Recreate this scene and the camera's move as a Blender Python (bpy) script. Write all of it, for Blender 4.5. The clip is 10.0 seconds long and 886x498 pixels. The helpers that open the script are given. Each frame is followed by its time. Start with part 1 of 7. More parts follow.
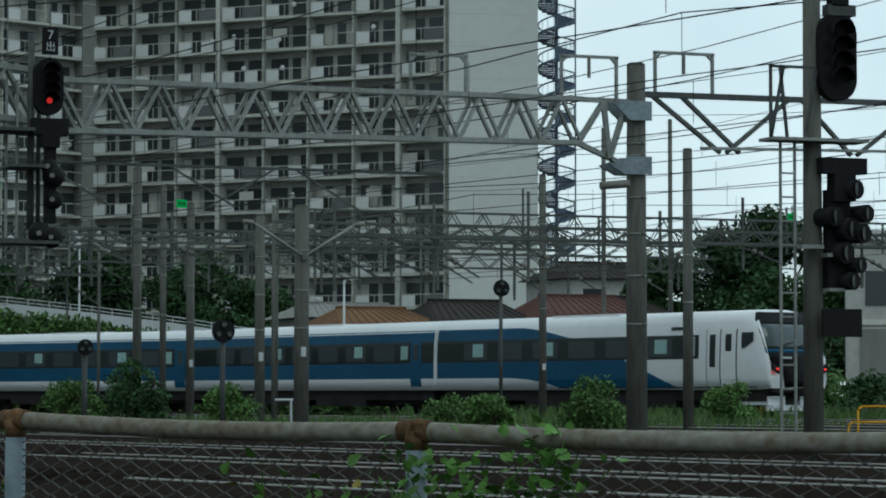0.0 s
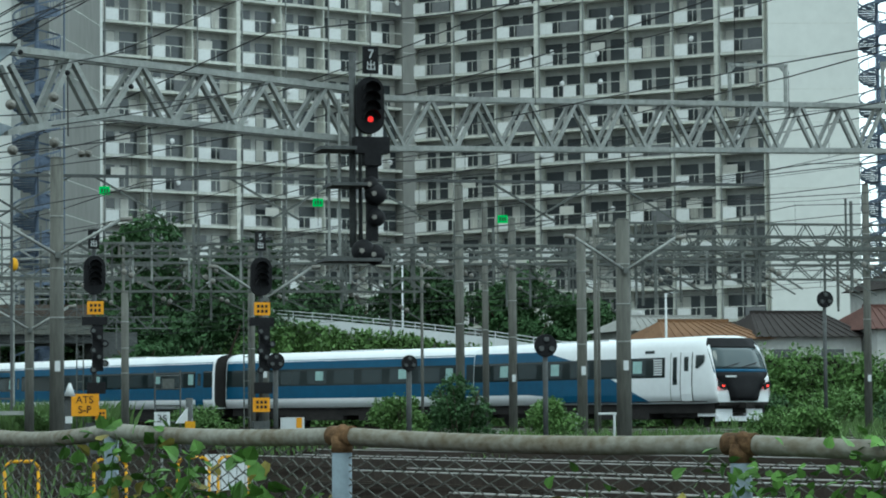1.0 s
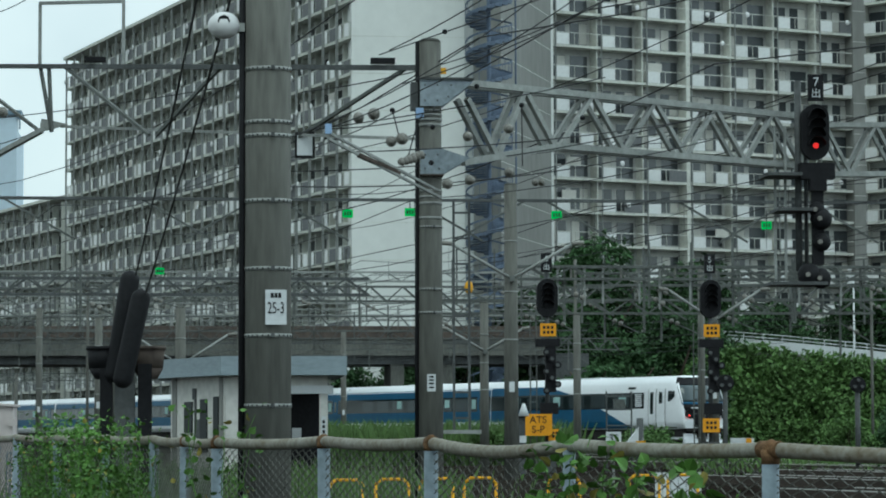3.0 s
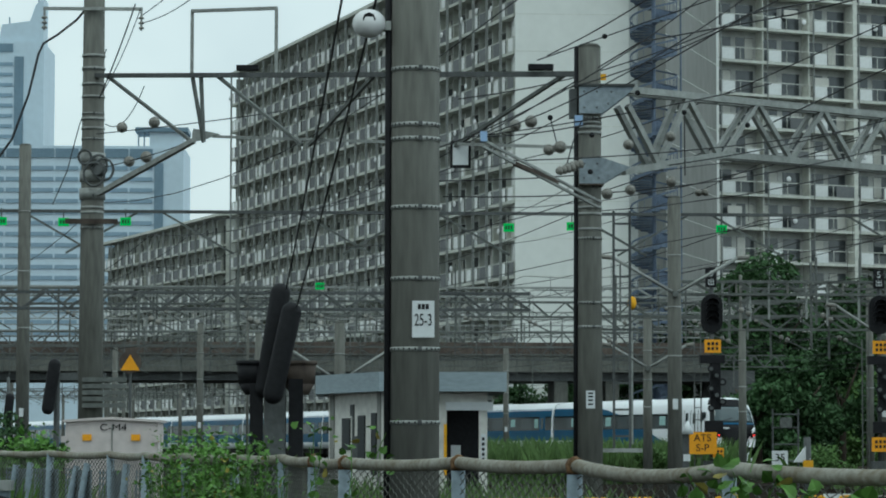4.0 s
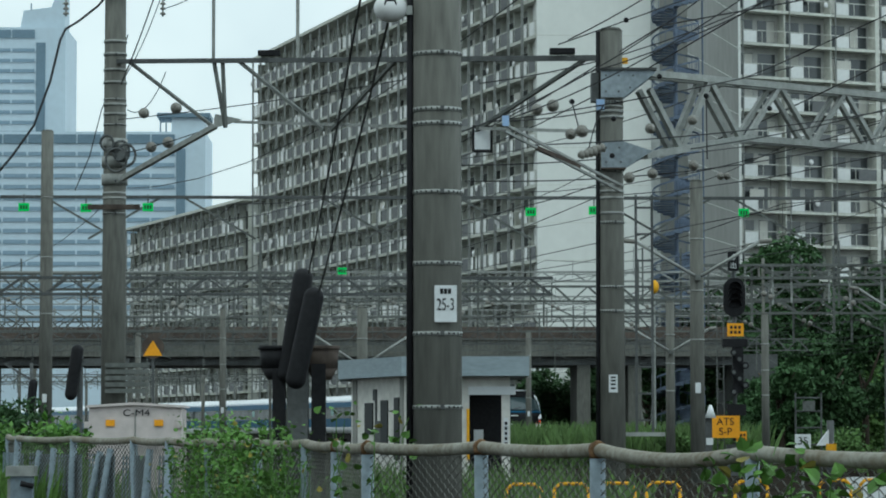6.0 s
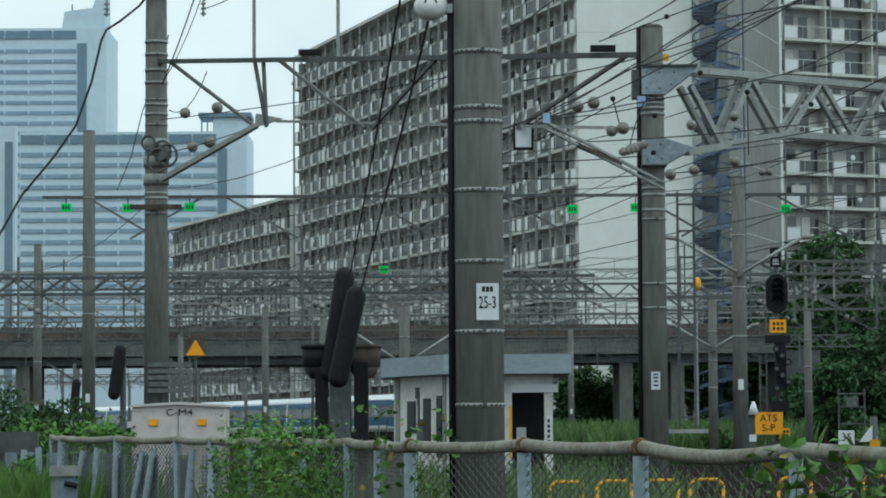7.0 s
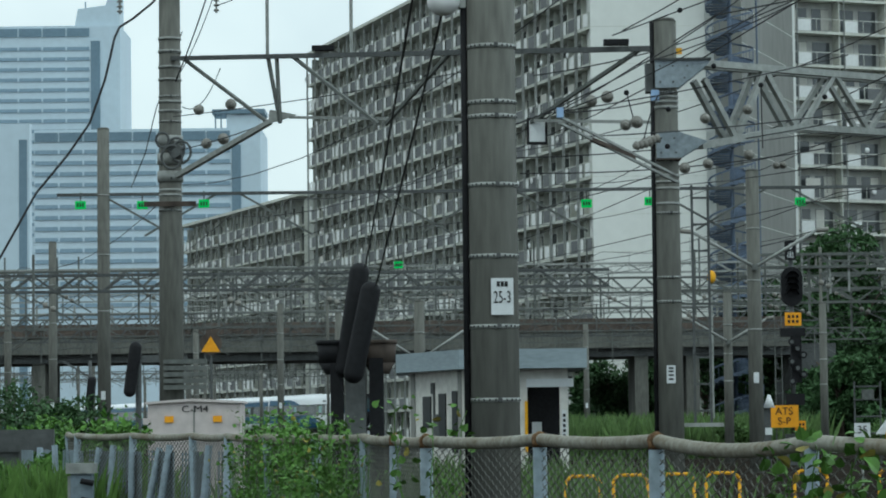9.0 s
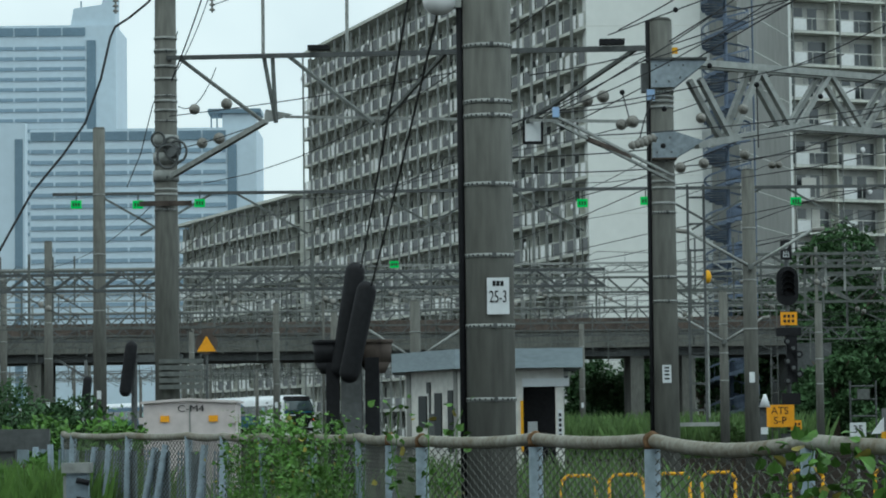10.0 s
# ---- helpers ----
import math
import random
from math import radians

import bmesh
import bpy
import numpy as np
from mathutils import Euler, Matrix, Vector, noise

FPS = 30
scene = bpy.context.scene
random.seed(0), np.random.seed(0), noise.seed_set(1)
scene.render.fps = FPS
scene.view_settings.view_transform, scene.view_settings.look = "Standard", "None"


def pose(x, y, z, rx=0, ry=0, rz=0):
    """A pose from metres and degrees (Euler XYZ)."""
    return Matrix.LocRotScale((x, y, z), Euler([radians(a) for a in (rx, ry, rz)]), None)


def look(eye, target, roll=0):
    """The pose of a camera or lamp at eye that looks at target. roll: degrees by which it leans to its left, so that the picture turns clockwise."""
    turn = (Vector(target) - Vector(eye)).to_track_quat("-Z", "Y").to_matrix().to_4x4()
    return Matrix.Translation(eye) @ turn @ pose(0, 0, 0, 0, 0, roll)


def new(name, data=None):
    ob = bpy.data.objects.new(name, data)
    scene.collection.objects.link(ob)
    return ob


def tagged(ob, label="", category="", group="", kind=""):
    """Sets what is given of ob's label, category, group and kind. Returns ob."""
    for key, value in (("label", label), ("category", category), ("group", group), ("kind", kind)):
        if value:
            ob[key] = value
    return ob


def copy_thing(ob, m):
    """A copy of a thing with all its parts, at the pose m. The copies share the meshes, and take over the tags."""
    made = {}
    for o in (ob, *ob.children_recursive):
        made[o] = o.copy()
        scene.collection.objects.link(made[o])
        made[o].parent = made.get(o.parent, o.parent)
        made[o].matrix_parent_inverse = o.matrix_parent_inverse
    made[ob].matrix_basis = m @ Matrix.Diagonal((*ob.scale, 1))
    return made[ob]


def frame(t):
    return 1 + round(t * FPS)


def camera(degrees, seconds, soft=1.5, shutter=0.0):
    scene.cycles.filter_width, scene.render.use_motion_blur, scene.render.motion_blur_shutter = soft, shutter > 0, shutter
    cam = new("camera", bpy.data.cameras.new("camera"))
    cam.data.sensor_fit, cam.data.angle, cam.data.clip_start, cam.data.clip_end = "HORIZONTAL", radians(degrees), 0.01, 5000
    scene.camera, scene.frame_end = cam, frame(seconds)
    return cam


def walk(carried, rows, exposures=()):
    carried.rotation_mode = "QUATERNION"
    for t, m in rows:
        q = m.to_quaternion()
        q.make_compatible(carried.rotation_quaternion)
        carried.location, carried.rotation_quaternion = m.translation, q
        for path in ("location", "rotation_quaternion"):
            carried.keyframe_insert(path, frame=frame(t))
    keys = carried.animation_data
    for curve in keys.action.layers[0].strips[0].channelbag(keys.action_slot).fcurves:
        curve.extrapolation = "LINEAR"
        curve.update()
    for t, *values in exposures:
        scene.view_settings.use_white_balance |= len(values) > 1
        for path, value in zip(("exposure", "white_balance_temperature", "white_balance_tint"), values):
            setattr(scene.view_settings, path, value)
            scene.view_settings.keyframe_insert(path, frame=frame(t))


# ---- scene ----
cam = camera(2 * math.degrees(math.atan(784 / 5070)), 10.0, soft=1.9)
# seconds, yaw, pitch, lean, then how far the eye stands from its resting place
TURNS = [
    (0.0, -20.245, 2.950, 0.05, 0, 0, 0),
    (0.3, -18.670, 2.960, -0.05, 0, 0, 0),
    (0.5, -17.206, 2.980, -0.15, 0, 0, 0),
    (0.7, -15.610, 3.090, -0.25, 0, 0, 0),
    (1.0, -13.825, 3.250, -0.45, 0, 0, 0),
    (1.2, -12.900, 3.290, -0.45, -0.03, -0.18, 0),
    (1.5, -10.868, 3.360, -0.48, -0.07, -0.45, -0.01),
    (2.0, -6.854, 3.435, -0.75, -0.165, -1.15, -0.015),
    (2.2, -6.010, 3.583, -0.75, -0.165, -1.15, -0.015),
    (3.3, -4.112, 3.727, 0.0, -0.165, -1.15, -0.015),
    (3.5, -3.233, 3.728, 0.0, -0.165, -1.15, -0.015),
    (3.6, -2.778, 3.770, 0.05, -0.14, -1.0, -0.012),
    (3.7, -2.405, 3.873, 0.1, -0.07, -0.5, -0.006),
    (3.8, -1.992, 4.020, 0.1, -0.015, -0.1, 0),
    (4.0, -1.510, 4.055, 0.1, 0, 0, 0),
    (4.5, -1.166, 3.800, 0.0, 0, 0, 0),
    (5.0, -1.155, 3.755, -0.03, 0, 0, 0),
    (6.5, -0.855, 3.728, -0.15, 0, 0, 0),
    (7.0, -0.232, 3.710, -0.35, 0, 0, 0),
    (7.5, -0.059, 3.766, -0.55, 0, 0, 0),
    (8.0, 0.186, 3.695, -0.62, 0, 0, 0),
    (8.5, 0.170, 3.672, -0.60, 0, 0, 0),
    (9.0, 0.059, 3.615, -0.70, 0, 0, 0),
    (9.5, 0.069, 3.574, -0.80, 0, 0, 0),
    (10.0, -0.025, 3.605, -0.70, 0, 0, 0),
]
walk(cam, [(t, pose(dx, dy, 0.7 + dz, 90 + pitch, 0, yaw) @ pose(0, 0, 0, 0, 0, lean)) for t, yaw, pitch, lean, dx, dy, dz in TURNS],
     exposures=[(0.0, -1.2, 5820, -10), (0.5, -0.65, 5820, -13), (1.0, -0.12, 5820, -13), (2.0, 0.1, 5820, -11), (3.5, -0.56, 5950, -11), (4.5, -0.46, 5970, -11), (6.5, -0.37, 5970, -9), (10.0, -0.37, 5970, -9)])
# ---- light ----
world = bpy.data.worlds.new("world")
scene.world = world
world.use_nodes = True
wn, wl = world.node_tree.nodes, world.node_tree.links
wn.clear()
w_out, w_bg = wn.new("ShaderNodeOutputWorld"), wn.new("ShaderNodeBackground")
w_sky, w_mix = wn.new("ShaderNodeTexSky"), wn.new("ShaderNodeMix")
w_sky.sky_type, w_sky.sun_disc = "NISHITA", False
w_sky.sun_elevation, w_sky.sun_rotation = radians(55), radians(200)
w_mix.data_type = "RGBA"
# overcast: the clear sky shows only faintly through a bright, uneven cloud cover
w_tc, w_no, w_ramp = wn.new("ShaderNodeTexCoord"), wn.new("ShaderNodeTexNoise"), wn.new("ShaderNodeValToRGB")
w_no.inputs["Scale"].default_value, w_no.inputs["Detail"].default_value = 6.5, 6
w_ramp.color_ramp.elements[0].position, w_ramp.color_ramp.elements[0].color = 0.34, (7.5, 7.85, 8.65, 1)
w_ramp.color_ramp.elements[1].position, w_ramp.color_ramp.elements[1].color = 0.66, (10.2, 10.3, 10.75, 1)
w_mix.inputs["Factor"].default_value = 0.86
wl.new(w_tc.outputs["Generated"], w_no.inputs["Vector"])
wl.new(w_no.outputs["Fac"], w_ramp.inputs["Fac"])
wl.new(w_sky.outputs["Color"], w_mix.inputs["A"])
wl.new(w_ramp.outputs["Color"], w_mix.inputs["B"])
# an overcast sky grows brighter towards the zenith
w_sep, w_rise, w_mul = wn.new("ShaderNodeSeparateXYZ"), wn.new("ShaderNodeMapRange"), wn.new("ShaderNodeVectorMath")
w_mul.operation = "SCALE"
w_rise.inputs["From Min"].default_value, w_rise.inputs["From Max"].default_value = 0.1, 1.0
w_rise.inputs["To Min"].default_value, w_rise.inputs["To Max"].default_value = 1.0, 1.25
wl.new(w_tc.outputs["Generated"], w_sep.inputs["Vector"])
wl.new(w_sep.outputs["Z"], w_rise.inputs["Value"])
wl.new(w_mix.outputs["Result"], w_mul.inputs[0])
wl.new(w_rise.outputs["Result"], w_mul.inputs["Scale"])
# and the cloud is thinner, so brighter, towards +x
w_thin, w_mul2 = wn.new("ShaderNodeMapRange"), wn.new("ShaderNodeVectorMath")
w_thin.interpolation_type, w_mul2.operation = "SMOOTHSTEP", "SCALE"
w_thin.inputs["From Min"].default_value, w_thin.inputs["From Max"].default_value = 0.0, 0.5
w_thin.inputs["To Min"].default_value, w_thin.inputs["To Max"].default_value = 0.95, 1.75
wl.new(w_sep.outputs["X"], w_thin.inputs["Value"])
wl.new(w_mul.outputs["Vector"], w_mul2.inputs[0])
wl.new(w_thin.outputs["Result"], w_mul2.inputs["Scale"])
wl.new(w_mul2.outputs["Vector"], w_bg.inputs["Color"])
wl.new(w_bg.outputs["Background"], w_out.inputs["Surface"])
w_bg.inputs["Strength"].default_value = 0.128
sun = new("sun", bpy.data.lights.new("sun", "SUN"))
sun.data.energy, sun.data.angle, sun.data.color = 0.85, radians(25), (1.0, 0.97, 0.92)
sun.matrix_world = look((0, 0, 0), (0.34, 0.55, -0.95))


# ---- materials ----
def mat(name, col, rough=0.7, metal=0.0, var=0.25, scale=3.0, bump=0.15, dirt=None, rnd=0.0, spec=0.15, streak=0.0):
    """A painted, cast or grown surface: a base colour, blotches at two sizes, and a fine relief."""
    m = bpy.data.materials.new(name)
    m.use_nodes = True
    n, l = m.node_tree.nodes, m.node_tree.links
    b = n["Principled BSDF"]
    b.inputs["Roughness"].default_value, b.inputs["Metallic"].default_value = rough, metal
    b.inputs["Specular IOR Level"].default_value = spec
    tc = n.new("ShaderNodeTexCoord")
    mp = n.new("ShaderNodeMapping")
    l.new(tc.outputs["Object"], mp.inputs["Vector"])
    if streak:
        mp.inputs["Scale"].default_value = (1, 1, streak)
    big, fine = n.new("ShaderNodeTexNoise"), n.new("ShaderNodeTexNoise")
    big.inputs["Scale"].default_value, big.inputs["Detail"].default_value = scale * 0.35, 4
    fine.inputs["Scale"].default_value, fine.inputs["Detail"].default_value = scale * 4, 6
    l.new(mp.outputs["Vector"], big.inputs["Vector"])
    l.new(mp.outputs["Vector"], fine.inputs["Vector"])
    add = n.new("ShaderNodeMath")
    add.operation = "ADD"
    l.new(big.outputs["Fac"], add.inputs[0])
    l.new(fine.outputs["Fac"], add.inputs[1])
    rp = n.new("ShaderNodeMapRange")
    rp.inputs["From Min"].default_value, rp.inputs["From Max"].default_value = 0.65, 1.35
    l.new(add.outputs[0], rp.inputs["Value"])
    mix = n.new("ShaderNodeMix")
    mix.data_type = "RGBA"
    d = dirt or tuple(c * (1 - 1.6 * var) for c in col)
    mix.inputs["A"].default_value = (*d, 1)
    mix.inputs["B"].default_value = (*(min(1, c * (1 + 0.5 * var)) for c in col), 1)
    l.new(rp.outputs["Result"], mix.inputs["Factor"])
    src = mix.outputs["Result"]
    if rnd:
        oi, geo = n.new("ShaderNodeObjectInfo"), n.new("ShaderNodeNewGeometry")
        ad, hs, mr = n.new("ShaderNodeMath"), n.new("ShaderNodeHueSaturation"), n.new("ShaderNodeMapRange")
        ad.operation = "ADD"
        l.new(oi.outputs["Random"], ad.inputs[0])
        l.new(geo.outputs["Random Per Island"], ad.inputs[1])
        mr.inputs["From Max"].default_value = 2
        mr.inputs["To Min"].default_value, mr.inputs["To Max"].default_value = 1 - rnd, 1 + rnd
        l.new(ad.outputs[0], mr.inputs["Value"])
        l.new(mr.outputs["Result"], hs.inputs["Value"])
        l.new(src, hs.inputs["Color"])
        src = hs.outputs["Color"]
    l.new(src, b.inputs["Base Color"])
    if bump:
        bp = n.new("ShaderNodeBump")
        bp.inputs["Strength"].default_value, bp.inputs["Distance"].default_value = bump, 0.02
        l.new(fine.outputs["Fac"], bp.inputs["Height"])
        l.new(bp.outputs["Normal"], b.inputs["Normal"])
    return m


def glow(name, col, strength):
    m = bpy.data.materials.new(name)
    m.use_nodes = True
    b = m.node_tree.nodes["Principled BSDF"]
    b.inputs["Base Color"].default_value = (*col, 1)
    b.inputs["Emission Color"].default_value = (*col, 1)
    b.inputs["Emission Strength"].default_value = strength
    return m


def glassy(name, col, rough=0.08, spec=0.5):
    m = bpy.data.materials.new(name)
    m.use_nodes = True
    b = m.node_tree.nodes["Principled BSDF"]
    b.inputs["Base Color"].default_value = (*col, 1)
    b.inputs["Roughness"].default_value = rough
    b.inputs["Specular IOR Level"].default_value = spec
    return m


M_GROUND = mat("gravel_ground", (0.027, 0.023, 0.019), 0.95, var=0.4, scale=1.2, bump=0.6, spec=0.0)
M_BALLAST = mat("track_ballast", (0.024, 0.0195, 0.0165), 0.95, var=0.45, scale=7, bump=0.9, spec=0.0)
M_RAIL = mat("rusty_rail", (0.06, 0.046, 0.037), 0.6, 0.3, var=0.3, scale=5)
M_RAILTOP = mat("bright_rail_head", (0.62, 0.6, 0.57), 0.35, 0.8, var=0.1, scale=5)
M_SLEEPER = mat("concrete_sleeper", (0.05, 0.044, 0.038), 0.9, var=0.3, scale=5, rnd=0.2, spec=0.0)
M_CONC = mat("weathered_concrete", (0.135, 0.136, 0.122), 0.9, var=0.3, scale=2.5, bump=0.3, streak=0.25)
M_POLE = mat("concrete_pole", (0.15, 0.149, 0.134), 0.88, var=0.28, scale=4, bump=0.3, streak=0.15)
M_STEEL = mat("galvanised_steel", (0.315, 0.325, 0.31), 0.6, 0.35, var=0.25, scale=3)
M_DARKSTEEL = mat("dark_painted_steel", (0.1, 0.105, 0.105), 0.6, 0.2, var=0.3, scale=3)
M_BLACK = mat("matt_black_metal", (0.014, 0.014, 0.016), 0.65, var=0.3, scale=4)
M_RUST = mat("rusty_girder", (0.1, 0.08, 0.068), 0.85, var=0.4, scale=2, streak=0.4)
M_PIPE = mat("weathered_rail_paint", (0.25, 0.25, 0.22), 0.75, var=0.3, scale=9, bump=0.25, dirt=(0.11, 0.085, 0.05))
M_POST = mat("pale_blue_grey_paint", (0.2, 0.245, 0.28), 0.6, var=0.25, scale=7, bump=0.2)
M_CLAMP = mat("rusted_clamp", (0.15, 0.088, 0.045), 0.9, var=0.45, scale=14, bump=0.4)
M_WIRE = mat("mesh_wire", (0.13, 0.13, 0.115), 0.6, 0.4, var=0.3, scale=10, bump=0)
M_CABLE = mat("cable", (0.035, 0.035, 0.037), 0.6, var=0.2, scale=2, bump=0)
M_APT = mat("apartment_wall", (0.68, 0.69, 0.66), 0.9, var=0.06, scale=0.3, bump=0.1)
# side-wall shade put into this grey, which also serves plain grey parts
M_APTSHADE = mat("apartment_shade_grey", (0.27, 0.27, 0.255), 0.9, var=0.16, scale=0.3, bump=0.1, streak=0.3)
# part of the balcony recess shade is put into this wall colour
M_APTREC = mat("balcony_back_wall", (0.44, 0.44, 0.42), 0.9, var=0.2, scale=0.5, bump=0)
M_SLAB = mat("balcony_slab", (0.66, 0.665, 0.61), 0.9, var=0.2, scale=0.6, bump=0.1)
M_SLABDARK = mat("balcony_slab_grey", (0.56, 0.57, 0.52), 0.9, var=0.2, scale=0.6, bump=0.1)
M_RECDARK = mat("balcony_back_wall_grey", (0.55, 0.56, 0.535), 0.9, var=0.2, scale=0.5, bump=0)
M_PANELDARK = mat("balcony_panel_grey", (0.19, 0.195, 0.2), 0.8, var=0.15, scale=0.8, bump=0, rnd=0.2)
M_PANEL = mat("balcony_panel", (0.78, 0.79, 0.78), 0.8, var=0.1, scale=0.8, bump=0, rnd=0.12)
M_PANE = glassy("window_glass", (0.05, 0.057, 0.062), 0.12)
M_CURTAIN = mat("curtain", (0.55, 0.54, 0.5), 0.9, var=0.1, scale=1, bump=0, rnd=0.3)
M_DISH = mat("white_dish", (0.7, 0.7, 0.7), 0.5, var=0.1, scale=2, bump=0)
# distance haze is mixed into these three pale blue tower colours
M_TOWER = mat("hazed_tower_cladding", (0.5, 0.59, 0.66), 0.6, var=0.06, scale=0.1, bump=0)
M_TOWERPANE = mat("hazed_tower_glass", (0.25, 0.34, 0.42), 0.3, var=0.12, scale=0.2, bump=0)
M_TOWERDARK = mat("hazed_tower_dark", (0.17, 0.24, 0.3), 0.5, var=0.1, scale=0.2, bump=0)
M_STAIR = mat("stair_steel", (0.145, 0.18, 0.245), 0.6, 0.2, var=0.2, scale=1, bump=0)
M_WHITE = mat("train_white", (0.78, 0.8, 0.82), 0.28, var=0.05, scale=0.8, bump=0, spec=0.5)
M_BLUE = mat("train_blue", (0.008, 0.078, 0.16), 0.4, var=0.15, scale=0.8, bump=0, spec=0.2)
M_BAND = glassy("train_window_band", (0.01, 0.017, 0.018), 0.1, 0.22)
M_TGLASS = glassy("train_pane", (0.012, 0.024, 0.028), 0.2)
M_SCREEN = glassy("train_windscreen", (0.045, 0.065, 0.07), 0.1)
M_BLIND = mat("pale_green_blind", (0.34, 0.5, 0.48), 0.6, var=0.15, scale=1, bump=0)
M_UNDER = mat("underframe", (0.03, 0.028, 0.027), 0.85, var=0.4, scale=3)
M_TAIL = glow("tail_lamp_red", (1.0, 0.03, 0.02), 2.5)
M_SIGRED = glow("signal_red", (1.0, 0.02, 0.02), 0.9)
M_ORANGE = mat("orange_plate", (0.75, 0.33, 0.02), 0.6, var=0.1, scale=4, bump=0)
M_YELLOW = mat("yellow_paint", (0.7, 0.36, 0.02), 0.6, var=0.25, scale=6)
M_OCHRE = mat("ochre_hoarding", (0.26, 0.165, 0.02), 0.7, var=0.3, scale=1.0, streak=0.3, rnd=0.15)
M_GREEN = mat("green_plate", (0.05, 0.62, 0.12), 0.5, var=0.1, scale=4, bump=0)
M_PLATE = mat("white_plate", (0.6, 0.62, 0.63), 0.5, var=0.06, scale=6, bump=0)
M_INK = mat("black_lettering", (0.02, 0.02, 0.022), 0.7, var=0.1, scale=4, bump=0)
M_HUT = mat("hut_wall", (0.62, 0.61, 0.57), 0.85, var=0.2, scale=1.2, bump=0.1)
M_HUTROOF = mat("hut_fascia", (0.26, 0.31, 0.34), 0.6, var=0.15, scale=1.2, streak=4)
M_CAB = mat("cabinet_pink_grey", (0.52, 0.465, 0.45), 0.7, var=0.15, scale=2)
M_LEAF = mat("leaf_green", (0.135, 0.235, 0.07), 0.6, var=0.35, scale=2, bump=0, rnd=0.45)
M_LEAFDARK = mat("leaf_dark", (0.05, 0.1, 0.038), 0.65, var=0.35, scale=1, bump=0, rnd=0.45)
M_VINE = mat("vine_leaf", (0.095, 0.195, 0.038), 0.5, var=0.3, scale=6, bump=0, rnd=0.4)
M_VINEDRY = mat("vine_leaf_yellow", (0.3, 0.26, 0.06), 0.6, var=0.3, scale=6, bump=0, rnd=0.3)
M_BARK = mat("bark", (0.09, 0.07, 0.055), 0.9, var=0.3, scale=4)
M_GRASS = mat("grass_blades", (0.13, 0.21, 0.07), 0.7, var=0.3, scale=2, bump=0, rnd=0.4)
M_GRASSFRESH = mat("fresh_grass", (0.11, 0.2, 0.045), 0.6, var=0.3, scale=2, bump=0, rnd=0.4)
M_GUSSET = mat("painted_gusset_plate", (0.3, 0.345, 0.38), 0.6, 0.2, var=0.25, scale=4)
M_STEELOLD = mat("dull_old_steel", (0.14, 0.148, 0.14), 0.7, 0.25, var=0.3, scale=3)
M_DRAIN = mat("grey_drainpipe", (0.3, 0.31, 0.3), 0.6, var=0.2, scale=1, bump=0)
M_DARKGLASS = mat("dark_window_glass", (0.02, 0.024, 0.026), 0.4, var=0.2, scale=1, bump=0)
M_ROOFRED = mat("red_roof_tiles", (0.115, 0.058, 0.048), 0.8, var=0.25, scale=1.5)
M_ROOFORANGE = mat("orange_roof_tiles", (0.19, 0.105, 0.055), 0.8, var=0.25, scale=1.5)
M_ROOFDARK = mat("dark_roof_tiles", (0.04, 0.034, 0.032), 0.8, var=0.25, scale=1.5)
M_HOUSE = mat("house_wall", (0.5, 0.5, 0.48), 0.85, var=0.15, scale=0.7)
M_INSUL = mat("porcelain", (0.23, 0.222, 0.2), 0.35, var=0.15, scale=6, bump=0)
M_BLUETAG = mat("pale_blue_tag", (0.3, 0.42, 0.62), 0.6, var=0.1, scale=6, bump=0)
M_PATH = mat("asphalt_path", (0.09, 0.08, 0.075), 0.95, var=0.3, scale=5, bump=0.5)


# ---- building blocks ----
def box(bm, lo, hi):
    vs = [bm.verts.new((x, y, z)) for z in (lo[2], hi[2]) for x, y in ((lo[0], lo[1]), (hi[0], lo[1]), (hi[0], hi[1]), (lo[0], hi[1]))]
    for f in ((3, 2, 1, 0), (4, 5, 6, 7), (0, 1, 5, 4), (1, 2, 6, 5), (2, 3, 7, 6), (3, 0, 4, 7)):
        bm.faces.new([vs[i] for i in f])
    return bm


def boxes(*pairs):
    bm = bmesh.new()
    for lo, hi in pairs:
        box(bm, lo, hi)
    return bm


def tube(bm, a, b, r0, r1=None, seg=8, caps=True):
    """A round bar from a to b."""
    r1 = r0 if r1 is None else r1
    a, b = Vector(a), Vector(b)
    w = (b - a).normalized()
    u = w.orthogonal().normalized()
    v = w.cross(u)
    ra, rb = [], []
    for i in range(seg):
        c, s = math.cos(2 * math.pi * i / seg), math.sin(2 * math.pi * i / seg)
        ra.append(bm.verts.new(a + (u * c + v * s) * r0))
        rb.append(bm.verts.new(b + (u * c + v * s) * r1))
    for i in range(seg):
        f = bm.faces.new((ra[i], ra[(i + 1) % seg], rb[(i + 1) % seg], rb[i]))
        f.smooth = seg > 6
    if caps:
        bm.faces.new(ra[::-1])
        bm.faces.new(rb)
    return bm


def bar(bm, a, b, w, h=None):
    """A square bar from a to b."""
    h = w if h is None else h
    a, b = Vector(a), Vector(b)
    d = (b - a).normalized()
    side = d.cross(Vector((0, 0, 1)))
    side = side.normalized() if side.length > 1e-4 else Vector((1, 0, 0))
    up = side.cross(d)
    vs = [bm.verts.new(p + side * sx * w / 2 + up * sz * h / 2) for p in (a, b) for sx, sz in ((-1, -1), (1, -1), (1, 1), (-1, 1))]
    for f in ((3, 2, 1, 0), (4, 5, 6, 7), (0, 1, 5, 4), (1, 2, 6, 5), (2, 3, 7, 6), (3, 0, 4, 7)):
        bm.faces.new([vs[i] for i in f])
    return bm


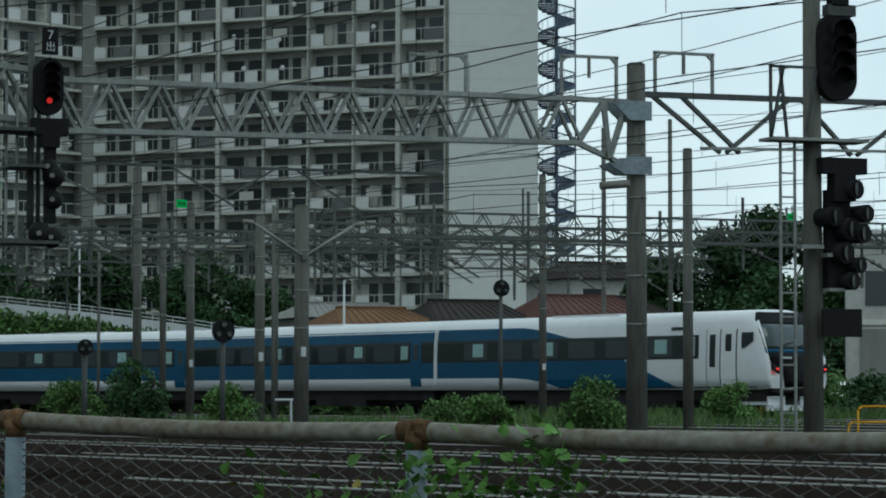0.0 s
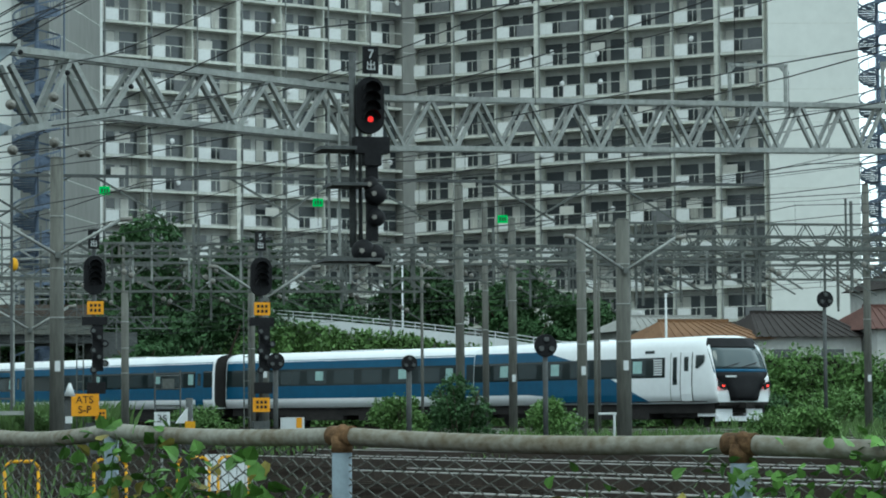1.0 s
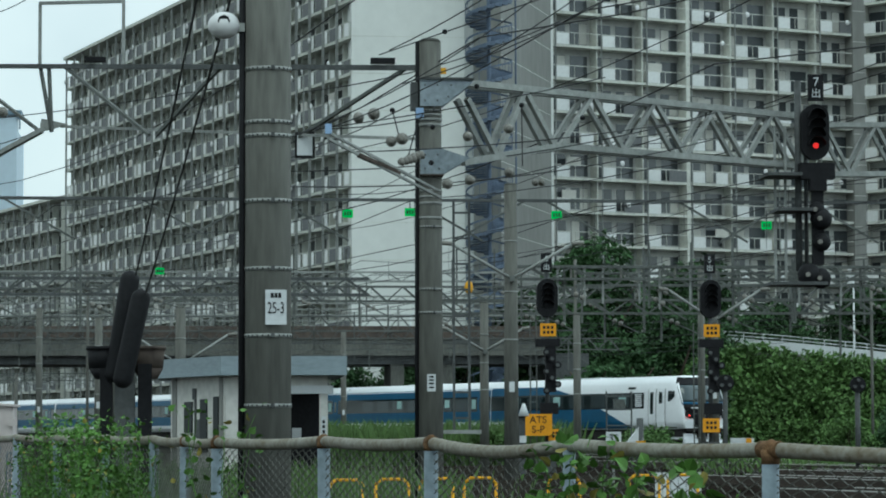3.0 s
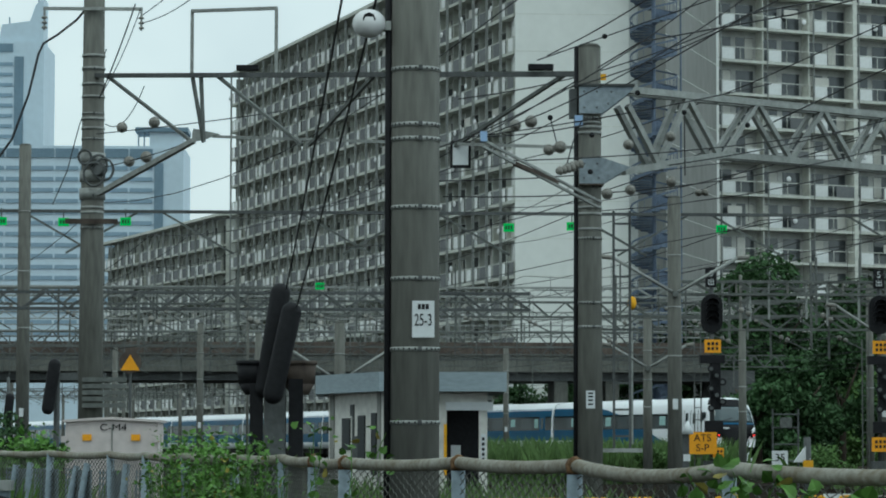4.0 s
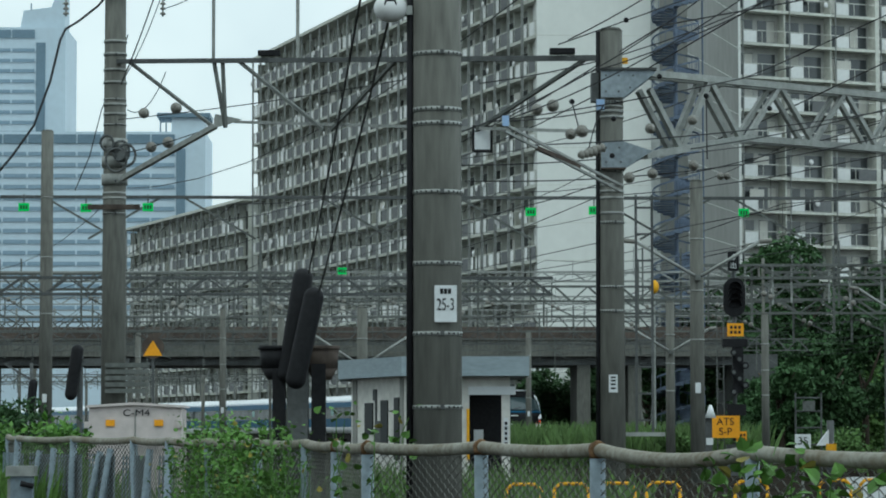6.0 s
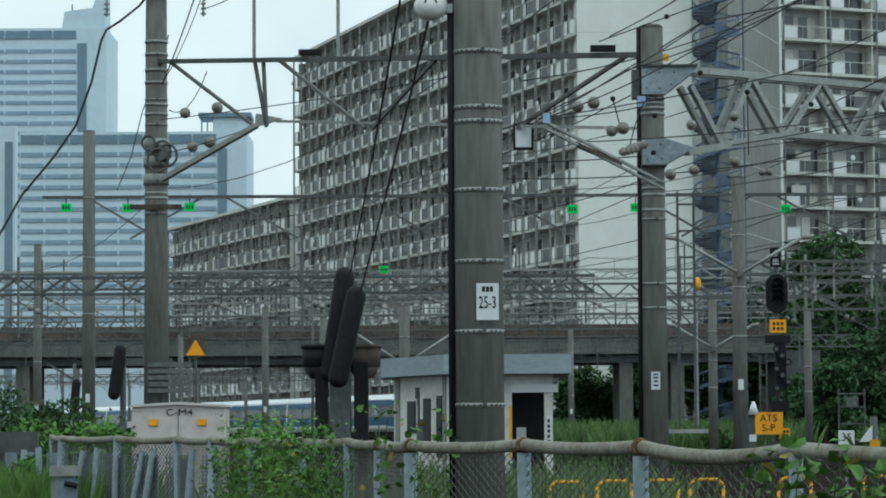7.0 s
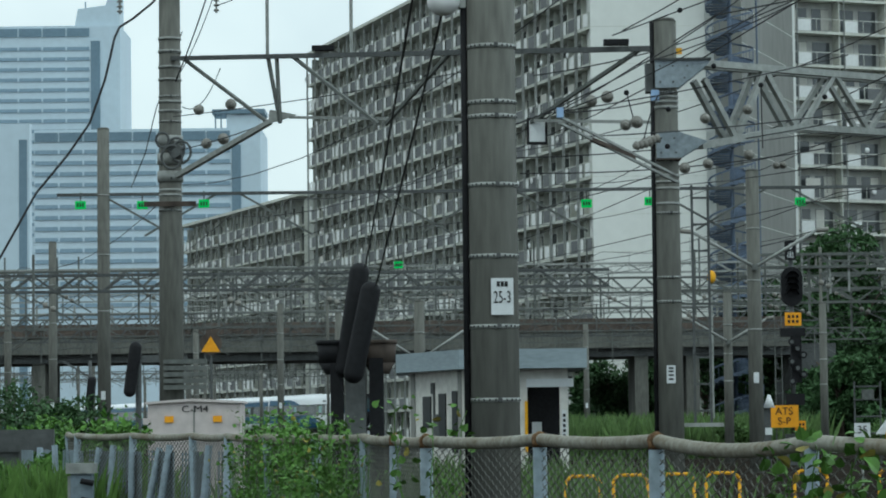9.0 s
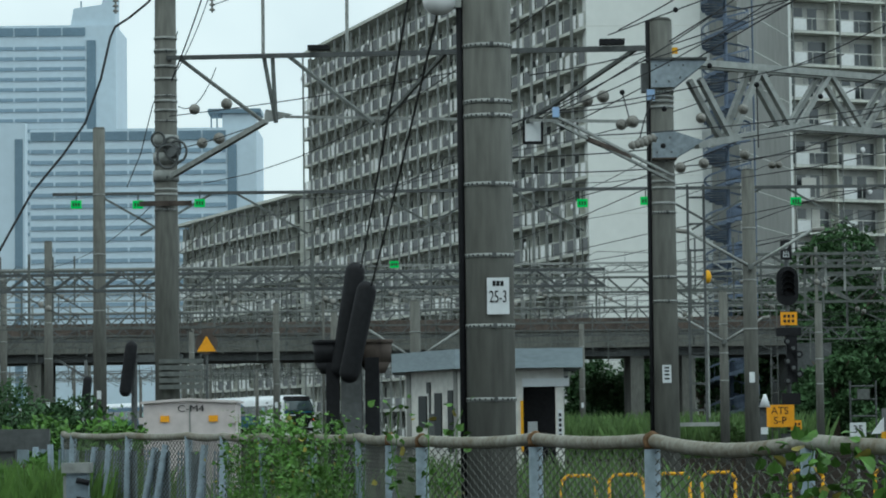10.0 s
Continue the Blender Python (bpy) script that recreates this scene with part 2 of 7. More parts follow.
def ball(bm, c, r, seg=12, rings=8, squash=1.0):
    c = Vector(c)
    rows = []
    for j in range(1, rings):
        a = math.pi * j / rings
        rows.append([bm.verts.new(c + Vector((r * math.sin(a) * math.cos(2 * math.pi * i / seg), r * math.sin(a) * math.sin(2 * math.pi * i / seg), r * squash * math.cos(a)))) for i in range(seg)])
    top, low = bm.verts.new(c + Vector((0, 0, r * squash))), bm.verts.new(c - Vector((0, 0, r * squash)))
    for i in range(seg):
        k = (i + 1) % seg
        bm.faces.new((top, rows[0][i], rows[0][k])).smooth = True
        bm.faces.new((low, rows[-1][k], rows[-1][i])).smooth = True
        for j in range(len(rows) - 1):
            bm.faces.new((rows[j][i], rows[j + 1][i], rows[j + 1][k], rows[j][k])).smooth = True
    return bm


def prism(bm, pts, y0, y1, m=None):
    """A flat outline in x, z drawn out along y."""
    a = [bm.verts.new((x, y0, z)) for x, z in pts]
    b = [bm.verts.new((x, y1, z)) for x, z in pts]
    n = len(pts)
    bm.faces.new(a)
    bm.faces.new(b[::-1])
    for i in range(n):
        bm.faces.new((a[(i + 1) % n], a[i], b[i], b[(i + 1) % n]))
    return bm


def oval(w, h, seg=10):
    """A stadium outline, w wide and h high, about the origin."""
    r = w / 2
    pts = [(r * math.cos(math.pi * i / seg), h / 2 - r + r * math.sin(math.pi * i / seg)) for i in range(seg + 1)]
    return pts + [(-x, -z) for x, z in pts]


def mesh_of(bm, name, material):
    me = bpy.data.meshes.new(name)
    bmesh.ops.recalc_face_normals(bm, faces=bm.faces) if len(bm.faces) < 20000 else None
    bm.to_mesh(me)
    bm.free()
    me.materials.append(material)
    return me


def part(name, bm, material, parent=None, label=""):
    ob = new(name, mesh_of(bm, name, material))
    ob.parent = parent
    return tagged(ob, label)


def piece(name, me, parent, m):
    ob = new(name, me)
    ob.parent = parent
    ob.matrix_local = m
    return ob


def thing(name, m, label, category, group="", kind=""):
    ob = new(name)
    ob.empty_display_size = 0.2
    ob.matrix_world = m
    return tagged(ob, label, category, group, kind)


def lettering(name, words, size, material, parent, m, label=""):
    """Raised letters as a mesh, in the built-in font, facing -y."""
    cu = bpy.data.curves.new(name, "FONT")
    cu.body, cu.size, cu.extrude = words, size, 0.002
    cu.align_x, cu.align_y = "CENTER", "CENTER"
    tmp = bpy.data.objects.new(name, cu)
    me = bpy.data.meshes.new_from_object(tmp)
    bpy.data.objects.remove(tmp)
    me.materials.append(material)
    ob = new(name, me)
    ob.parent = parent
    ob.matrix_local = m @ pose(0, 0, 0, 90, 0, 0)
    return tagged(ob, label)


def pipe(bm, pts, r, seg=8):
    """One round bar bent through the given places."""
    pts = [Vector(p) for p in pts]
    rings = []
    for i, p in enumerate(pts):
        w = (pts[min(i + 1, len(pts) - 1)] - pts[max(i - 1, 0)]).normalized()
        u = w.cross(Vector((0, 0, 1)))
        u = u.normalized() if u.length > 0.05 else Vector((1, 0, 0))
        v = u.cross(w)
        rings.append([bm.verts.new(p + (u * math.cos(2 * math.pi * k / seg) + v * math.sin(2 * math.pi * k / seg)) * r) for k in range(seg)])
    for a, b in zip(rings, rings[1:]):
        for k in range(seg):
            bm.faces.new((a[k], a[(k + 1) % seg], b[(k + 1) % seg], b[k])).smooth = seg > 6
    return bm


def line(name, pts, r, material, label, category, group="", seg=5, kind=""):
    """A hanging cable through the given places, as a thin round mesh."""
    bm = pipe(bmesh.new(), pts, r, seg)
    return tagged(part(name, bm, material), label, category, group, kind)


def sagged(a, b, sag, n=10):
    a, b = Vector(a), Vector(b)
    return [a.lerp(b, i / n) - Vector((0, 0, sag * 4 * (i / n) * (1 - i / n))) for i in range(n + 1)]


rng = random.Random(7)
# ---- ground ----
def ground_sheet():
    """One sheet from under the eye to the horizon: low by the path, level with the sleepers in the yard."""
    bm = bmesh.new()
    xs = [-4000, -900, -300, -120, -60, -40, -30, -24, -20, -16] + list(range(-14, 12)) + list(range(12, 121, 4)) + [160, 300, 900, 4000]
    ys = [-3000, -400, -60, -10] + list(range(0, 100, 2)) + list(range(100, 260, 8)) + [300, 400, 600, 1000, 2000, 4500]
    grid = []
    for y in ys:
        row = []
        for x in xs:
            edge = 1.0 + float(np.interp(x, [-14, -11, -8.3, -5, -3.57, -1.66, -0.42, 0.71, 1.58, 2.33, 3.1, 5, 8], [100, 78, 56, 31, 25, 20, 15, 10.5, 8.2, 7, 6, 3.5, 0]))
            s = min(1.0, max(0.0, (y - edge) / 5.0))
            z = -0.85 + (0.6 * s * s * (3 - 2 * s))
            if 0 < y < 260 and -40 < x < 120:
                z += 0.05 * noise.noise(Vector((x * 0.31, y * 0.31, 0)))
            row.append(bm.verts.new((x, y, z)))
        grid.append(row)
    for a, b in zip(grid, grid[1:]):
        for i in range(len(xs) - 1):
            bm.faces.new((a[i], a[i + 1], b[i + 1], b[i])).smooth = True
    return tagged(part("ground", bm, M_GROUND), "brown gravelly railway ground with thin weeds", "ground", kind="structure")


ground_sheet()


# ---- apartment blocks ----
def apartment(name, a, b, floors, bays, z0, pitch, depth, label, seed, dark=0.2, grey=False):
    """A slab block whose balcony front runs from a to b, seen from the side that lies to the right of that line."""
    r = random.Random(seed)
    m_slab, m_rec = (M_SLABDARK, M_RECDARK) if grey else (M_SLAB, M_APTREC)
    a, b = Vector((*a, 0)), Vector((*b, 0))
    run = (b - a).length
    ang = math.degrees(math.atan2(b.y - a.y, b.x - a.x))
    top = thing(name, pose(a.x, a.y, z0, 0, 0, ang), label, "apartment building")
    h, w = floors * pitch, run / bays
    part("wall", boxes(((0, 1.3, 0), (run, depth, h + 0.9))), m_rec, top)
    part("balcony_wall", boxes(((0.05, 1.24, 0), (run - 0.05, 1.296, h))), m_rec, top, "wall behind the balconies, recess shade put into its colour")
    part("roof", boxes(((-0.3, -0.25, h + 0.25), (run + 0.3, depth + 0.3, h + 0.55))), m_slab, top)
    for i in range(floors):
        part("balcony_slab", boxes(((0, 0, i * pitch - 0.1), (run, 1.24, i * pitch + 0.12))), m_slab, top)
        bm = bmesh.new()
        for y in (0.04,):
            box(bm, (0, y - 0.03, i * pitch + 1.14), (run, y + 0.03, i * pitch + 1.2))
            for k in range(bays * 2 + 1):
                x = min(run - 0.03, k * w / 2)
                box(bm, (x - 0.02, y - 0.02, i * pitch + 0.12), (x + 0.02, y + 0.02, i * pitch + 1.14))
        part("railing", bm, m_slab, top)
    for k in range(bays + 1):
        x = min(run - 0.09, max(0.09, k * w))
        if k % 4 == 3 and not grey:
            part("pier", boxes(((x - 0.2, -0.04, 0), (x + 0.2, 1.24, h))), M_SLAB, top)
        else:
            part("partition", boxes(((x - 0.05, 0.55 if grey else 0.15, 0), (x + 0.05, 1.24, h))), m_slab, top)
    for k in range(bays):
        for dx in ((0.3, 0.62) if grey else (0.35,)):
            part("drainpipe", boxes(((k * w + dx - 0.035, -0.12, 0), (k * w + dx + 0.035, -0.03, h + 0.2))), M_DRAIN, top, "thin grey drainpipe")
    fit = min(1.0, w / 4.1)
    pane = mesh_of(boxes(((-0.85 * fit, -0.03, 0.25), (0.85 * fit, 0.0, 2.1))), "window", M_PANE)
    curt = mesh_of(boxes(((-0.4 * fit, -0.05, 0.28), (0.4 * fit, -0.032, 2.06))), "curtain", M_CURTAIN)
    pan = mesh_of(boxes(((-0.62 * fit, -0.02, 0.14), (0.62 * fit, 0.02, 1.1))), "panel", M_PANEL)
    pan2 = mesh_of(boxes(((-0.9 * fit, -0.02, 0.14), (0.9 * fit, 0.02, 1.1))), "panel", M_PANELDARK)
    dish = mesh_of(ball(bmesh.new(), (0, 0, 0), 0.24, 10, 6, 1.0), "dish", M_DISH)
    cloth = mesh_of(boxes(((-0.7, -0.02, 0), (0.7, 0.02, 0.75))), "laundry", M_CURTAIN)
    for i in range(floors):
        for k in range(bays):
            x, z = (k + 0.5) * w, i * pitch
            for s in (-0.24, 0.24):
                piece("window", pane, top, pose(x + s * w, 1.24, z + 0.1))
                if r.random() < 0.45:
                    piece("curtain", curt, top, pose(x + s * w + r.choice((-0.42, 0.42)) * fit, 1.24, z + 0.1))
            for s, odds in ((-0.26, 0.95), (0.26, 0.15)):
                if r.random() < odds:
                    piece("panel", pan, top, pose(x + s * w, 0.0, z))
                elif r.random() < dark:
                    piece("panel", pan2, top, pose(x + s * w, 0.0, z))
            if r.random() < (0.5 if grey else 0.3):
                piece("dish", dish, top, pose(x + r.uniform(-0.4, 0.4) * w, -0.2, z + r.uniform(0.7, 1.5)) @ Matrix.Diagonal((1, 0.4, 1, 1)))
            if r.random() < 0.1:
                piece("laundry", cloth, top, pose(x + r.uniform(-0.3, 0.3) * w, 0.3, z + 1.15))
    return top



apartment("apartment_building", (-14.1, 293), (10.84, 212), 14, 27, -0.3, 2.8, 10, "long grey apartment slab with rows of white balconies", 1, 0.95, True)
apartment("apartment_building", (-31.4, 341), (-15.2, 297), 9, 15, -0.3, 2.8, 10, "lower far apartment slab with rows of balconies", 2, 0.95, True)
apartment("apartment_building", (29.5, 240), (59.1, 253), 15, 7, -0.3, 2.85, 12, "pale apartment slab with white balcony panels and laundry", 3)
apartment("apartment_building", (59.3, 253.2), (84.2, 228), 15, 8, -0.3, 2.85, 12, "pale apartment wing with dishes on its balconies", 4)


def gable_block(name, a, b, h, depth, material, label):
    """A blank end wall from a to b, with fine joints between the storeys."""
    a, b = Vector((*a, 0)), Vector((*b, 0))
    run, ang = (b - a).length, math.degrees(math.atan2(b.y - a.y, b.x - a.x))
    top = thing(name, pose(a.x, a.y, -0.3, 0, 0, ang), label, "end wall")
    part("wall", boxes(((0, 0, 0), (run, depth, h))), material, top)
    part("coping", boxes(((-0.1, -0.1, h), (run + 0.1, depth + 0.1, h + 0.3))), M_SLAB, top)
    for k in range(1, 15):
        part("joint", boxes(((0, -0.012, k * 2.8), (run, 0.02, k * 2.8 + 0.05))), M_SLAB, top)
    return top


gable_block("end_block", (10.95, 211.7), (19.45, 212.0), 40.1, 14, M_APT, "blank pale end wall of an apartment slab")
# the unlit side gets its shade from the darker grey
gable_block("end_block", (23.2, 221.5), (29.4, 239.5), 43, 8, M_APTSHADE, "side wall of an apartment block with its shade painted grey")
gable_block("end_block", (28.7, 238.8), (29.6, 239.6), 43, 4, M_APT, "narrow pale edge wall of an apartment block")
# added filler over the seam of two wings, the recess shade painted grey
gable_block("end_block", (58.5, 252.5), (59.8, 252.9), 43.2, 6, M_APTSHADE, "added filler at an inner corner, recess shade painted grey")
gable_block("end_block", (84.5, 227.6), (92.0, 226.0), 43, 12, M_APT, "blank pale end wall of an apartment wing")


def spiral_stair(x, y, h, r=1.75):
    """An outside winding stair: a mast, and for each storey one turn of treads with a solid curved rail."""
    top = thing("spiral_staircase", pose(x, y, -0.3), "blue-grey steel spiral staircase on an apartment block", "staircase")
    part("mast", tube(bmesh.new(), (0, 0, 0), (0, 0, h), 0.16), M_STAIR, top)
    turn, rail = bmesh.new(), bmesh.new()
    n = 18
    for i in range(n):
        a, b = 2 * math.pi * i / n, 2 * math.pi * (i + 0.95) / n
        z = 2.8 * i / n
        vs = [turn.verts.new((rr * math.cos(t), rr * math.sin(t), z + dz)) for dz in (0, 0.13) for rr, t in ((0.16, a), (r, a), (r, b), (0.16, b))]
        for f in ((3, 2, 1, 0), (4, 5, 6, 7), (0, 1, 5, 4), (1, 2, 6, 5), (2, 3, 7, 6), (3, 0, 4, 7)):
            turn.faces.new([vs[k] for k in f])
        for k in range(1):
            t0, t1 = a + (b - a) * k / 3, a + (b - a) * (k + 1) / 3
            tube(rail, (r * math.cos(t0), r * math.sin(t0), z + 0.0), (r * math.cos(t0), r * math.sin(t0), z + 1.1), 0.022, seg=4)
        z1 = 2.8 * (i + 1) / n
        for dz in (0.1, 1.1):
            bar(rail, (r * math.cos(a), r * math.sin(a), z + dz), (r * math.cos(b), r * math.sin(b), z1 + dz), 0.06, 0.13 if dz > 1 else 0.22)
    me, me2 = mesh_of(turn, "stair_turn", M_STAIR), mesh_of(rail, "rail", M_STAIR)
    for k in range(int(h / 2.8)):
        piece("stair_turn", me, top, pose(0, 0, 2.8 * k, 0, 0, 20))
        piece("rail", me2, top, pose(0, 0, 2.8 * k, 0, 0, 20))
    part("stanchion", tube(bmesh.new(), (r + 0.3, 0.3, 0), (r + 0.3, 0.3, h), 0.07, seg=6), M_STAIR, top)
    return top


spiral_stair(21.2, 211.0, 42)
spiral_stair(94.2, 227.2, 44, 1.6)


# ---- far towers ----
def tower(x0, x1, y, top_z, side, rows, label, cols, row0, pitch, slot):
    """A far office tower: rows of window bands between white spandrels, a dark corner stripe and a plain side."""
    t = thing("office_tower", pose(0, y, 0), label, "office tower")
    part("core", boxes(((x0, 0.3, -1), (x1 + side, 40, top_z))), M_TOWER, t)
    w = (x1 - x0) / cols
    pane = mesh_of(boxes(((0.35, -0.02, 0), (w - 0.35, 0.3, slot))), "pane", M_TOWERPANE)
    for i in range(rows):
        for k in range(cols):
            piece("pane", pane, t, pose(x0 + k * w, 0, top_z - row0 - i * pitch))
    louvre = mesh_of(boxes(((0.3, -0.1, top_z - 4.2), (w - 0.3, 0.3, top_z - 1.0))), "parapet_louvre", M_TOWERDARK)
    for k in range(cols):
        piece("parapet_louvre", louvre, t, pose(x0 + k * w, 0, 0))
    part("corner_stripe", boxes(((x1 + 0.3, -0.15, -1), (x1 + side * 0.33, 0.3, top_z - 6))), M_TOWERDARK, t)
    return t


tower(-220, -136.6, 1100, 158.5, 11.5, 19, "tall pale blue glass office tower, haze mixed into its colours", 9, 9.6, 4.0, 1.35)
tower(-144, -75.0, 1000, 107.4, 10.4, 18, "broad pale blue office block, haze mixed into its colours", 8, 8.6, 3.85, 1.45)
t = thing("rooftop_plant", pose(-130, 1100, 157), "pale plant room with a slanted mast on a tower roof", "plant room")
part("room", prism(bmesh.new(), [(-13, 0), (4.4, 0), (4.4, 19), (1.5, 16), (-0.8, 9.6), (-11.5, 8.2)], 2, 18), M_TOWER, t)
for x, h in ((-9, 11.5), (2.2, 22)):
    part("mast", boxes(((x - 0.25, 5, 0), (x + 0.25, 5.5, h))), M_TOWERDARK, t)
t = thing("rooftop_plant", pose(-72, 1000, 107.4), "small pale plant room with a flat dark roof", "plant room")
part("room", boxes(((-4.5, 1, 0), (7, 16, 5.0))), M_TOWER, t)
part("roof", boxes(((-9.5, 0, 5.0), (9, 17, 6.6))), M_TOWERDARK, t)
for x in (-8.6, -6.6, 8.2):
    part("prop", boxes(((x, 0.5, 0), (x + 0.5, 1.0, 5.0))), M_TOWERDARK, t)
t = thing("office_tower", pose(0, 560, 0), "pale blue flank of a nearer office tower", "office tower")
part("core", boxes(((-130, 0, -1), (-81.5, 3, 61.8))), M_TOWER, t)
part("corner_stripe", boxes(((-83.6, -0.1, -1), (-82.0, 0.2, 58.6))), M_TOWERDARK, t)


# ---- viaduct ----
def viaduct():
    v = thing("road_viaduct", pose(0, 186, 0) @ Matrix.Diagonal((1.24, 1, 1.24, 1)), "long road bridge with a rusty girder over the tracks", "bridge")
    part("girder", boxes(((-70, 0, 4.75), (18.1, 0.5, 5.6))), M_CONC, v, "grey concrete edge girder")
    part("deck", boxes(((-70, 0.5, 4.9), (18.1, 9, 5.7))), M_CONC, v)
    part("parapet", boxes(((-70, -0.1, 5.6), (18.1, 0.1, 6.3))), M_RUST, v, "rust-brown parapet plates")
    for z in (6.55, 6.85, 7.15):
        part("rail", boxes(((-70, -0.05, z), (18.1, 0.0, z + 0.06))), M_STEEL, v)
    post = mesh_of(boxes(((-0.05, -0.08, 6.2), (0.05, 0.02, 7.3))), "post", M_STEEL)
    for k in range(44):
        piece("post", post, v, pose(-69 + k * 1.98, 0, 0))
    for x in (-62, -41, -21.5, 10.2, 12.9):
        part("pier", boxes(((x - 0.35, 0.8, -1), (x + 0.35, 8, 4.9))), M_CONC, v)
    # dark colour on soffit and abutment paints in the shade under the deck
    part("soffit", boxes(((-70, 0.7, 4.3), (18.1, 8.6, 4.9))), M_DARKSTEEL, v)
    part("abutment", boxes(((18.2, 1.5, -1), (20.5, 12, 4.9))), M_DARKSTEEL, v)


viaduct()
# ---- tracks ----
ALONG, ACROSS = Vector((-0.255, 0.967, 0)), Vector((0.967, 0.255, 0))


def yard(off, s, z=0.0):
    """A place in the yard: off metres across the tracks, s metres along them."""
    p = ACROSS * off + ALONG * s
    return Vector((p.x, p.y, z))


def railway(off, s0, s1):
    t = thing("railway_track", Matrix.Identity(4), "rusty rails on concrete sleepers in brown ballast", "railway track", "yard tracks", "structure")
    bm = bmesh.new()
    n = 14
    prev = None
    for i in range(n + 1):
        s = s0 + (s1 - s0) * i / n
        row = [bm.verts.new(yard(off + d, s, z)) for d, z in ((-2.1, -0.33), (-1.5, -0.17), (1.5, -0.17), (2.1, -0.33))]
        if prev:
            for k in range(3):
                bm.faces.new((prev[k], prev[k + 1], row[k + 1], row[k]))
        prev = row
    part("ballast", bm, M_BALLAST, t)
    for d in (-0.5335, 0.5335):
        bm = bmesh.new()
        bar(bm, yard(off + d, s0, -0.075), yard(off + d, s1, -0.075), 0.06, 0.13)
        bar(bm, yard(off + d, s0, -0.145), yard(off + d, s1, -0.145), 0.13, 0.02)
        r = part("rail", bm, M_RAIL, t)
        bm = bmesh.new()
        bar(bm, yard(off + d, s0, -0.006), yard(off + d, s1, -0.006), 0.064, 0.012)
        part("rail_head", bm, M_RAILTOP, r, "bright worn rail head")
    me = bmesh.new()
    bar(me, ACROSS * -1.0, ACROSS * 1.0, 0.24, 0.16)
    me = mesh_of(me, "sleeper", M_SLEEPER)
    step, k = 0.9, 0
    while s0 + k * step < min(s1, s0 + 76):
        p = yard(off, s0 + k * step, -0.235 + rng.uniform(-0.01, 0.01))
        piece("sleeper", me, t, Matrix.Translation(p))
        k += 1


OFFS = [(12.6, -4, 22), (16.4, -8, 32), (20.6, -10, 44), (25.0, 0, 50), (29.4, 5, 70), (33.8, 10, 90), (38.4, 10, 100), (43.0, 15, 120), (47.6, 20, 130), (52.2, 25, 130), (57.2, 30, 104), (62.0, 30, 92)]
for o in OFFS:
    railway(*o)


# ---- the train ----
def car_outline(scale=1.0, low=0.95):
    """Half-round roof over upright sides that lean in a little at the top: points in y, z."""
    pts = [(1.38, low), (1.45, 1.35), (1.45, 2.0), (1.42, 2.8), (1.36, 3.3), (1.24, 3.53), (0.98, 3.68), (0.5, 3.76)]
    return [(y * scale, z) for y, z in pts] + [(-y * scale, z) for y, z in reversed(pts)]


def skin_y(z):
    """How far the side stands out at height z."""
    zs = [0.95, 1.35, 2.0, 2.8, 3.3, 3.53, 3.68]
    return float(np.interp(z, zs, [1.38, 1.45, 1.45, 1.42, 1.36, 1.24, 0.98]))


def side_patch(outline, out=0.008, side=1):
    """A thin panel on the side, bent with it: outline in x, z, with one stretch of x at each height."""
    lo, hi = min(z for _, z in outline), max(z for _, z in outline)
    zs = sorted({z for _, z in outline} | {z for z in (1.15, 1.35, 1.7, 2.0, 2.4, 2.8, 3.05, 3.3) if lo < z < hi})
    bm = bmesh.new()

    def reach(z):
        xs = []
        for (x0, z0), (x1, z1) in zip(outline, outline[1:] + outline[:1]):
            if (z0 - z) * (z1 - z) < 0:
                xs.append(x0 + (x1 - x0) * (z - z0) / (z1 - z0))
        return min(xs), max(xs)

    for z0, z1 in zip(zs, zs[1:]):
        (a0, a1), (b0, b1) = reach(z0 + 1e-4), reach(z1 - 1e-4)
        bm.faces.new([bm.verts.new((x, side * (skin_y(z) + out), z)) for x, z in ((a0, z0), (a1, z0), (b1, z1), (b0, z1))])
    bmesh.ops.remove_doubles(bm, verts=bm.verts[:], dist=2e-3)
    ext = bmesh.ops.extrude_face_region(bm, geom=bm.faces[:])
    for v in ext["geom"]:
        if isinstance(v, bmesh.types.BMVert):
            v.co.y -= side * 0.02
    return bm


def strip_patch(x0, x1, z0, z1, out=0.008, side=1):
    """A band along the side between two heights, bent with the side."""
    bm = bmesh.new()
    zs = [z0] + [z for z in (1.35, 2.0, 2.8, 3.0, 3.15, 3.25, 3.35, 3.45) if z0 < z < z1] + [z1]
    rows = [[bm.verts.new((x, side * (skin_y(z) + out), z)) for x in (x0, x1)] for z in zs]
    for a, b in zip(rows, rows[1:]):
        bm.faces.new((a[0], a[1], b[1], b[0]))
    ext = bmesh.ops.extrude_face_region(bm, geom=bm.faces[:])
    for v in ext["geom"]:
        if isinstance(v, bmesh.types.BMVert):
            v.co.y -= side * 0.02
    return bm


def loft(rings):
    bm = bmesh.new()
    made = [[bm.verts.new(p) for p in r] for r in rings]
    for a, b in zip(made, made[1:]):
        for i in range(len(a)):
            k = (i + 1) % len(a)
            bm.faces.new((a[i], a[k], b[k], b[i])).smooth = True
    bm.faces.new(made[0])
    bm.faces.new(made[-1][::-1])
    return bm


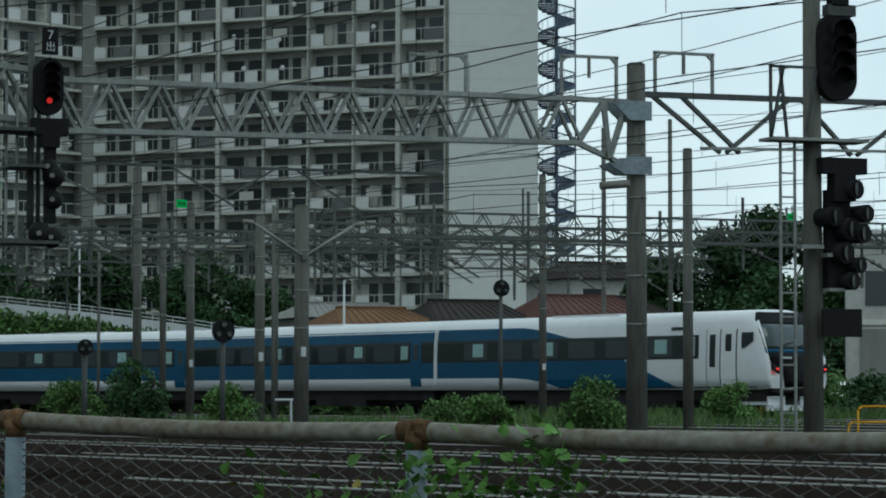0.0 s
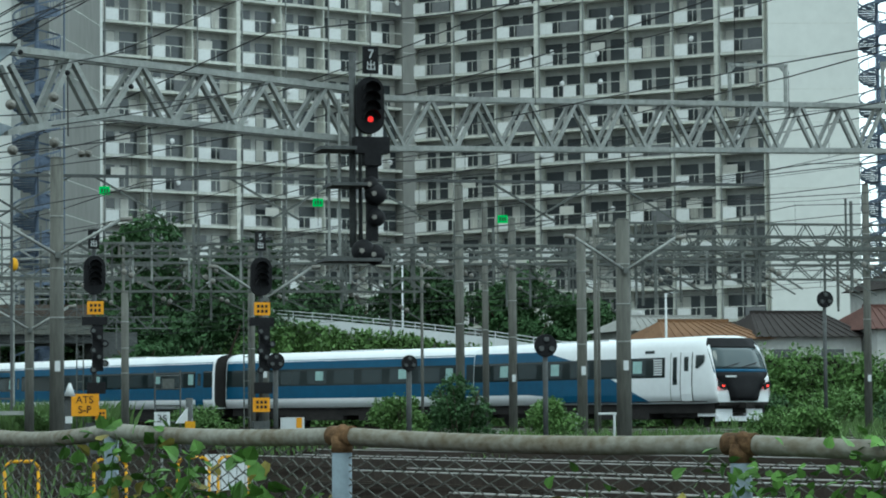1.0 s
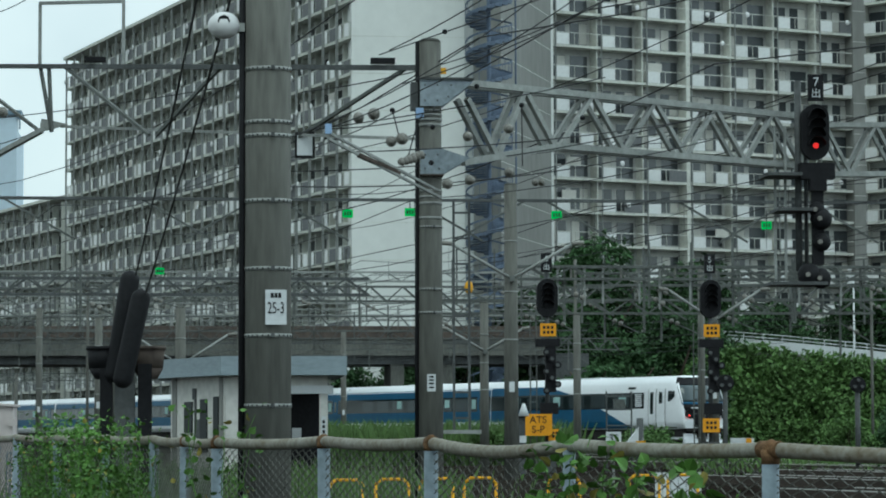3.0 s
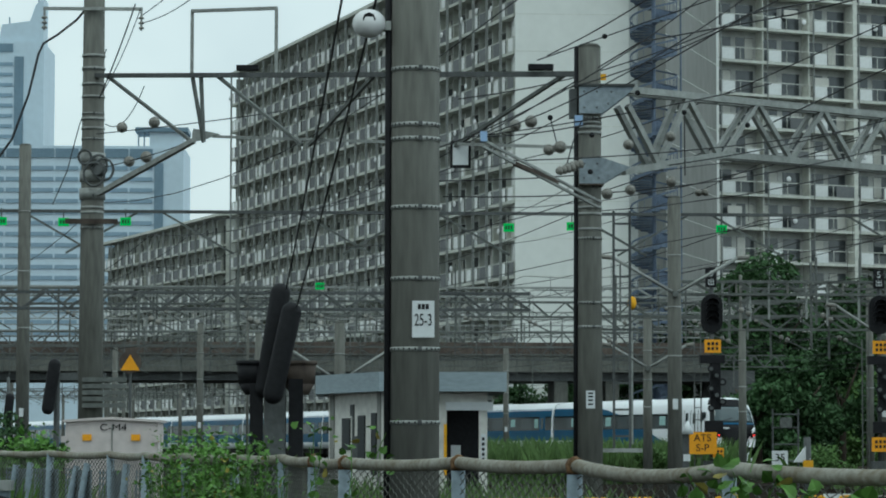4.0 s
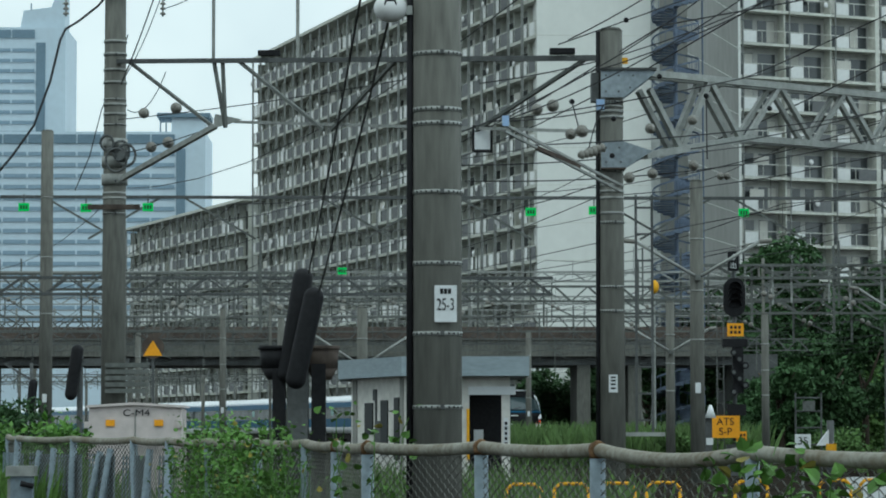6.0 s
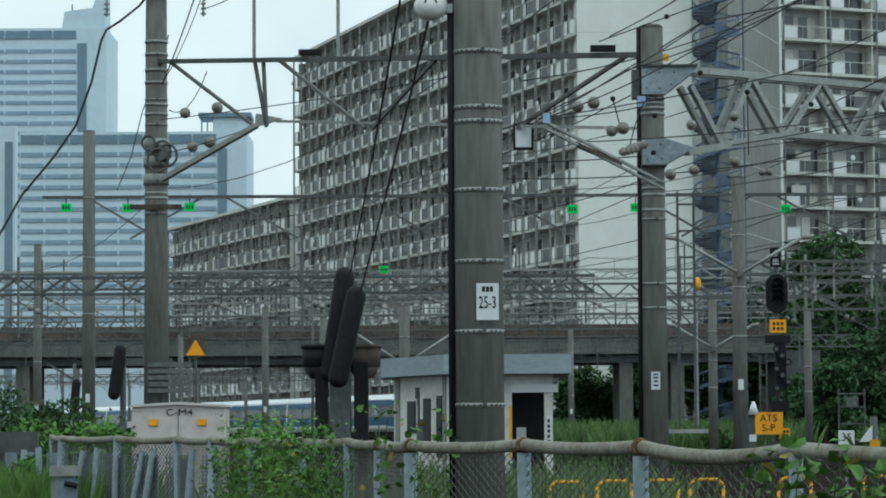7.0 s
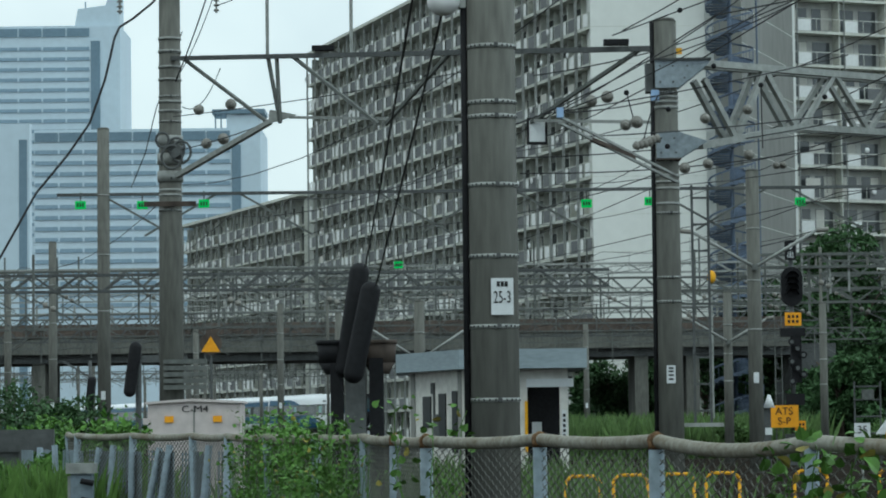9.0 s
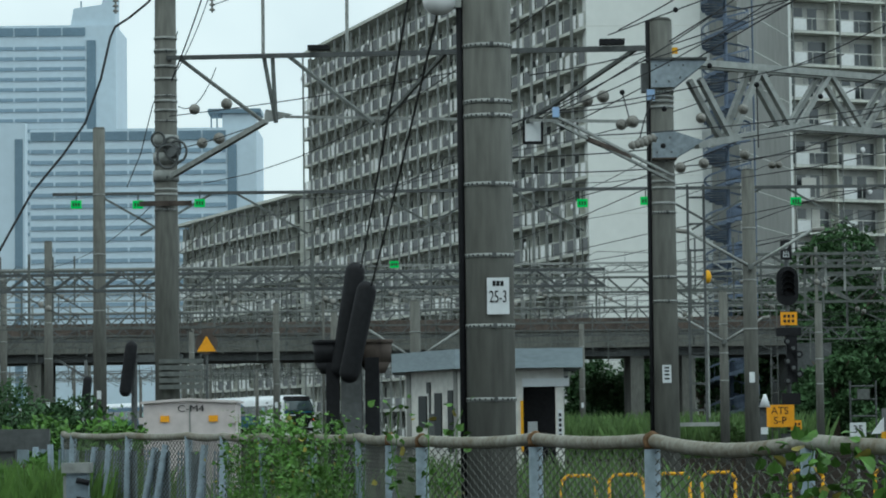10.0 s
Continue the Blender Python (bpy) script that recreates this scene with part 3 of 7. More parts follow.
def running_gear(t, length):
    part("underframe", boxes(((0.4, -1.25, 0.55), (length - 0.4, 1.25, 0.97)), ((5.2, -1.3, 0.3), (9.0, 1.3, 0.6)), ((10.2, -1.3, 0.32), (14.2, 1.3, 0.6))), M_UNDER, t)
    wheel = mesh_of(tube(bmesh.new(), (0, -0.07, 0), (0, 0.07, 0), 0.43, seg=16), "wheel", M_UNDER)
    for x in (3.0, length - 3.0):
        bg = part("bogie", boxes(((x - 1.5, -1.05, 0.38), (x + 1.5, 1.05, 0.62))), M_UNDER, t)
        for dx in (-1.05, 1.05):
            for y in (-0.6, 0.6):
                piece("wheel", wheel, bg, pose(x + dx, y, 0.43))


def coach(m):
    """A middle coach: local x along the train, length 19.5."""
    L = 19.5
    t = thing("train_coach", m, "white and deep blue express coach with a dark window band", "train car", "coaches of the train")
    part("body", loft([[(x, y, z) for y, z in car_outline(s)] for x, s in ((0.0, 0.98), (0.12, 1.0), (L - 0.12, 1.0), (L, 0.98))]), M_WHITE, t)
    for side in (1, -1):
        part("lower_stripe", strip_patch(0.12, L - 0.12, 1.42, 2.08, 0.006, side), M_BLUE, t, "deep blue stripe")
        part("upper_stripe", strip_patch(0.12, L - 0.12, 2.86, 3.36, 0.006, side), M_BLUE, t, "deep blue stripe")
        b = part("window_band", strip_patch(0.12, L - 0.12, 2.05, 2.9, 0.01, side), M_BAND, t, "glossy black window band")
        for k in range(7):
            x = 2.9 + k * 2.1
            part("window", strip_patch(x, x + 1.5, 2.14, 2.78, 0.014, side), M_TGLASS, b)
            if (k * 5 + side) % 3 == 0:
                part("blind", strip_patch(x + 0.25, x + 0.85, 2.3, 2.76, 0.018, side), M_BLIND, b, "pale green window blind")
        part("door", strip_patch(1.0, 1.75, 1.1, 2.95, 0.014, side), M_BLUE, t)
        part("door_window", strip_patch(1.2, 1.55, 2.15, 2.8, 0.02, side), M_TGLASS, t)
        part("louvre", strip_patch(1.95, 2.45, 2.2, 2.75, 0.016, side), M_BLIND, t, "pale slatted louvre")
        part("rain_pipe", strip_patch(0.0, 0.1, 2.6, 3.4, 0.02, side), M_WHITE, t)
    for x in (-0.02, L):
        part("end_wall", loft([[(xx, y, z) for y, z in car_outline(0.955, 1.0)] for xx in (x, x + 0.02)]), M_UNDER, t, "dark end wall of the coach")
    part("gangway", boxes(((-0.5, -0.7, 1.0), (0.0, 0.7, 3.1))), M_UNDER, t)
    part("air_conditioner", boxes(((7.6, -0.85, 3.6), (11.6, 0.85, 3.78))), M_WHITE, t)
    running_gear(t, L)
    return t


def rake(z):
    """How far the end of the train leans back at height z."""
    return float(np.interp(z, [0.6, 1.4, 2.2, 2.9, 3.76], [0.12, 0.0, 0.12, 0.45, 1.05]))


def face_panel(outline, out):
    """A panel on the sloping end, from an outline in y, z."""
    bm = bmesh.new()
    a = [bm.verts.new((rake(z) - out - 0.04 * math.cos(y), y, z)) for y, z in outline]
    b = [bm.verts.new((rake(z) + 0.03, y, z)) for y, z in outline]
    bm.faces.new(a)
    for i in range(len(a)):
        k = (i + 1) % len(a)
        bm.faces.new((a[i], b[i], b[k], a[k]))
    bmesh.ops.triangulate(bm, faces=bm.faces[:1])
    return bm


def face_strip(hw, z0, z1, out, n=6):
    bm = bmesh.new()
    rows = []
    for i in range(n + 1):
        z = z0 + (z1 - z0) * i / n
        w = hw(z)
        rows.append([bm.verts.new((rake(z) - out + 0.16 * (y / 1.3) ** 2 * (1 if abs(y) > 0.6 else 0.6), y, z)) for y in (-w, -w * 0.5, 0, w * 0.5, w)])
    for a, b in zip(rows, rows[1:]):
        for k in range(4):
            bm.faces.new((a[k], a[k + 1], b[k + 1], b[k])).smooth = True
    ext = bmesh.ops.extrude_face_region(bm, geom=bm.faces[:])
    for v in ext["geom"]:
        if isinstance(v, bmesh.types.BMVert):
            v.co.x += 0.06
    return bm


def tail_car(m):
    """The end car: local x from its face, at 0, forward along the train."""
    L = 20.0
    t = thing("train_end_car", m, "white end car with black face, blue sweep and red tail lamps", "train car", "coaches of the train")
    rings = []
    for off, s, lowz in ((0.06, 0.9, 1.0), (0.22, 0.955, 0.97), (0.7, 0.99, 0.95), (1.5, 1.0, 0.95)):
        f = 1.0 if off < 1.0 else 0.0
        rings.append([(off + rake(z) * max(0.0, 1 - off / 1.5), y * s, z - (0.1 if z > 3.4 and off < 0.3 else 0.0)) for y, z in car_outline(1.0, lowz)])
    rings += [[(x, y, z) for y, z in car_outline(s)] for x, s in ((L - 0.12, 1.0), (L, 0.98))]
    part("body", loft(rings), M_WHITE, t)
    for side in (1, -1):
        low = [(L - 0.12, 1.42), (15.0, 1.42), (13.8, 1.36), (12.7, 1.22), (11.7, 1.0), (4.9, 1.0), (6.2, 1.45), (8.1, 2.08), (L - 0.12, 2.08)]
        part("blue_sweep", side_patch(low, 0.006, side), M_BLUE, t, "deep blue sweeping stripe")
        up = [(L - 0.12, 2.86), (11.0, 2.86), (11.9, 3.02), (13.0, 3.22), (14.2, 3.34), (L - 0.12, 3.36)]
        part("blue_stripe", side_patch(up, 0.006, side), M_BLUE, t, "deep blue tapering stripe")
        b = part("window_band", strip_patch(3.75, L - 0.12, 2.05, 2.9, 0.011, side), M_BAND, t, "glossy black window band")
        for k in range(6):
            x = 5.2 + k * 2.25
            part("window", strip_patch(x, x + 1.6, 2.14, 2.78, 0.015, side), M_TGLASS, b)
            if k in (0, 3, 5):
                part("blind", strip_patch(x + 0.3, x + 1.0, 2.25, 2.76, 0.019, side), M_BLIND, b, "pale green window blind")
        lv = part("louvre", boxes(*[((3.95, side * 1.44 - 0.02, 2.16 + k * 0.1), (4.55, side * 1.44 + 0.035, 2.22 + k * 0.1)) for k in range(7)]), M_WHITE, t, "white slatted louvre")
        d = part("door", strip_patch(1.75, 2.55, 1.05, 3.05, 0.012, side), M_WHITE, t)
        part("door_window", strip_patch(1.98, 2.3, 2.3, 2.9, 0.018, side), M_BAND, d)
        part("door_gap", strip_patch(1.7, 1.74, 1.05, 3.08, 0.014, side), M_UNDER, t)
        part("door_gap", strip_patch(2.56, 2.6, 1.05, 3.08, 0.014, side), M_UNDER, t)
        part("door_gap", strip_patch(3.3, 3.34, 1.05, 3.08, 0.01, side), M_STEEL, t)
        part("tall_window", strip_patch(2.85, 3.15, 1.75, 2.9, 0.014, side), M_BAND, t)
        part("cab_window", side_patch([(0.85, 2.95), (1.45, 2.95), (1.45, 2.4), (1.3, 2.4), (0.85, 2.65)], 0.02, side), M_BAND, t)
        part("number_box", strip_patch(4.6, 5.3, 3.08, 3.2, 0.02, side), M_BAND, t)
        part("stripe_line", strip_patch(0.7, 12, 1.02, 1.06, 0.014, side), M_UNDER, t)
        lamp = part("tail_lamp_housing", face_panel([(side * y, z) for y, z in ((0.92, 1.72), (1.26, 1.86), (1.3, 1.66), (1.0, 1.5))], 0.06), M_BLACK, t)
        part("tail_lamp", face_panel([(side * y, z) for y, z in ((1.06, 1.675), (1.15, 1.705), (1.155, 1.66), (1.075, 1.62))], 0.09), M_TAIL, lamp, "glowing red tail lamp")
        part("skirt_corner", boxes(((0.35, side * 0.75 - 0.35, 0.42), (1.7, side * 0.75 + 0.45, 0.72))), M_WHITE, t)
    part("end_wall", loft([[(xx, y, z) for y, z in car_outline(0.955, 1.0)] for xx in (L, L + 0.02)]), M_UNDER, t, "dark end wall of the coach")
    part("windscreen", face_strip(lambda z: 1.34 - 0.12 * max(0, z - 2.9), 2.36, 3.25, 0.05), M_SCREEN, t, "dark panoramic windscreen")
    part("roof_visor", face_strip(lambda z: 1.28 - 0.6 * max(0, z - 3.35), 3.25, 3.66, 0.055), M_BLACK, t)
    part("face_stripe", face_strip(lambda z: 1.34, 2.24, 2.36, 0.055, 2), M_BLUE, t, "blue stripe under the windscreen")
    part("face_mask", face_strip(lambda z: float(np.interp(z, [1.05, 1.5, 1.9, 2.24], [0.66, 0.78, 1.18, 1.34])), 1.05, 2.24, 0.055), M_BLACK, t, "black tapering face panel")
    part("number_bar", boxes(((-0.06, 0.45, 2.02), (0.02, 0.95, 2.09))), M_PLATE, t)
    for y in (-0.45, 0.4):
        bm = bmesh.new()
        tube(bm, (rake(2.4) - 0.08, y + 0.5, 2.42), (rake(2.75) - 0.09, y - 0.35, 2.62), 0.02, seg=5)
        part("wiper", bm, M_BLACK, t)
    part("coupler", boxes(((-0.35, -0.2, 0.75), (0.3, 0.2, 1.0))), M_UNDER, t)
    part("bumper_beam", boxes(((0.1, -1.2, 0.86), (0.5, 1.2, 1.0))), M_UNDER, t)
    part("snow_plough", boxes(((0.25, -1.15, 0.22), (0.5, 1.15, 0.42))), M_WHITE, t)
    part("air_conditioner", boxes(((9, -0.85, 3.6), (13, 0.85, 3.78))), M_WHITE, t)
    running_gear(t, L)
    return t


# the running line bends gently away; the end of the train at each time, metres along it
def bent(pts, n=12):
    """A smooth curve through the given places."""
    out = []
    for i in range(1, len(pts) - 2):
        p0, p1, p2, p3 = (np.array(pts[k], float) for k in (i - 1, i, i + 1, i + 2))
        for k in range(n):
            u = k / n
            out.append(0.5 * (2 * p1 + (p2 - p0) * u + (2 * p0 - 5 * p1 + 4 * p2 - p3) * u * u + (3 * p1 - p0 - 3 * p2 + p3) * u ** 3))
    return np.array(out)


WAY = bent([(66, 4), (56.2, 44), (51.4, 66), (46.0, 89.3), (42.9, 101.0), (40.1, 111.6), (37.2, 122.2), (34.0, 132.8), (28.6, 143.2), (23.0, 152.6), (16.6, 168.0), (2.0, 203.0), (-12.0, 240.5), (-42, 318), (-86, 430), (-100, 466)])
CUM = np.concatenate([[0], np.cumsum(np.linalg.norm(np.diff(WAY, axis=0), axis=1))])


def along(x):
    """How far along the line its place with this x lies."""
    return float(np.interp(-x, -WAY[:, 0], CUM))


CLOCK = [(0.0, 46.05), (0.5, 43.07), (1.0, 40.14), (1.5, 37.1), (2.0, 34.0), (2.75, 28.2), (3.5, 23.0), (4.0, 20.4), (4.5, 17.35), (5.0, 14.4), (10.0, -12.0)]


def on_way(s):
    return Vector((float(np.interp(s, CUM, WAY[:, 0])), float(np.interp(s, CUM, WAY[:, 1])), 0))


def car_pose(s, length):
    a, b = on_way(s + 3), on_way(s + length - 3)
    d = (b - a).normalized()
    o = a - d * 3
    return pose(o.x, o.y, 0, 0, 0, math.degrees(math.atan2(d.y, d.x)))


def train_at(t):
    return float(np.interp(t, [c[0] for c in CLOCK], [along(c[1]) for c in CLOCK]))


line_track = thing("railway_track", Matrix.Identity(4), "running line on dark ballast bending away to the bridge", "railway track", "yard tracks", "structure")
for d in (-0.5335, 0.5335):
    pts = []
    for i in range(0, len(WAY), 4):
        p, q = on_way(CUM[i]), on_way(min(CUM[-1], CUM[i] + 1.0))
        w = (q - p).normalized() if (q - p).length > 0 else ALONG
        pts.append(p + Vector((w.y, -w.x, 0)) * d - Vector((0, 0, 0.07)))
    part("rail", pipe(bmesh.new(), pts, 0.065, 6), M_RAIL, line_track)
bm = bmesh.new()
prev = None
for i in range(0, len(WAY), 3):
    p, q = on_way(CUM[i]), on_way(min(CUM[-1], CUM[i] + 1.0))
    w = (q - p).normalized() if (q - p).length > 0 else ALONG
    n = Vector((w.y, -w.x, 0))
    row = [bm.verts.new(p + n * o + Vector((0, 0, z))) for o, z in ((-2.4, -0.34), (-1.5, -0.16), (1.5, -0.16), (2.4, -0.34))]
    if prev:
        for k in range(3):
            bm.faces.new((prev[k], prev[k + 1], row[k + 1], row[k]))
    prev = row
part("ballast", bm, M_BALLAST, line_track)

tail = tail_car(car_pose(train_at(0), 20.0))
first = coach(car_pose(train_at(0) + 20.06, 19.5))
COACHES = [first] + [copy_thing(first, car_pose(train_at(0) + 20.06 + 19.56 * k, 19.5)) for k in range(1, 8)]


# ---- poles, beams and wires ----
def concrete_pole(x, y, z1, r0, r1, label, z0=-0.4, bands=(), group="yard poles", conduit=False):
    p = thing("concrete_pole", pose(x, y, z0), label, "pole", group)
    h = z1 - z0
    part("shaft", tube(bmesh.new(), (0, 0, 0), (0, 0, h), r0, r1, 20), M_POLE, p)
    part("cap", tube(bmesh.new(), (0, 0, h), (0, 0, h + 0.04), r1 * 1.03, r1 * 0.8, 20), M_CONC, p)
    for b in bands:
        zb = b - z0
        r = r0 + (r1 - r0) * zb / h
        bd = part("band", tube(bmesh.new(), (0, 0, zb - 0.016), (0, 0, zb + 0.016), r + 0.006, seg=20), M_STEEL, p, "perforated galvanised strap")
        if y > 50:
            continue
        bm = bmesh.new()
        for k in range(13):
            a = math.radians(190 + k * 13.3)
            tube(bm, ((r - 0.01) * math.cos(a), (r - 0.01) * math.sin(a), zb), ((r + 0.009) * math.cos(a), (r + 0.009) * math.sin(a), zb), 0.0085, seg=6)
        tagged(part("hole_row", bm, M_BLACK, bd), kind="stuff")
        part("bolt", boxes(((0.02, -r - 0.03, zb - 0.018), (0.05, -r, zb + 0.018))), M_DARKSTEEL, bd)
    if conduit:
        part("conduit", tube(bmesh.new(), (-r0 - 0.02, -0.02, 0), (-r1 - 0.02, -0.02, h), 0.028, seg=8), M_BLACK, p, "black cable conduit")
    return p


def lattice_beam(name, a, b, depth, width, step, label, chord=0.09, lace=0.055, material=None, far=False):
    """A box girder of angle bars from a to b (its upper edge), with zigzag lacing on both faces."""
    material = material or M_STEEL
    a, b = Vector(a), Vector(b)
    d = b - a
    t = thing(name, Matrix.Identity(4), label, "gantry beam", "gantry beams")
    side = d.cross(Vector((0, 0, 1))).normalized() * width / 2
    n = max(2, int(d.length / step))
    for k, s in enumerate((-1, 1)):
        o = side * s
        for dz in (0, -depth):
            bm = bmesh.new()
            bar(bm, a + o + Vector((0, 0, dz)), b + o + Vector((0, 0, dz)), chord, chord)
            part("chord", bm, material, t)
        fine = bmesh.new()
        for i in range(n):
            p0, p1, p2 = a + d * (i / n) + o, a + d * ((i + 0.5) / n) + o, a + d * ((i + 1) / n) + o
            low = Vector((0, 0, -depth))
            for u, v in ((p0 + low, p1), (p1, p2 + low)):
                if far:
                    bar(fine, u, v, lace, lace)
                else:
                    part("lacing_bar", bar(bmesh.new(), u, v, lace, lace), material, t)
        if far:
            tagged(part("lacing", fine, material, t), kind="stuff")
        else:
            fine.free()
    for i in range(0, n + 1, 2 if not far else 6):
        bm = bmesh.new()
        p = a + d * (i / n)
        bar(bm, p - side, p + side, lace)
        bar(bm, p - side - Vector((0, 0, depth)), p + side - Vector((0, 0, depth)), lace)
        part("cross_bar", bm, material, t)
    return t


def insulator(p, q, n=5, r=0.09, name="insulator"):
    """A string of porcelain discs between two places."""
    p, q = Vector(p), Vector(q)
    bm = bmesh.new()
    tube(bm, p, q, 0.025, seg=6)
    d = (q - p)
    for i in range(n):
        c = p + d * ((i + 0.5) / n)
        w = d.normalized() * 0.025
        tube(bm, c - w, c + w, r * 0.55, r, 10)
    return tagged(part(name, bm, M_INSUL), "pale porcelain insulator string", "insulator", "insulators")


# the near pole with its number plate
p25 = concrete_pole(0.365, 22.0, 5.6, 0.192, 0.185, "thick weathered concrete pole with steel straps and a plate", -0.6, (0.924, 1.485, 2.024, 2.572, 3.10, 3.21, 3.642), conduit=True)
plate = part("number_plate", boxes(((-0.085, -0.006, -0.14), (0.085, 0.0, 0.14))), M_PLATE, p25, "white enamel number plate")
plate.matrix_local = pose(0.06, -0.205, 2.31)
lettering("number_text", "25-3", 0.105, M_INK, plate, pose(0, -0.009, -0.01) @ Matrix.Diagonal((0.72, 1, 1.25, 1)))
part("small_writing", boxes(*[((x - 0.012, -0.009, 0.075), (x + 0.012, -0.006, 0.115)) for x in (-0.03, 0.0, 0.03)]), M_INK, plate)
part("bracket", boxes(((-0.3, -0.06, 4.55), (-0.19, 0.06, 4.62))), M_STEEL, p25)
bowl = part("lamp_bowl", ball(bmesh.new(), (-0.36, -0.05, 4.6), 0.13, 14, 10, 0.85), M_DISH, p25, "white round lamp bowl")
part("lamp_socket", tube(bmesh.new(), (-0.36, -0.17, 4.62), (-0.36, -0.1, 4.62), 0.05), M_BLACK, bowl)

# the gantry pole, the steel gusset plates and the long lattice beam to the far pole
px = concrete_pole(2.76, 35.5, 5.75, 0.165, 0.142, "grey concrete gantry pole with gusset plates", -0.6, (2.25, 2.55, 3.35, 4.0, 4.85), conduit=True)
for y in (-0.2, 0.16):
    gp = part("gusset", prism(bmesh.new(), [(-0.14, 5.84), (0.53, 5.84), (0.53, 5.80), (0.15, 5.5), (-0.14, 5.5)], y, y + 0.03), M_GUSSET, px, "blue-grey steel gusset plate")
    gq = part("gusset", prism(bmesh.new(), [(-0.14, 4.93), (0.14, 4.95), (0.5, 4.83), (0.14, 4.62), (-0.14, 4.62)], y, y + 0.03), M_GUSSET, px, "blue-grey steel gusset plate")
    for x, z, o in ((-0.08, 5.77, gp), (0.08, 5.77, gp), (0.26, 5.77, gp), (-0.08, 5.57, gp), (0.08, 5.57, gp), (0.22, 5.62, gp), (-0.08, 4.87, gq), (0.08, 4.87, gq), (-0.08, 4.69, gq), (0.1, 4.69, gq)):
        part("bolt", tube(bmesh.new(), (x, y - 0.012, z), (x, y, z), 0.013, seg=6), M_DARKSTEEL, o)
part("flange", boxes(((-0.14, -0.24, 5.84), (0.55, 0.22, 5.865))), M_DARKSTEEL, px)
part("flange", boxes(((-0.14, -0.24, 4.60), (0.16, 0.22, 4.62))), M_RUST, px)
for z in (5.25, 5.32, 5.38, 4.4, 4.32, 4.24, 4.05):
    part("clamp", tube(bmesh.new(), (0, 0, z), (0, 0, z + 0.035), 0.156, seg=16), M_STEEL, px)
part("side_box", boxes(((-0.25, -0.1, 5.46), (-0.16, 0.1, 5.82))), M_DARKSTEEL, px)
part("yellow_tag", boxes(((0.13, -0.15, 5.92), (0.2, -0.14, 6.0))), M_YELLOW, px)
part("blue_tag", boxes(((-0.2, -0.24, 5.33), (-0.1, -0.23, 5.47))), M_BLUETAG, px, "small pale blue tag")
sp = part("number_plate", boxes(((-0.06, -0.185, 1.84), (0.05, -0.175, 2.06))), M_PLATE, px)
part("small_writing", boxes(*[((-0.035, -0.19, z), (0.025, -0.186, z + 0.022)) for z in (1.88, 1.93, 1.975, 2.015)]), M_INK, sp)
part("step_bracket", boxes(((0.1, -0.02, 1.3), (0.65, 0.05, 1.35))), M_STEEL, px)
bm = bmesh.new()
for x in (0.3, 0.5):
    bar(bm, (x, 0, 1.3), (x, 0, 4.3), 0.03)
for k in range(9):
    bar(bm, (0.3, 0, 1.5 + k * 0.33), (0.5, 0, 1.5 + k * 0.33), 0.025)
part("ladder", bm, M_DARKSTEEL, px)

BEAM_A, BEAM_B = Vector((2.85, 35.4, 5.23)), Vector((8.4, 39.6, 5.27))


def on_beam(run, drop=0.0):
    """A place on the gantry beam, run metres from its pole and drop metres under its upper edge."""
    return BEAM_A.lerp(BEAM_B, run / (BEAM_B - BEAM_A).length) - Vector((0, 0, drop))


lattice_beam("gantry_beam", on_beam(2.1), BEAM_B, 0.72, 0.2, 1.0, "long grey lattice gantry beam between concrete poles", 0.085, 0.06)
haunch = thing("beam_haunch", Matrix.Identity(4), "deepened end of a lattice beam on its gantry pole", "gantry beam", "gantry beams")
for o in (-0.1, 0.1):
    off = Vector((o * 0.61, -o * 0.79, 0))
    for nm, p, q, th in (("chord", on_beam(0.2), on_beam(2.1), 0.085), ("chord", on_beam(0.35, 1.04), on_beam(2.1, 0.72), 0.085), ("lacing_bar", on_beam(0.42, 0.2), on_beam(0.95, 0.93), 0.07), ("lacing_bar", on_beam(0.95, 0.93), on_beam(1.45, 0.02), 0.07), ("lacing_bar", on_beam(1.45, 0.02), on_beam(2.0, 0.74), 0.07)):
        part(nm, bar(bmesh.new(), p + off, q + off, th, th), M_STEEL, haunch)
lattice_beam("gantry_beam", (8.4, 39.6, 5.15), (18.2, 43.0, 5.56), 0.72, 0.2, 0.85, "long grey lattice gantry beam between concrete poles", 0.075, 0.05)
for a, b in (((18.2, 43.0, 4.84), (19.2, 43.4, 4.54)), ((18.2, 43.0, 5.56), (19.3, 43.45, 5.6)), ((18.2, 43.0, 4.84), (18.75, 43.2, 5.56)), ((18.85, 43.2, 4.62), (18.75, 43.2, 5.56)), ((18.85, 43.2, 4.62), (19.2, 43.4, 5.42))):
    tagged(part("beam_strut", bar(bmesh.new(), a, b, 0.08), M_STEEL), "grey steel strut of a gantry beam", "strut", "gantry struts")
pr = concrete_pole(19.47, 43.5, 6.22, 0.18, 0.155, "grey concrete gantry pole with a box plate", -0.5, (1.9, 2.7, 3.4, 4.0, 4.7, 4.9))
for y in (-0.22, 0.18):
    part("gusset", prism(bmesh.new(), [(-0.56, 6.1), (0.19, 6.1), (0.19, 5.78), (-0.2, 5.78)], y, y + 0.04), M_GUSSET, pr, "blue-grey steel gusset plate")
    part("gusset", prism(bmesh.new(), [(-0.6, 5.04), (-0.2, 5.18), (0.19, 5.18), (0.19, 4.88), (-0.3, 4.88)], y, y + 0.04), M_GUSSET, pr, "blue-grey steel gusset plate")
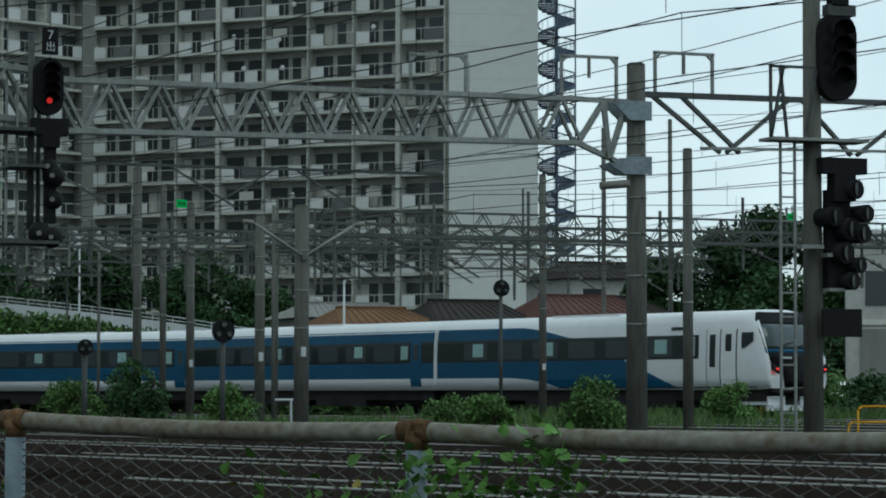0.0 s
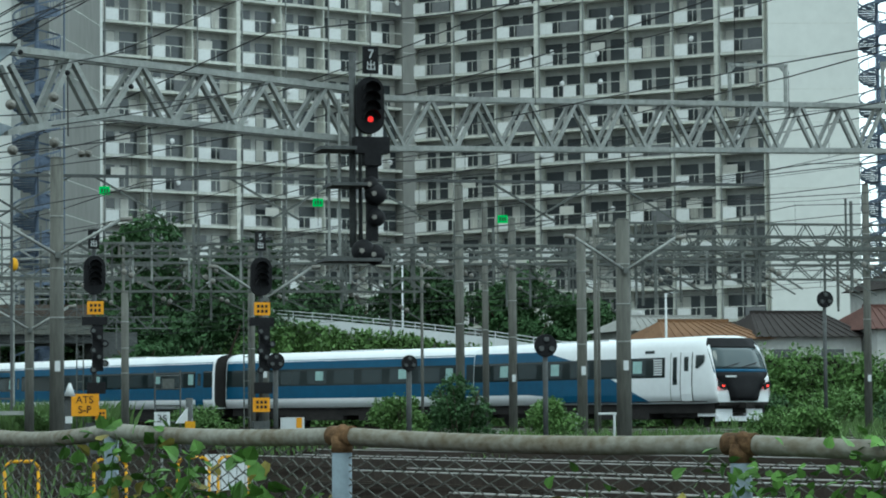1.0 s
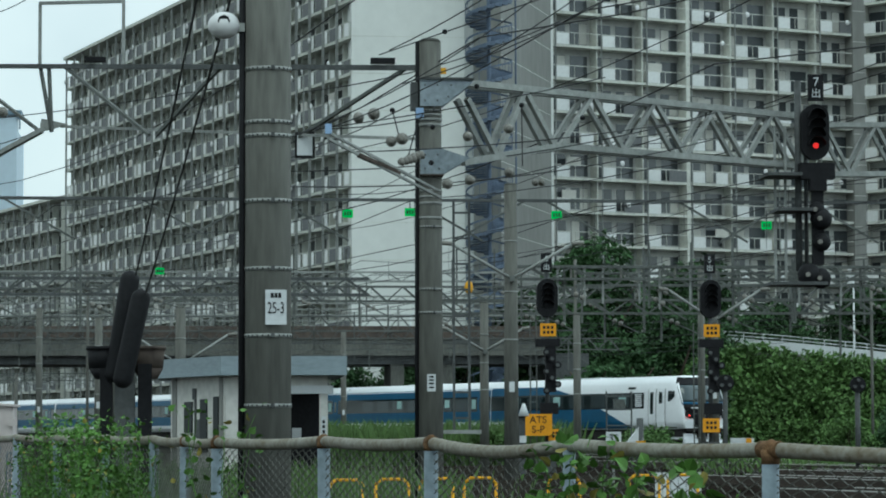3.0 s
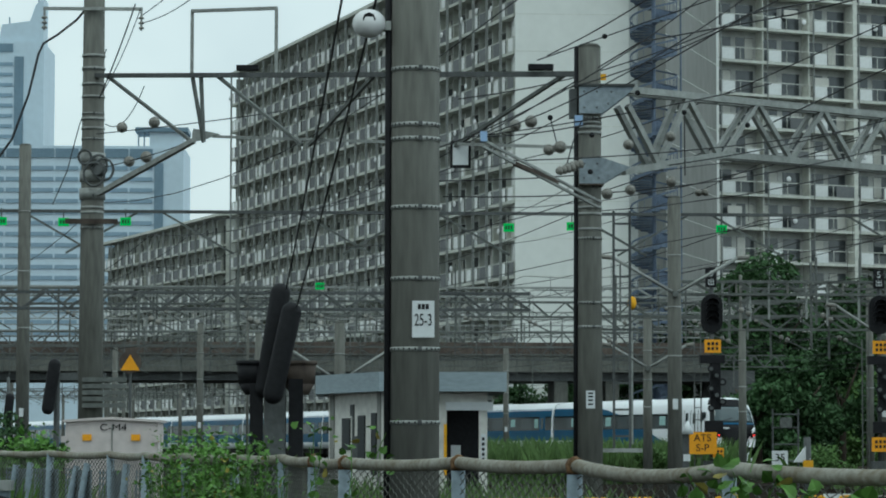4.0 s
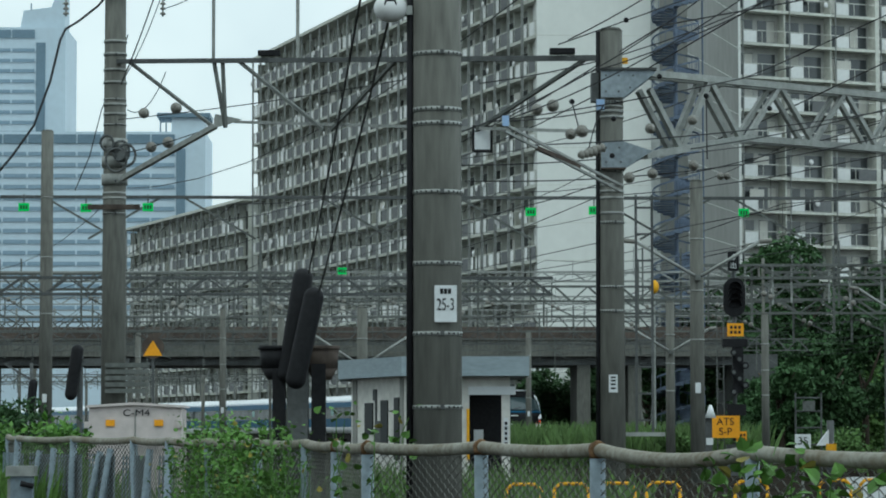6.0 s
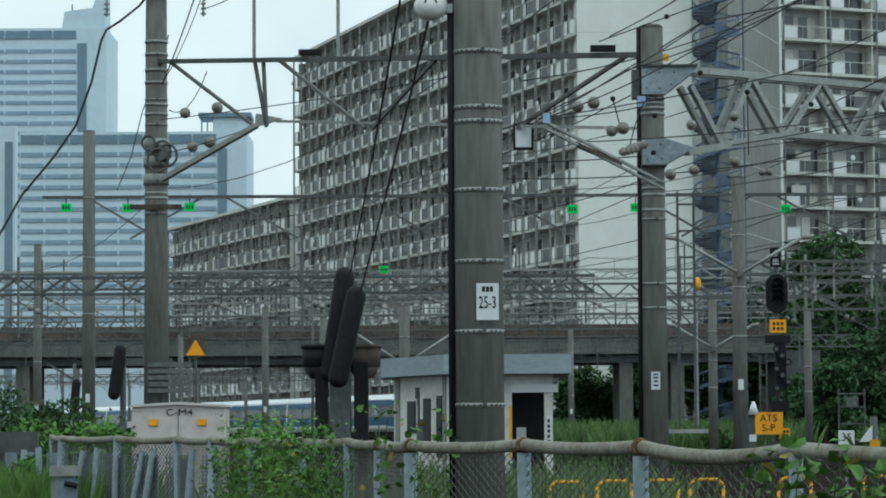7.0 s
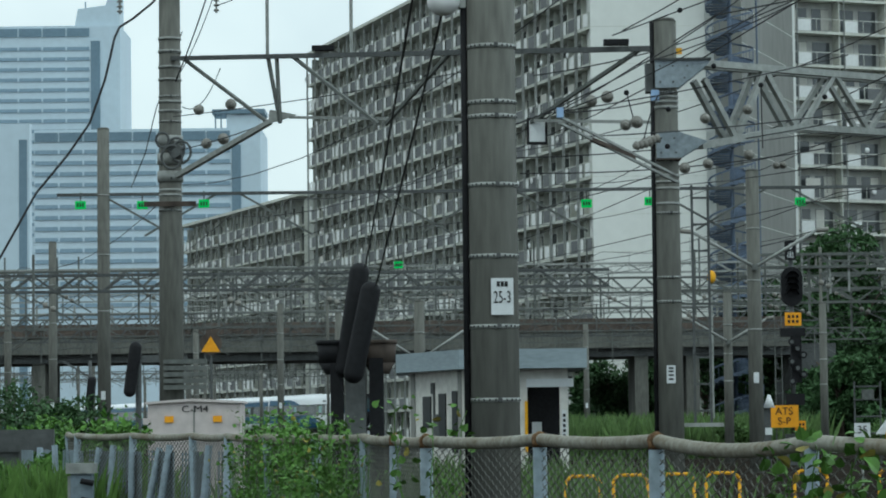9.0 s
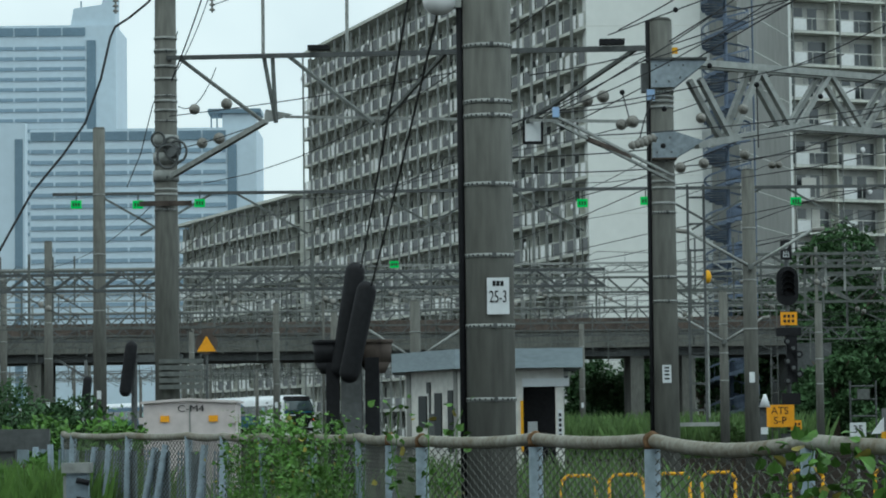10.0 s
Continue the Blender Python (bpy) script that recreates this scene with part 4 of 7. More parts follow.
part("end_box", tube(bmesh.new(), (-0.75, -0.25, 4.67), (-0.25, -0.25, 4.72), 0.07, seg=10), M_INSUL, pr, "pale round end fitting")

# the thin dark beam across the nearest tracks
pl = concrete_pole(-4.33, 45.0, 7.95, 0.2, 0.165, "grey concrete pole with coiled fittings and straps", -0.6, (4.2, 4.7, 5.6, 6.0, 6.7))
for k, (cx, cz, rr) in enumerate(((-0.1, 5.9, 0.1), (0.12, 5.78, 0.13), (0.2, 5.7, 0.15), (0.05, 5.62, 0.16))):
    ringed = [(cx + rr * math.cos(a * 0.45), -0.23 - 0.02 * k, cz + rr * 1.15 * math.sin(a * 0.45)) for a in range(15)]
    part("coil", pipe(bmesh.new(), ringed, 0.022, 6), M_DARKSTEEL, pl, "dark coiled cable")
part("weight_pulley", tube(bmesh.new(), (0.1, -0.3, 5.72), (0.16, -0.18, 5.7), 0.11, seg=14), M_DARKSTEEL, pl)
for k in range(3):
    part("clamp", tube(bmesh.new(), (0, 0, 5.25 + 0.28 * k), (0, 0, 5.42 + 0.28 * k), 0.205 - 0.002 * k, seg=16), M_STEEL, pl)
part("crossarm", boxes(((-0.4, -0.24, 4.85), (0.42, -0.2, 4.93))), M_RUST, pl)
part("top_arm", boxes(((-0.78, -0.22, 8.22), (0.78, -0.17, 8.27))), M_STEEL, pl)
for x in (-0.76, 0.76):
    hook = part("hook", tube(bmesh.new(), (x, -0.2, 7.9), (x, -0.2, 8.24), 0.018, seg=6), M_STEEL, pl)
    for k in range(3):
        part("disc", tube(bmesh.new(), (x, -0.2, 7.93 + 0.08 * k), (x, -0.2, 7.96 + 0.08 * k), 0.05, 0.035, 10), M_INSUL, hook)
for z in (5.02, 5.1, 5.52, 5.66, 6.35, 6.5, 6.85, 7.05, 7.3, 7.5):
    part("clamp", tube(bmesh.new(), (0, 0, z), (0, 0, z + 0.04), 0.186, seg=16), M_STEEL, pl)
for k in range(5):
    part("louvre", boxes(((-0.1, -0.3, 1.98 + 0.1 * k), (0.58, -0.2, 2.05 + 0.1 * k))), M_STEELOLD, pl)


def truss_tie(a, b, r, material, label):
    bm = bmesh.new()
    bar(bm, a, b, r)
    return tagged(part("brace", bm, material), label, "brace", "beam braces")


def dark_beam(a, b, knees, label, r=0.06, hang=0.85):
    a, b = Vector(a), Vector(b)
    t = thing("wire_beam", Matrix.Identity(4), label, "gantry beam", "gantry beams")
    bm = bmesh.new()
    bar(bm, a, b, r * 2, r * 1.6)
    part("beam", bm, M_DARKSTEEL, t)
    for f, g in knees:
        p, q = a.lerp(b, f), a.lerp(b, g) - Vector((0, 0, hang))
        bm = bmesh.new()
        bar(bm, p, q, r * 1.1)
        part("knee_brace", bm, M_STEELOLD, t)
    return t


NEAR_A, NEAR_B = Vector((-4.3, 44.9, 6.6)), Vector((2.78, 35.6, 5.43))
dark_beam(NEAR_A, NEAR_B, [(0.03, 0.235), (0.235, 0.262), (0.255, 0.262), (0.29, 0.475), (0.62, 0.49), (0.96, 0.76)], "thin dark steel beam with pale knee braces", 0.042, 1.0)
tagged(part("tie_plate", prism(bmesh.new(), [(-2.62, 5.42), (-2.6, 5.5), (-2.2, 5.42), (-2.45, 5.33), (-2.62, 5.3)], 42.5, 42.54), M_STEEL), "small grey joint plate under a beam", "joint plate")
truss_tie((-2.6, 42.6, 5.33), (-4.2, 44.7, 4.72), 0.075, M_STEEL, "slanting pale brace between a plate and a pole")
truss_tie((-2.3, 42.5, 5.38), (2.7, 35.6, 4.5), 0.04, M_STEEL, "thin pale steel tie under a beam")
# a frame that stands on the beam and holds a feeder wire
g = thing("catenary_portal", Matrix.Identity(4), "grey steel frame standing on a thin beam", "catenary portal", "catenary portals")
ga, gb = NEAR_A.lerp(NEAR_B, 0.234), NEAR_A.lerp(NEAR_B, 0.42)
for q in (ga, gb):
    part("post", bar(bmesh.new(), q, q + Vector((0, 0, 0.97)), 0.05), M_STEEL, g)
part("crossbar", bar(bmesh.new(), ga + Vector((0, 0, 0.97)), gb + Vector((0, 0, 0.97)), 0.05), M_STEEL, g)
for f in (0.36, 0.92):
    p = Vector((-4.3, 44.9, 6.7)).lerp(Vector((2.78, 35.6, 5.5)), f)
    tagged(part("beam_clamp", boxes(((p.x - 0.17, p.y - 0.08, p.z - 0.02), (p.x + 0.15, p.y + 0.08, p.z + 0.05))), M_BLACK), "black clamp box on a steel beam", "clamp", "beam clamps")
for dz in (0.0, -0.075):
    truss_tie((1.352, 33.5, 4.36 + dz), (2.84, 35.2, 3.8 + dz), 0.03, M_STEEL, "slanting pale steel bracket arm at a pole")
truss_tie((1.75, 33.95, 4.13), (2.3, 34.6, 3.97), 0.05, M_RUST, "rusty clamp on a bracket arm")
tagged(part("blue_box", boxes(((1.32, 33.44, 4.34), (1.4, 33.52, 4.46))), M_BLUETAG), "small pale blue box at the end of a bracket arm", "fitting")

# the middle beam with the green plates
dark_beam((-10.2, 75, 6.98), (28.0, 76, 7.0), [(0.03 + k * 0.095, 0.08 + k * 0.095) for k in range(10)] + [(0.11 + k * 0.19, 0.06 + k * 0.19) for k in range(5)], "long thin dark beam with knee braces and green plates", 0.05, 1.1)


def green_plate(x, y, z):
    t = thing("green_plate", pose(x, y, z), "small bright green plate with dark characters on a beam", "sign", "green plates")
    part("board", boxes(((-0.14, -0.02, -0.11), (0.14, 0.02, 0.11))), M_GREEN, t)
    part("small_writing", boxes(*[((-0.09 + k * 0.07, -0.026, -0.05), (-0.05 + k * 0.07, -0.021, 0.05)) for k in range(3)]), M_INK, t)
    part("hanger", boxes(((-0.015, -0.015, 0.11), (0.015, 0.015, 0.34))), M_DARKSTEEL, t)


for x, z in ((-9.57, 6.7), (-7.95, 6.68), (-6.33, 6.7), (3.7, 6.58), (9.3, 6.56), (15.0, 6.3), (20.1, 5.9)):
    green_plate(x, 74.9, z)
green_plate(5.36, 74.9, 6.62)
green_plate(-1.5, 90, 5.9)
green_plate(38.5, 74.9, 5.95)

# bare poles behind
BACK_POLES = [(-8.98, 75, 8.7, 0.17), (-13.76, 100, 7.4, 0.15), (-18.4, 120, 7.4, 0.15), (6.45, 60, 6.05, 0.15), (7.35, 75, 4.2, 0.12), (10.5, 80, 4.1, 0.11), (-0.75, 78, 4.2, 0.15), (-3.6, 95, 4.6, 0.13),
              (18.91, 75, 6.8, 0.12), (22.24, 85, 7.1, 0.1), (23.1, 85, 6.6, 0.13), (20.85, 70, 5.3, 0.13), (19.45, 62, 5.0, 0.17), (36.8, 90, 8.2, 0.13), (28.15, 60, 6.4, 0.12), (43.4, 100, 10.9, 0.09), (50.8, 110, 12.4, 0.1),
              (13.0, 72, 4.9, 0.13), (16.2, 92, 6.2, 0.12), (-6.4, 110, 5.6, 0.13), (1.4, 118, 5.2, 0.12), (6.2, 128, 5.4, 0.13), (-11.4, 130, 5.4, 0.13), (-16.9, 140, 5.8, 0.14)]
for x, y, z, r in BACK_POLES:
    p = concrete_pole(x, y, z, r * 1.05, r * 0.92, "slim grey concrete pole among the tracks", -0.4, (z * 0.45, z * 0.62, z * 0.8))
    if r > 0.12:
        part("number_tag", boxes(((-0.06, -r * 1.05 - 0.02, 2.0), (0.05, -r * 1.05 + 0.03, 2.22))), M_PLATE, p, "small white number tag")


def v_arms(x, y, z, w, h, label):
    """Two pale tubes that rise to both sides of a pole, with crossbars."""
    t = thing("v_bracket", pose(x, y, z), label, "bracket", "pole brackets")
    part("clamp", boxes(((-0.06, -0.25, -0.06), (0.06, 0.0, 0.06))), M_STEELOLD, t)
    for s in (-1, 1):
        part("arm", tube(bmesh.new(), (0, -0.2, 0), (s * w, -0.2, h), 0.035, seg=8), M_STEEL, t)
        part("stub", tube(bmesh.new(), (s * w, -0.2, h), (s * w * 1.2, -0.2, h + 0.03), 0.05, seg=8), M_INSUL, t)
    return t


v_arms(6.45, 60, 4.02, 1.3, 0.75, "pale tubular bracket in a v on a pole")
v_arms(19.45, 62, 3.85, 1.2, 0.75, "pale tubular bracket in a v on a pole")
v_arms(-0.75, 78, 2.6, 1.3, 0.85, "pale tubular bracket in a v on a pole")
v_arms(36.8, 90, 5.3, 1.6, 0.9, "pale tubular bracket in a v on a pole")
v_arms(13.0, 72, 3.6, 1.2, 0.8, "pale tubular bracket in a v on a pole")
v_arms(7.35, 75, 2.9, 1.0, 0.6, "pale tubular bracket in a v on a pole")


# portals with lacing further down the yard
def portal(x0, x1, y, z, depth, n_hang, seed, material=M_STEELOLD, legs=True):
    r = random.Random(seed)
    beam = lattice_beam("gantry_beam", (x0, y, z), (x1, y + r.uniform(-1, 1), z), depth, 0.3, 1.1, "far grey lattice beam over the tracks", 0.06, 0.035, material, True)
    for k in range(n_hang):
        x = x0 + (x1 - x0) * (k + r.uniform(0.2, 0.8)) / n_hang
        h = r.uniform(0.9, 1.7)
        bm = boxes(((x - 0.03, y - 0.03, z - h), (x + 0.03, y + 0.03, z + r.choice((0.0, 0.5, 0.9)))))
        bar(bm, (x, y, z - h * 0.4), (x + 1.1, y, z - h * 0.8), 0.04)
        hang = part("dropper_bracket", bm, M_STEELOLD, beam)
        if y < 115:
            part("insulator", ball(ball(bmesh.new(), (x + 0.3, y - 0.05, z - h * 0.5), 0.075, 8, 6), (x + 0.48, y - 0.05, z - h * 0.56), 0.075, 8, 6), M_INSUL, hang)
    for x in (x0, x1) if legs else (x0,):
        part("post", tube(bmesh.new(), (x, y, -0.4), (x, y, z + 0.4), 0.05, 0.045, 10), M_POLE, beam, "grey concrete end post")


portal(-22, -3, 92, 5.9, 0.5, 7, 1)
portal(-4, 14, 96, 5.75, 0.5, 7, 2, legs=False)
portal(-30, 13, 118, 5.6, 0.6, 12, 3, legs=False)
portal(-30, 18, 134, 5.6, 0.6, 12, 4, M_DARKSTEEL, False)
portal(-34, 22, 150, 5.8, 0.6, 14, 5, legs=False)
portal(-30, 4, 70, 4.6, 0.4, 8, 6, M_DARKSTEEL, False)
portal(6.3, 20, 84, 4.7, 0.4, 8, 7)
portal(10.5, 38, 80.3, 5.3, 0.35, 10, 8, legs=False)
portal(17.2, 46, 96, 5.8, 0.5, 12, 9, legs=False)
portal(28, 52, 92, 7.0, 0.9, 7, 10, legs=False)
portal(20, 40, 66, 4.9, 0.3, 7, 11, legs=False)
portal(7.65, 30, 72, 5.0, 0.32, 9, 12, M_STEELOLD, False)


portal(-40, -6, 168, 7.4, 0.5, 16, 13)
portal(-44, 2, 208, 5.2, 0.5, 18, 14)
portal(-50, -8, 236, 5.6, 0.6, 18, 15, M_STEEL)
portal(-52, -14, 262, 6.2, 0.6, 16, 16)
portal(-26, 13, 108, 6.9, 0.35, 14, 17, M_STEEL, False)
portal(-24, 18, 142, 7.6, 0.35, 15, 18, M_STEEL, False)
fp = random.Random(77)
for k in range(22):
    y = fp.uniform(196, 300)
    concrete_pole(-y * fp.uniform(0.02, 0.16), y, fp.uniform(5.0, 8.5), 0.14, 0.12, "far slim grey pole beyond the bridge", -0.4)


# open frames that stand up from the beams
def frame_gate(x, y, z, w, h, label):
    t = thing("catenary_portal", pose(x, y, z), label, "catenary portal", "catenary portals")
    for x in (-w / 2, w / 2):
        part("post", bar(bmesh.new(), (x, 0, 0), (x, 0, h), 0.05), M_STEEL, t)
        part("corner_brace", bar(bmesh.new(), (x, 0, h - 0.12), (x * 0.78, 0, h), 0.035), M_STEEL, t)
    part("crossbar", bar(bmesh.new(), (-w / 2 - 0.03, 0, h), (w / 2 + 0.03, 0, h), 0.05), M_STEEL, t)
    s = part("insulator", tube(bmesh.new(), (0, 0, h - 0.35), (0, 0, h), 0.03, seg=6), M_INSUL, t)
    return t


for x, z, w, h in ((15.85, 5.46, 0.95, 0.75), (18.49, 5.57, 0.98, 0.72), (20.44, 5.82, 1.06, 0.66)):
    frame_gate(x, 43.2 if x < 19 else 43.7, z, w, h, "grey steel frame standing on a gantry beam")
for x, y, z, w, h in ((9.3, 71.95, 4.0, 0.7, 1.0), (10.6, 71.95, 4.05, 0.95, 0.95), (12.0, 71.95, 3.9, 0.8, 1.1), (15.8, 71.95, 4.0, 1.1, 1.0), (25.4, 71.95, 4.1, 1.0, 0.9)):
    frame_gate(x, y, z, w, h, "pale steel frame hung under a beam over the tracks")

# a second gantry beam past the far pole
dark_beam((19.55, 43.5, 5.74), (26.6, 45.5, 6.0), [(0.03, 0.24), (0.46, 0.26), (0.5, 0.66), (0.9, 0.68), (0.12, 0.3)], "dark steel beam with knee braces past a pole", 0.06, 0.95)
truss_tie((20.8, 43.8, 4.9), (27, 45.6, 5.15), 0.05, M_STEEL, "thin pale steel tie under a beam")

# overhead wires along the tracks
wr = random.Random(21)
for off in (20.6, 25, 29.4, 33.8, 38.4, 43, 47.6, 52.2, 57.2, 62):
    for z, r in ((5.05 + wr.uniform(-0.1, 0.1), 0.009), (5.95 + wr.uniform(-0.15, 0.15), 0.01)):
        pts = []
        for k in range(9):
            s = 0 + k * 30
            pts += sagged(yard(off, s, z), yard(off, s + 30, z), 0.5 if z > 5.5 else 0.05, 6)[:-1]
        line("overhead_wire", pts, r, M_CABLE, "thin black overhead wire along a track", "overhead wire", "overhead wires")
    bm = bmesh.new()
    for k in range(54):
        s = k * 5
        tube(bm, yard(off, s, 5.05), yard(off, s, 5.95 - 0.4 * math.sin(math.pi * (s % 30) / 30)), 0.006, seg=3, caps=False)
    tagged(part("wire_droppers", bm, M_CABLE), "thin droppers between overhead wires", "wire dropper", kind="stuff")
for off, z in ((10.6, 6.3), (11.8, 5.6), (13.2, 6.0), (15, 5.4), (17, 7.0), (19.5, 6.4), (22.5, 7.3), (27, 7.8), (31, 6.9), (41, 8.4), (46, 7.4), (52, 8.8), (58, 9.5), (63, 9.0)):
    pts = []
    for k in range(7):
        s = k * 32
        pts += sagged(yard(off, s, z), yard(off, s + 32, z), 0.7, 7)[:-1]
    line("feeder_cable", pts, 0.009, M_CABLE, "black feeder cable strung between poles", "cable", "feeder cables")

# stays and heavy cables near the left poles
line("stay_cable", sagged((-1.02, 36, 2.75), (-0.16, 22.2, 4.5), 0.05), 0.011, M_CABLE, "black stay cable of a signal arm", "cable", "stay cables")
line("stay_cable", sagged((-0.9, 36, 2.48), (0.1, 22.2, 4.4), 0.05), 0.011, M_CABLE, "black stay cable of a signal arm", "cable", "stay cables")
line("looped_cable", [(-7.3, 45, 3.0), (-6.9, 45, 3.7), (-6.45, 45, 4.5), (-5.95, 45, 5.1), (-5.6, 45, 5.6), (-5.35, 45, 6.3), (-5.2, 45, 6.95), (-5.12, 45, 7.12), (-4.9, 45, 7.26), (-4.6, 45, 7.5), (-4.2, 45, 8.0)], 0.02, M_CABLE, "thick black cable swinging up past poles", "cable", "looped cables")
line("looped_cable", [(-5.5, 50, 5.0), (-5.25, 50, 5.6), (-5.05, 50, 6.4), (-4.8, 50, 7.1), (-4.5, 49, 7.6)], 0.01, M_CABLE, "thin dark cable beside a pole", "cable", "looped cables")
line("looped_cable", sagged((-3.6, 44, 7.6), (-4.2, 44.6, 6.2), 0.05), 0.012, M_CABLE, "thin hanging cable beside a pole", "cable", "looped cables")
for a, b, sg in (((-3.5, 44, 7.3), (-2.4, 43.6, 7.9), 0.1), ((2.18, 34.59, 5.52), (4.2, 30, 6.4), 0.1), ((1.37, 33.68, 4.43), (5.10, 34.59, 6.62), 0.2), ((0.73, 33.68, 4.25), (4.19, 34.59, 6.34), 0.2), ((1.09, 34.59, 4.98), (5.83, 37.32, 6.89), 0.25), ((0.82, 34.59, 3.98), (6.83, 37.32, 5.07), 0.2), ((0.91, 34.59, 3.79), (6.83, 37.32, 4.71), 0.2), ((2.37, 35.14, 5.16), (6.83, 36.41, 7.53), 0.25)):
    line("jumper_cable", sagged(a, b, sg), 0.008, M_CABLE, "thin black jumper cable at a gantry", "cable", "jumper cables")
for p, r in (((-3.79, 44, 5.68), 0.085), ((-3.293, 44, 5.758), 0.09), ((-3.674, 44, 5.154), 0.085), ((-3.413, 44, 5.224), 0.09), ((1.788, 34.6, 4.664), 0.072), ((1.981, 34.6, 4.712), 0.078), ((2.198, 34.6, 4.366), 0.07), ((2.335, 34.6, 4.401), 0.078), ((2.94, 35, 3.87), 0.07), ((3.202, 35, 4.477), 0.066), ((3.723, 35, 4.581), 0.066), ((3.732, 35, 4.023), 0.066), ((3.226, 35, 3.92), 0.066), ((4.266, 36, 3.982), 0.05), ((4.18, 36, 3.98), 0.05)):
    bm = bmesh.new()
    q = Vector(p)
    for d, a, b in ((-0.06, r * 0.35, r * 0.8), (-0.03, r * 0.8, r), (0.0, r, r * 0.9), (0.025, r * 0.5, r * 0.35)):
        tube(bm, q + Vector((0, d, 0)), q + Vector((0, d + 0.032, 0)), a, b, 16)
    tube(bm, q - Vector((0.0, 0.11, 0.0)), q - Vector((0, 0.05, 0)), 0.018, seg=6)
    tagged(part("insulator", bm, M_INSUL), "round grey porcelain insulator on a wire", "insulator", "insulators")
for p in ((2.214, 34.6, 4.76), (2.88, 34.6, 5.761), (3.893, 35, 4.881), (4.676, 35, 4.726), (2.7, 34.59, 4.1), (2.72, 34.59, 4.55), (3.28, 34.59, 5.07)):
    tagged(part("wire_weight", ball(bmesh.new(), p, 0.034, 8, 6), M_BLACK), "small black ball on a wire", "wire fitting", "wire fittings")
for a, b, sg in (((-4.2, 44.2, 5.6), (0.6, 41, 5.9), 0.05), ((-4.1, 44.2, 5.08), (-2.7, 43.4, 5.4), 0.03), ((1.2, 34.5, 4.5), (5.2, 36.6, 5.45), 0.05), ((1.7, 34.5, 4.22), (6.6, 37.6, 5.0), 0.08), ((2.214, 34.6, 4.76), (2.3, 34.6, 4.42), 0.0), ((2.6, 34.6, 4.72), (2.42, 34.6, 4.2), -0.06), ((2.05, 34.6, 5.46), (4.4, 34.7, 6.31), 0.0), ((3.893, 35, 4.88), (3.9, 35, 4.1), 0.0), ((1.352, 33.5, 4.4), (2.7, 35.2, 4.75), 0.03), ((-3.55, 44.4, 7.6), (-4.15, 44.6, 6.3), 0.1), ((-3.55, 44.8, 7.55), (-2.0, 43, 8.5), 0.05), ((-3.5, 44.6, 6.4), (-4.1, 44.6, 5.8), 0.25)):
    line("jumper_cable", sagged(a, b, sg), 0.008, M_CABLE, "thin black jumper cable at a gantry", "cable", "jumper cables")
for x, y, z in ((2.389, 34.6, 4.132), (2.5, 34.8, 4.2)):
    insulator((x - 0.1, y, z - 0.03), (x + 0.12, y + 0.1, z + 0.03), 4, 0.06)
part("sign_frame", boxes(((1.09, 37.72, 4.45), (1.36, 37.75, 4.49)), ((1.09, 37.72, 4.77), (1.36, 37.75, 4.81)), ((1.09, 37.72, 4.49), (1.12, 37.75, 4.77)), ((1.33, 37.72, 4.49), (1.36, 37.75, 4.77))), M_BLACK)
tagged(bpy.data.objects["sign_frame"], "small white board in a black frame on a wire", "sign")
part("hanger", boxes(((1.2, 37.72, 4.8), (1.22, 37.74, 5.72))), M_STEEL, bpy.data.objects["sign_frame"])
part("board", boxes(((1.12, 37.725, 4.49), (1.33, 37.74, 4.77))), M_PLATE, bpy.data.objects["sign_frame"])


# ---- signals ----
def signal_head(parent, x, y, z, w, h, lit=None, lens=4):
    """An oval black backboard with hooded lenses."""
    hd = part("backboard", prism(bmesh.new(), [(x + a, z + b) for a, b in oval(w, h)], y - 0.03, y + 0.12), M_BLACK, parent)
    for k in range(lens):
        zz = z + h / 2 - w / 2 - k * (h - w) / max(1, lens - 1)
        hood = bmesh.new()
        for i in range(9):
            a0, a1 = math.pi * (i / 9), math.pi * ((i + 1) / 9)
            q = [hood.verts.new((x + 0.3 * w * math.cos(a), yy, zz + 0.3 * w * math.sin(a))) for a, yy in ((a0, y - 0.03), (a1, y - 0.03), (a1, y - 0.2), (a0, y - 0.2))]
            hood.faces.new(q)
        part("hood", hood, M_BLACK, hd)
        part("lens", tube(bmesh.new(), (x, y - 0.05, zz), (x, y - 0.03, zz), 0.1 * w, seg=12), M_SIGRED if lit == k else M_BLACK, hd, "glowing red lens" if lit == k else "")
    return hd


def number_board(parent, x, y, z, words, w=0.3, h=0.52):
    b = part("route_board", boxes(((x - w / 2, y - 0.03, z - h / 2), (x + w / 2, y + 0.03, z + h / 2))), M_BLACK, parent, "black board with a white number")
    lettering("digit", words, w * 0.8, M_PLATE, b, pose(x, y - 0.036, z + h * 0.2))
    lettering("character", "\u51fa", w * 0.66, M_PLATE, b, pose(x, y - 0.036, z - h * 0.24))
    return b


def plate_writing(parent, x, y, z, w, h, rows, cols):
    """Dark strokes in rows, as on a small plate that is too far to read."""
    for r in range(rows):
        for k in range(cols):
            cx, cz = x + (k + 0.5 - cols / 2) * w / cols, z + (r + 0.5 - rows / 2) * h / rows
            part("stroke", boxes(((cx - 0.32 * w / cols, y - 0.006, cz - 0.3 * h / rows), (cx + 0.32 * w / cols, y, cz + 0.3 * h / rows))), M_INK, parent)


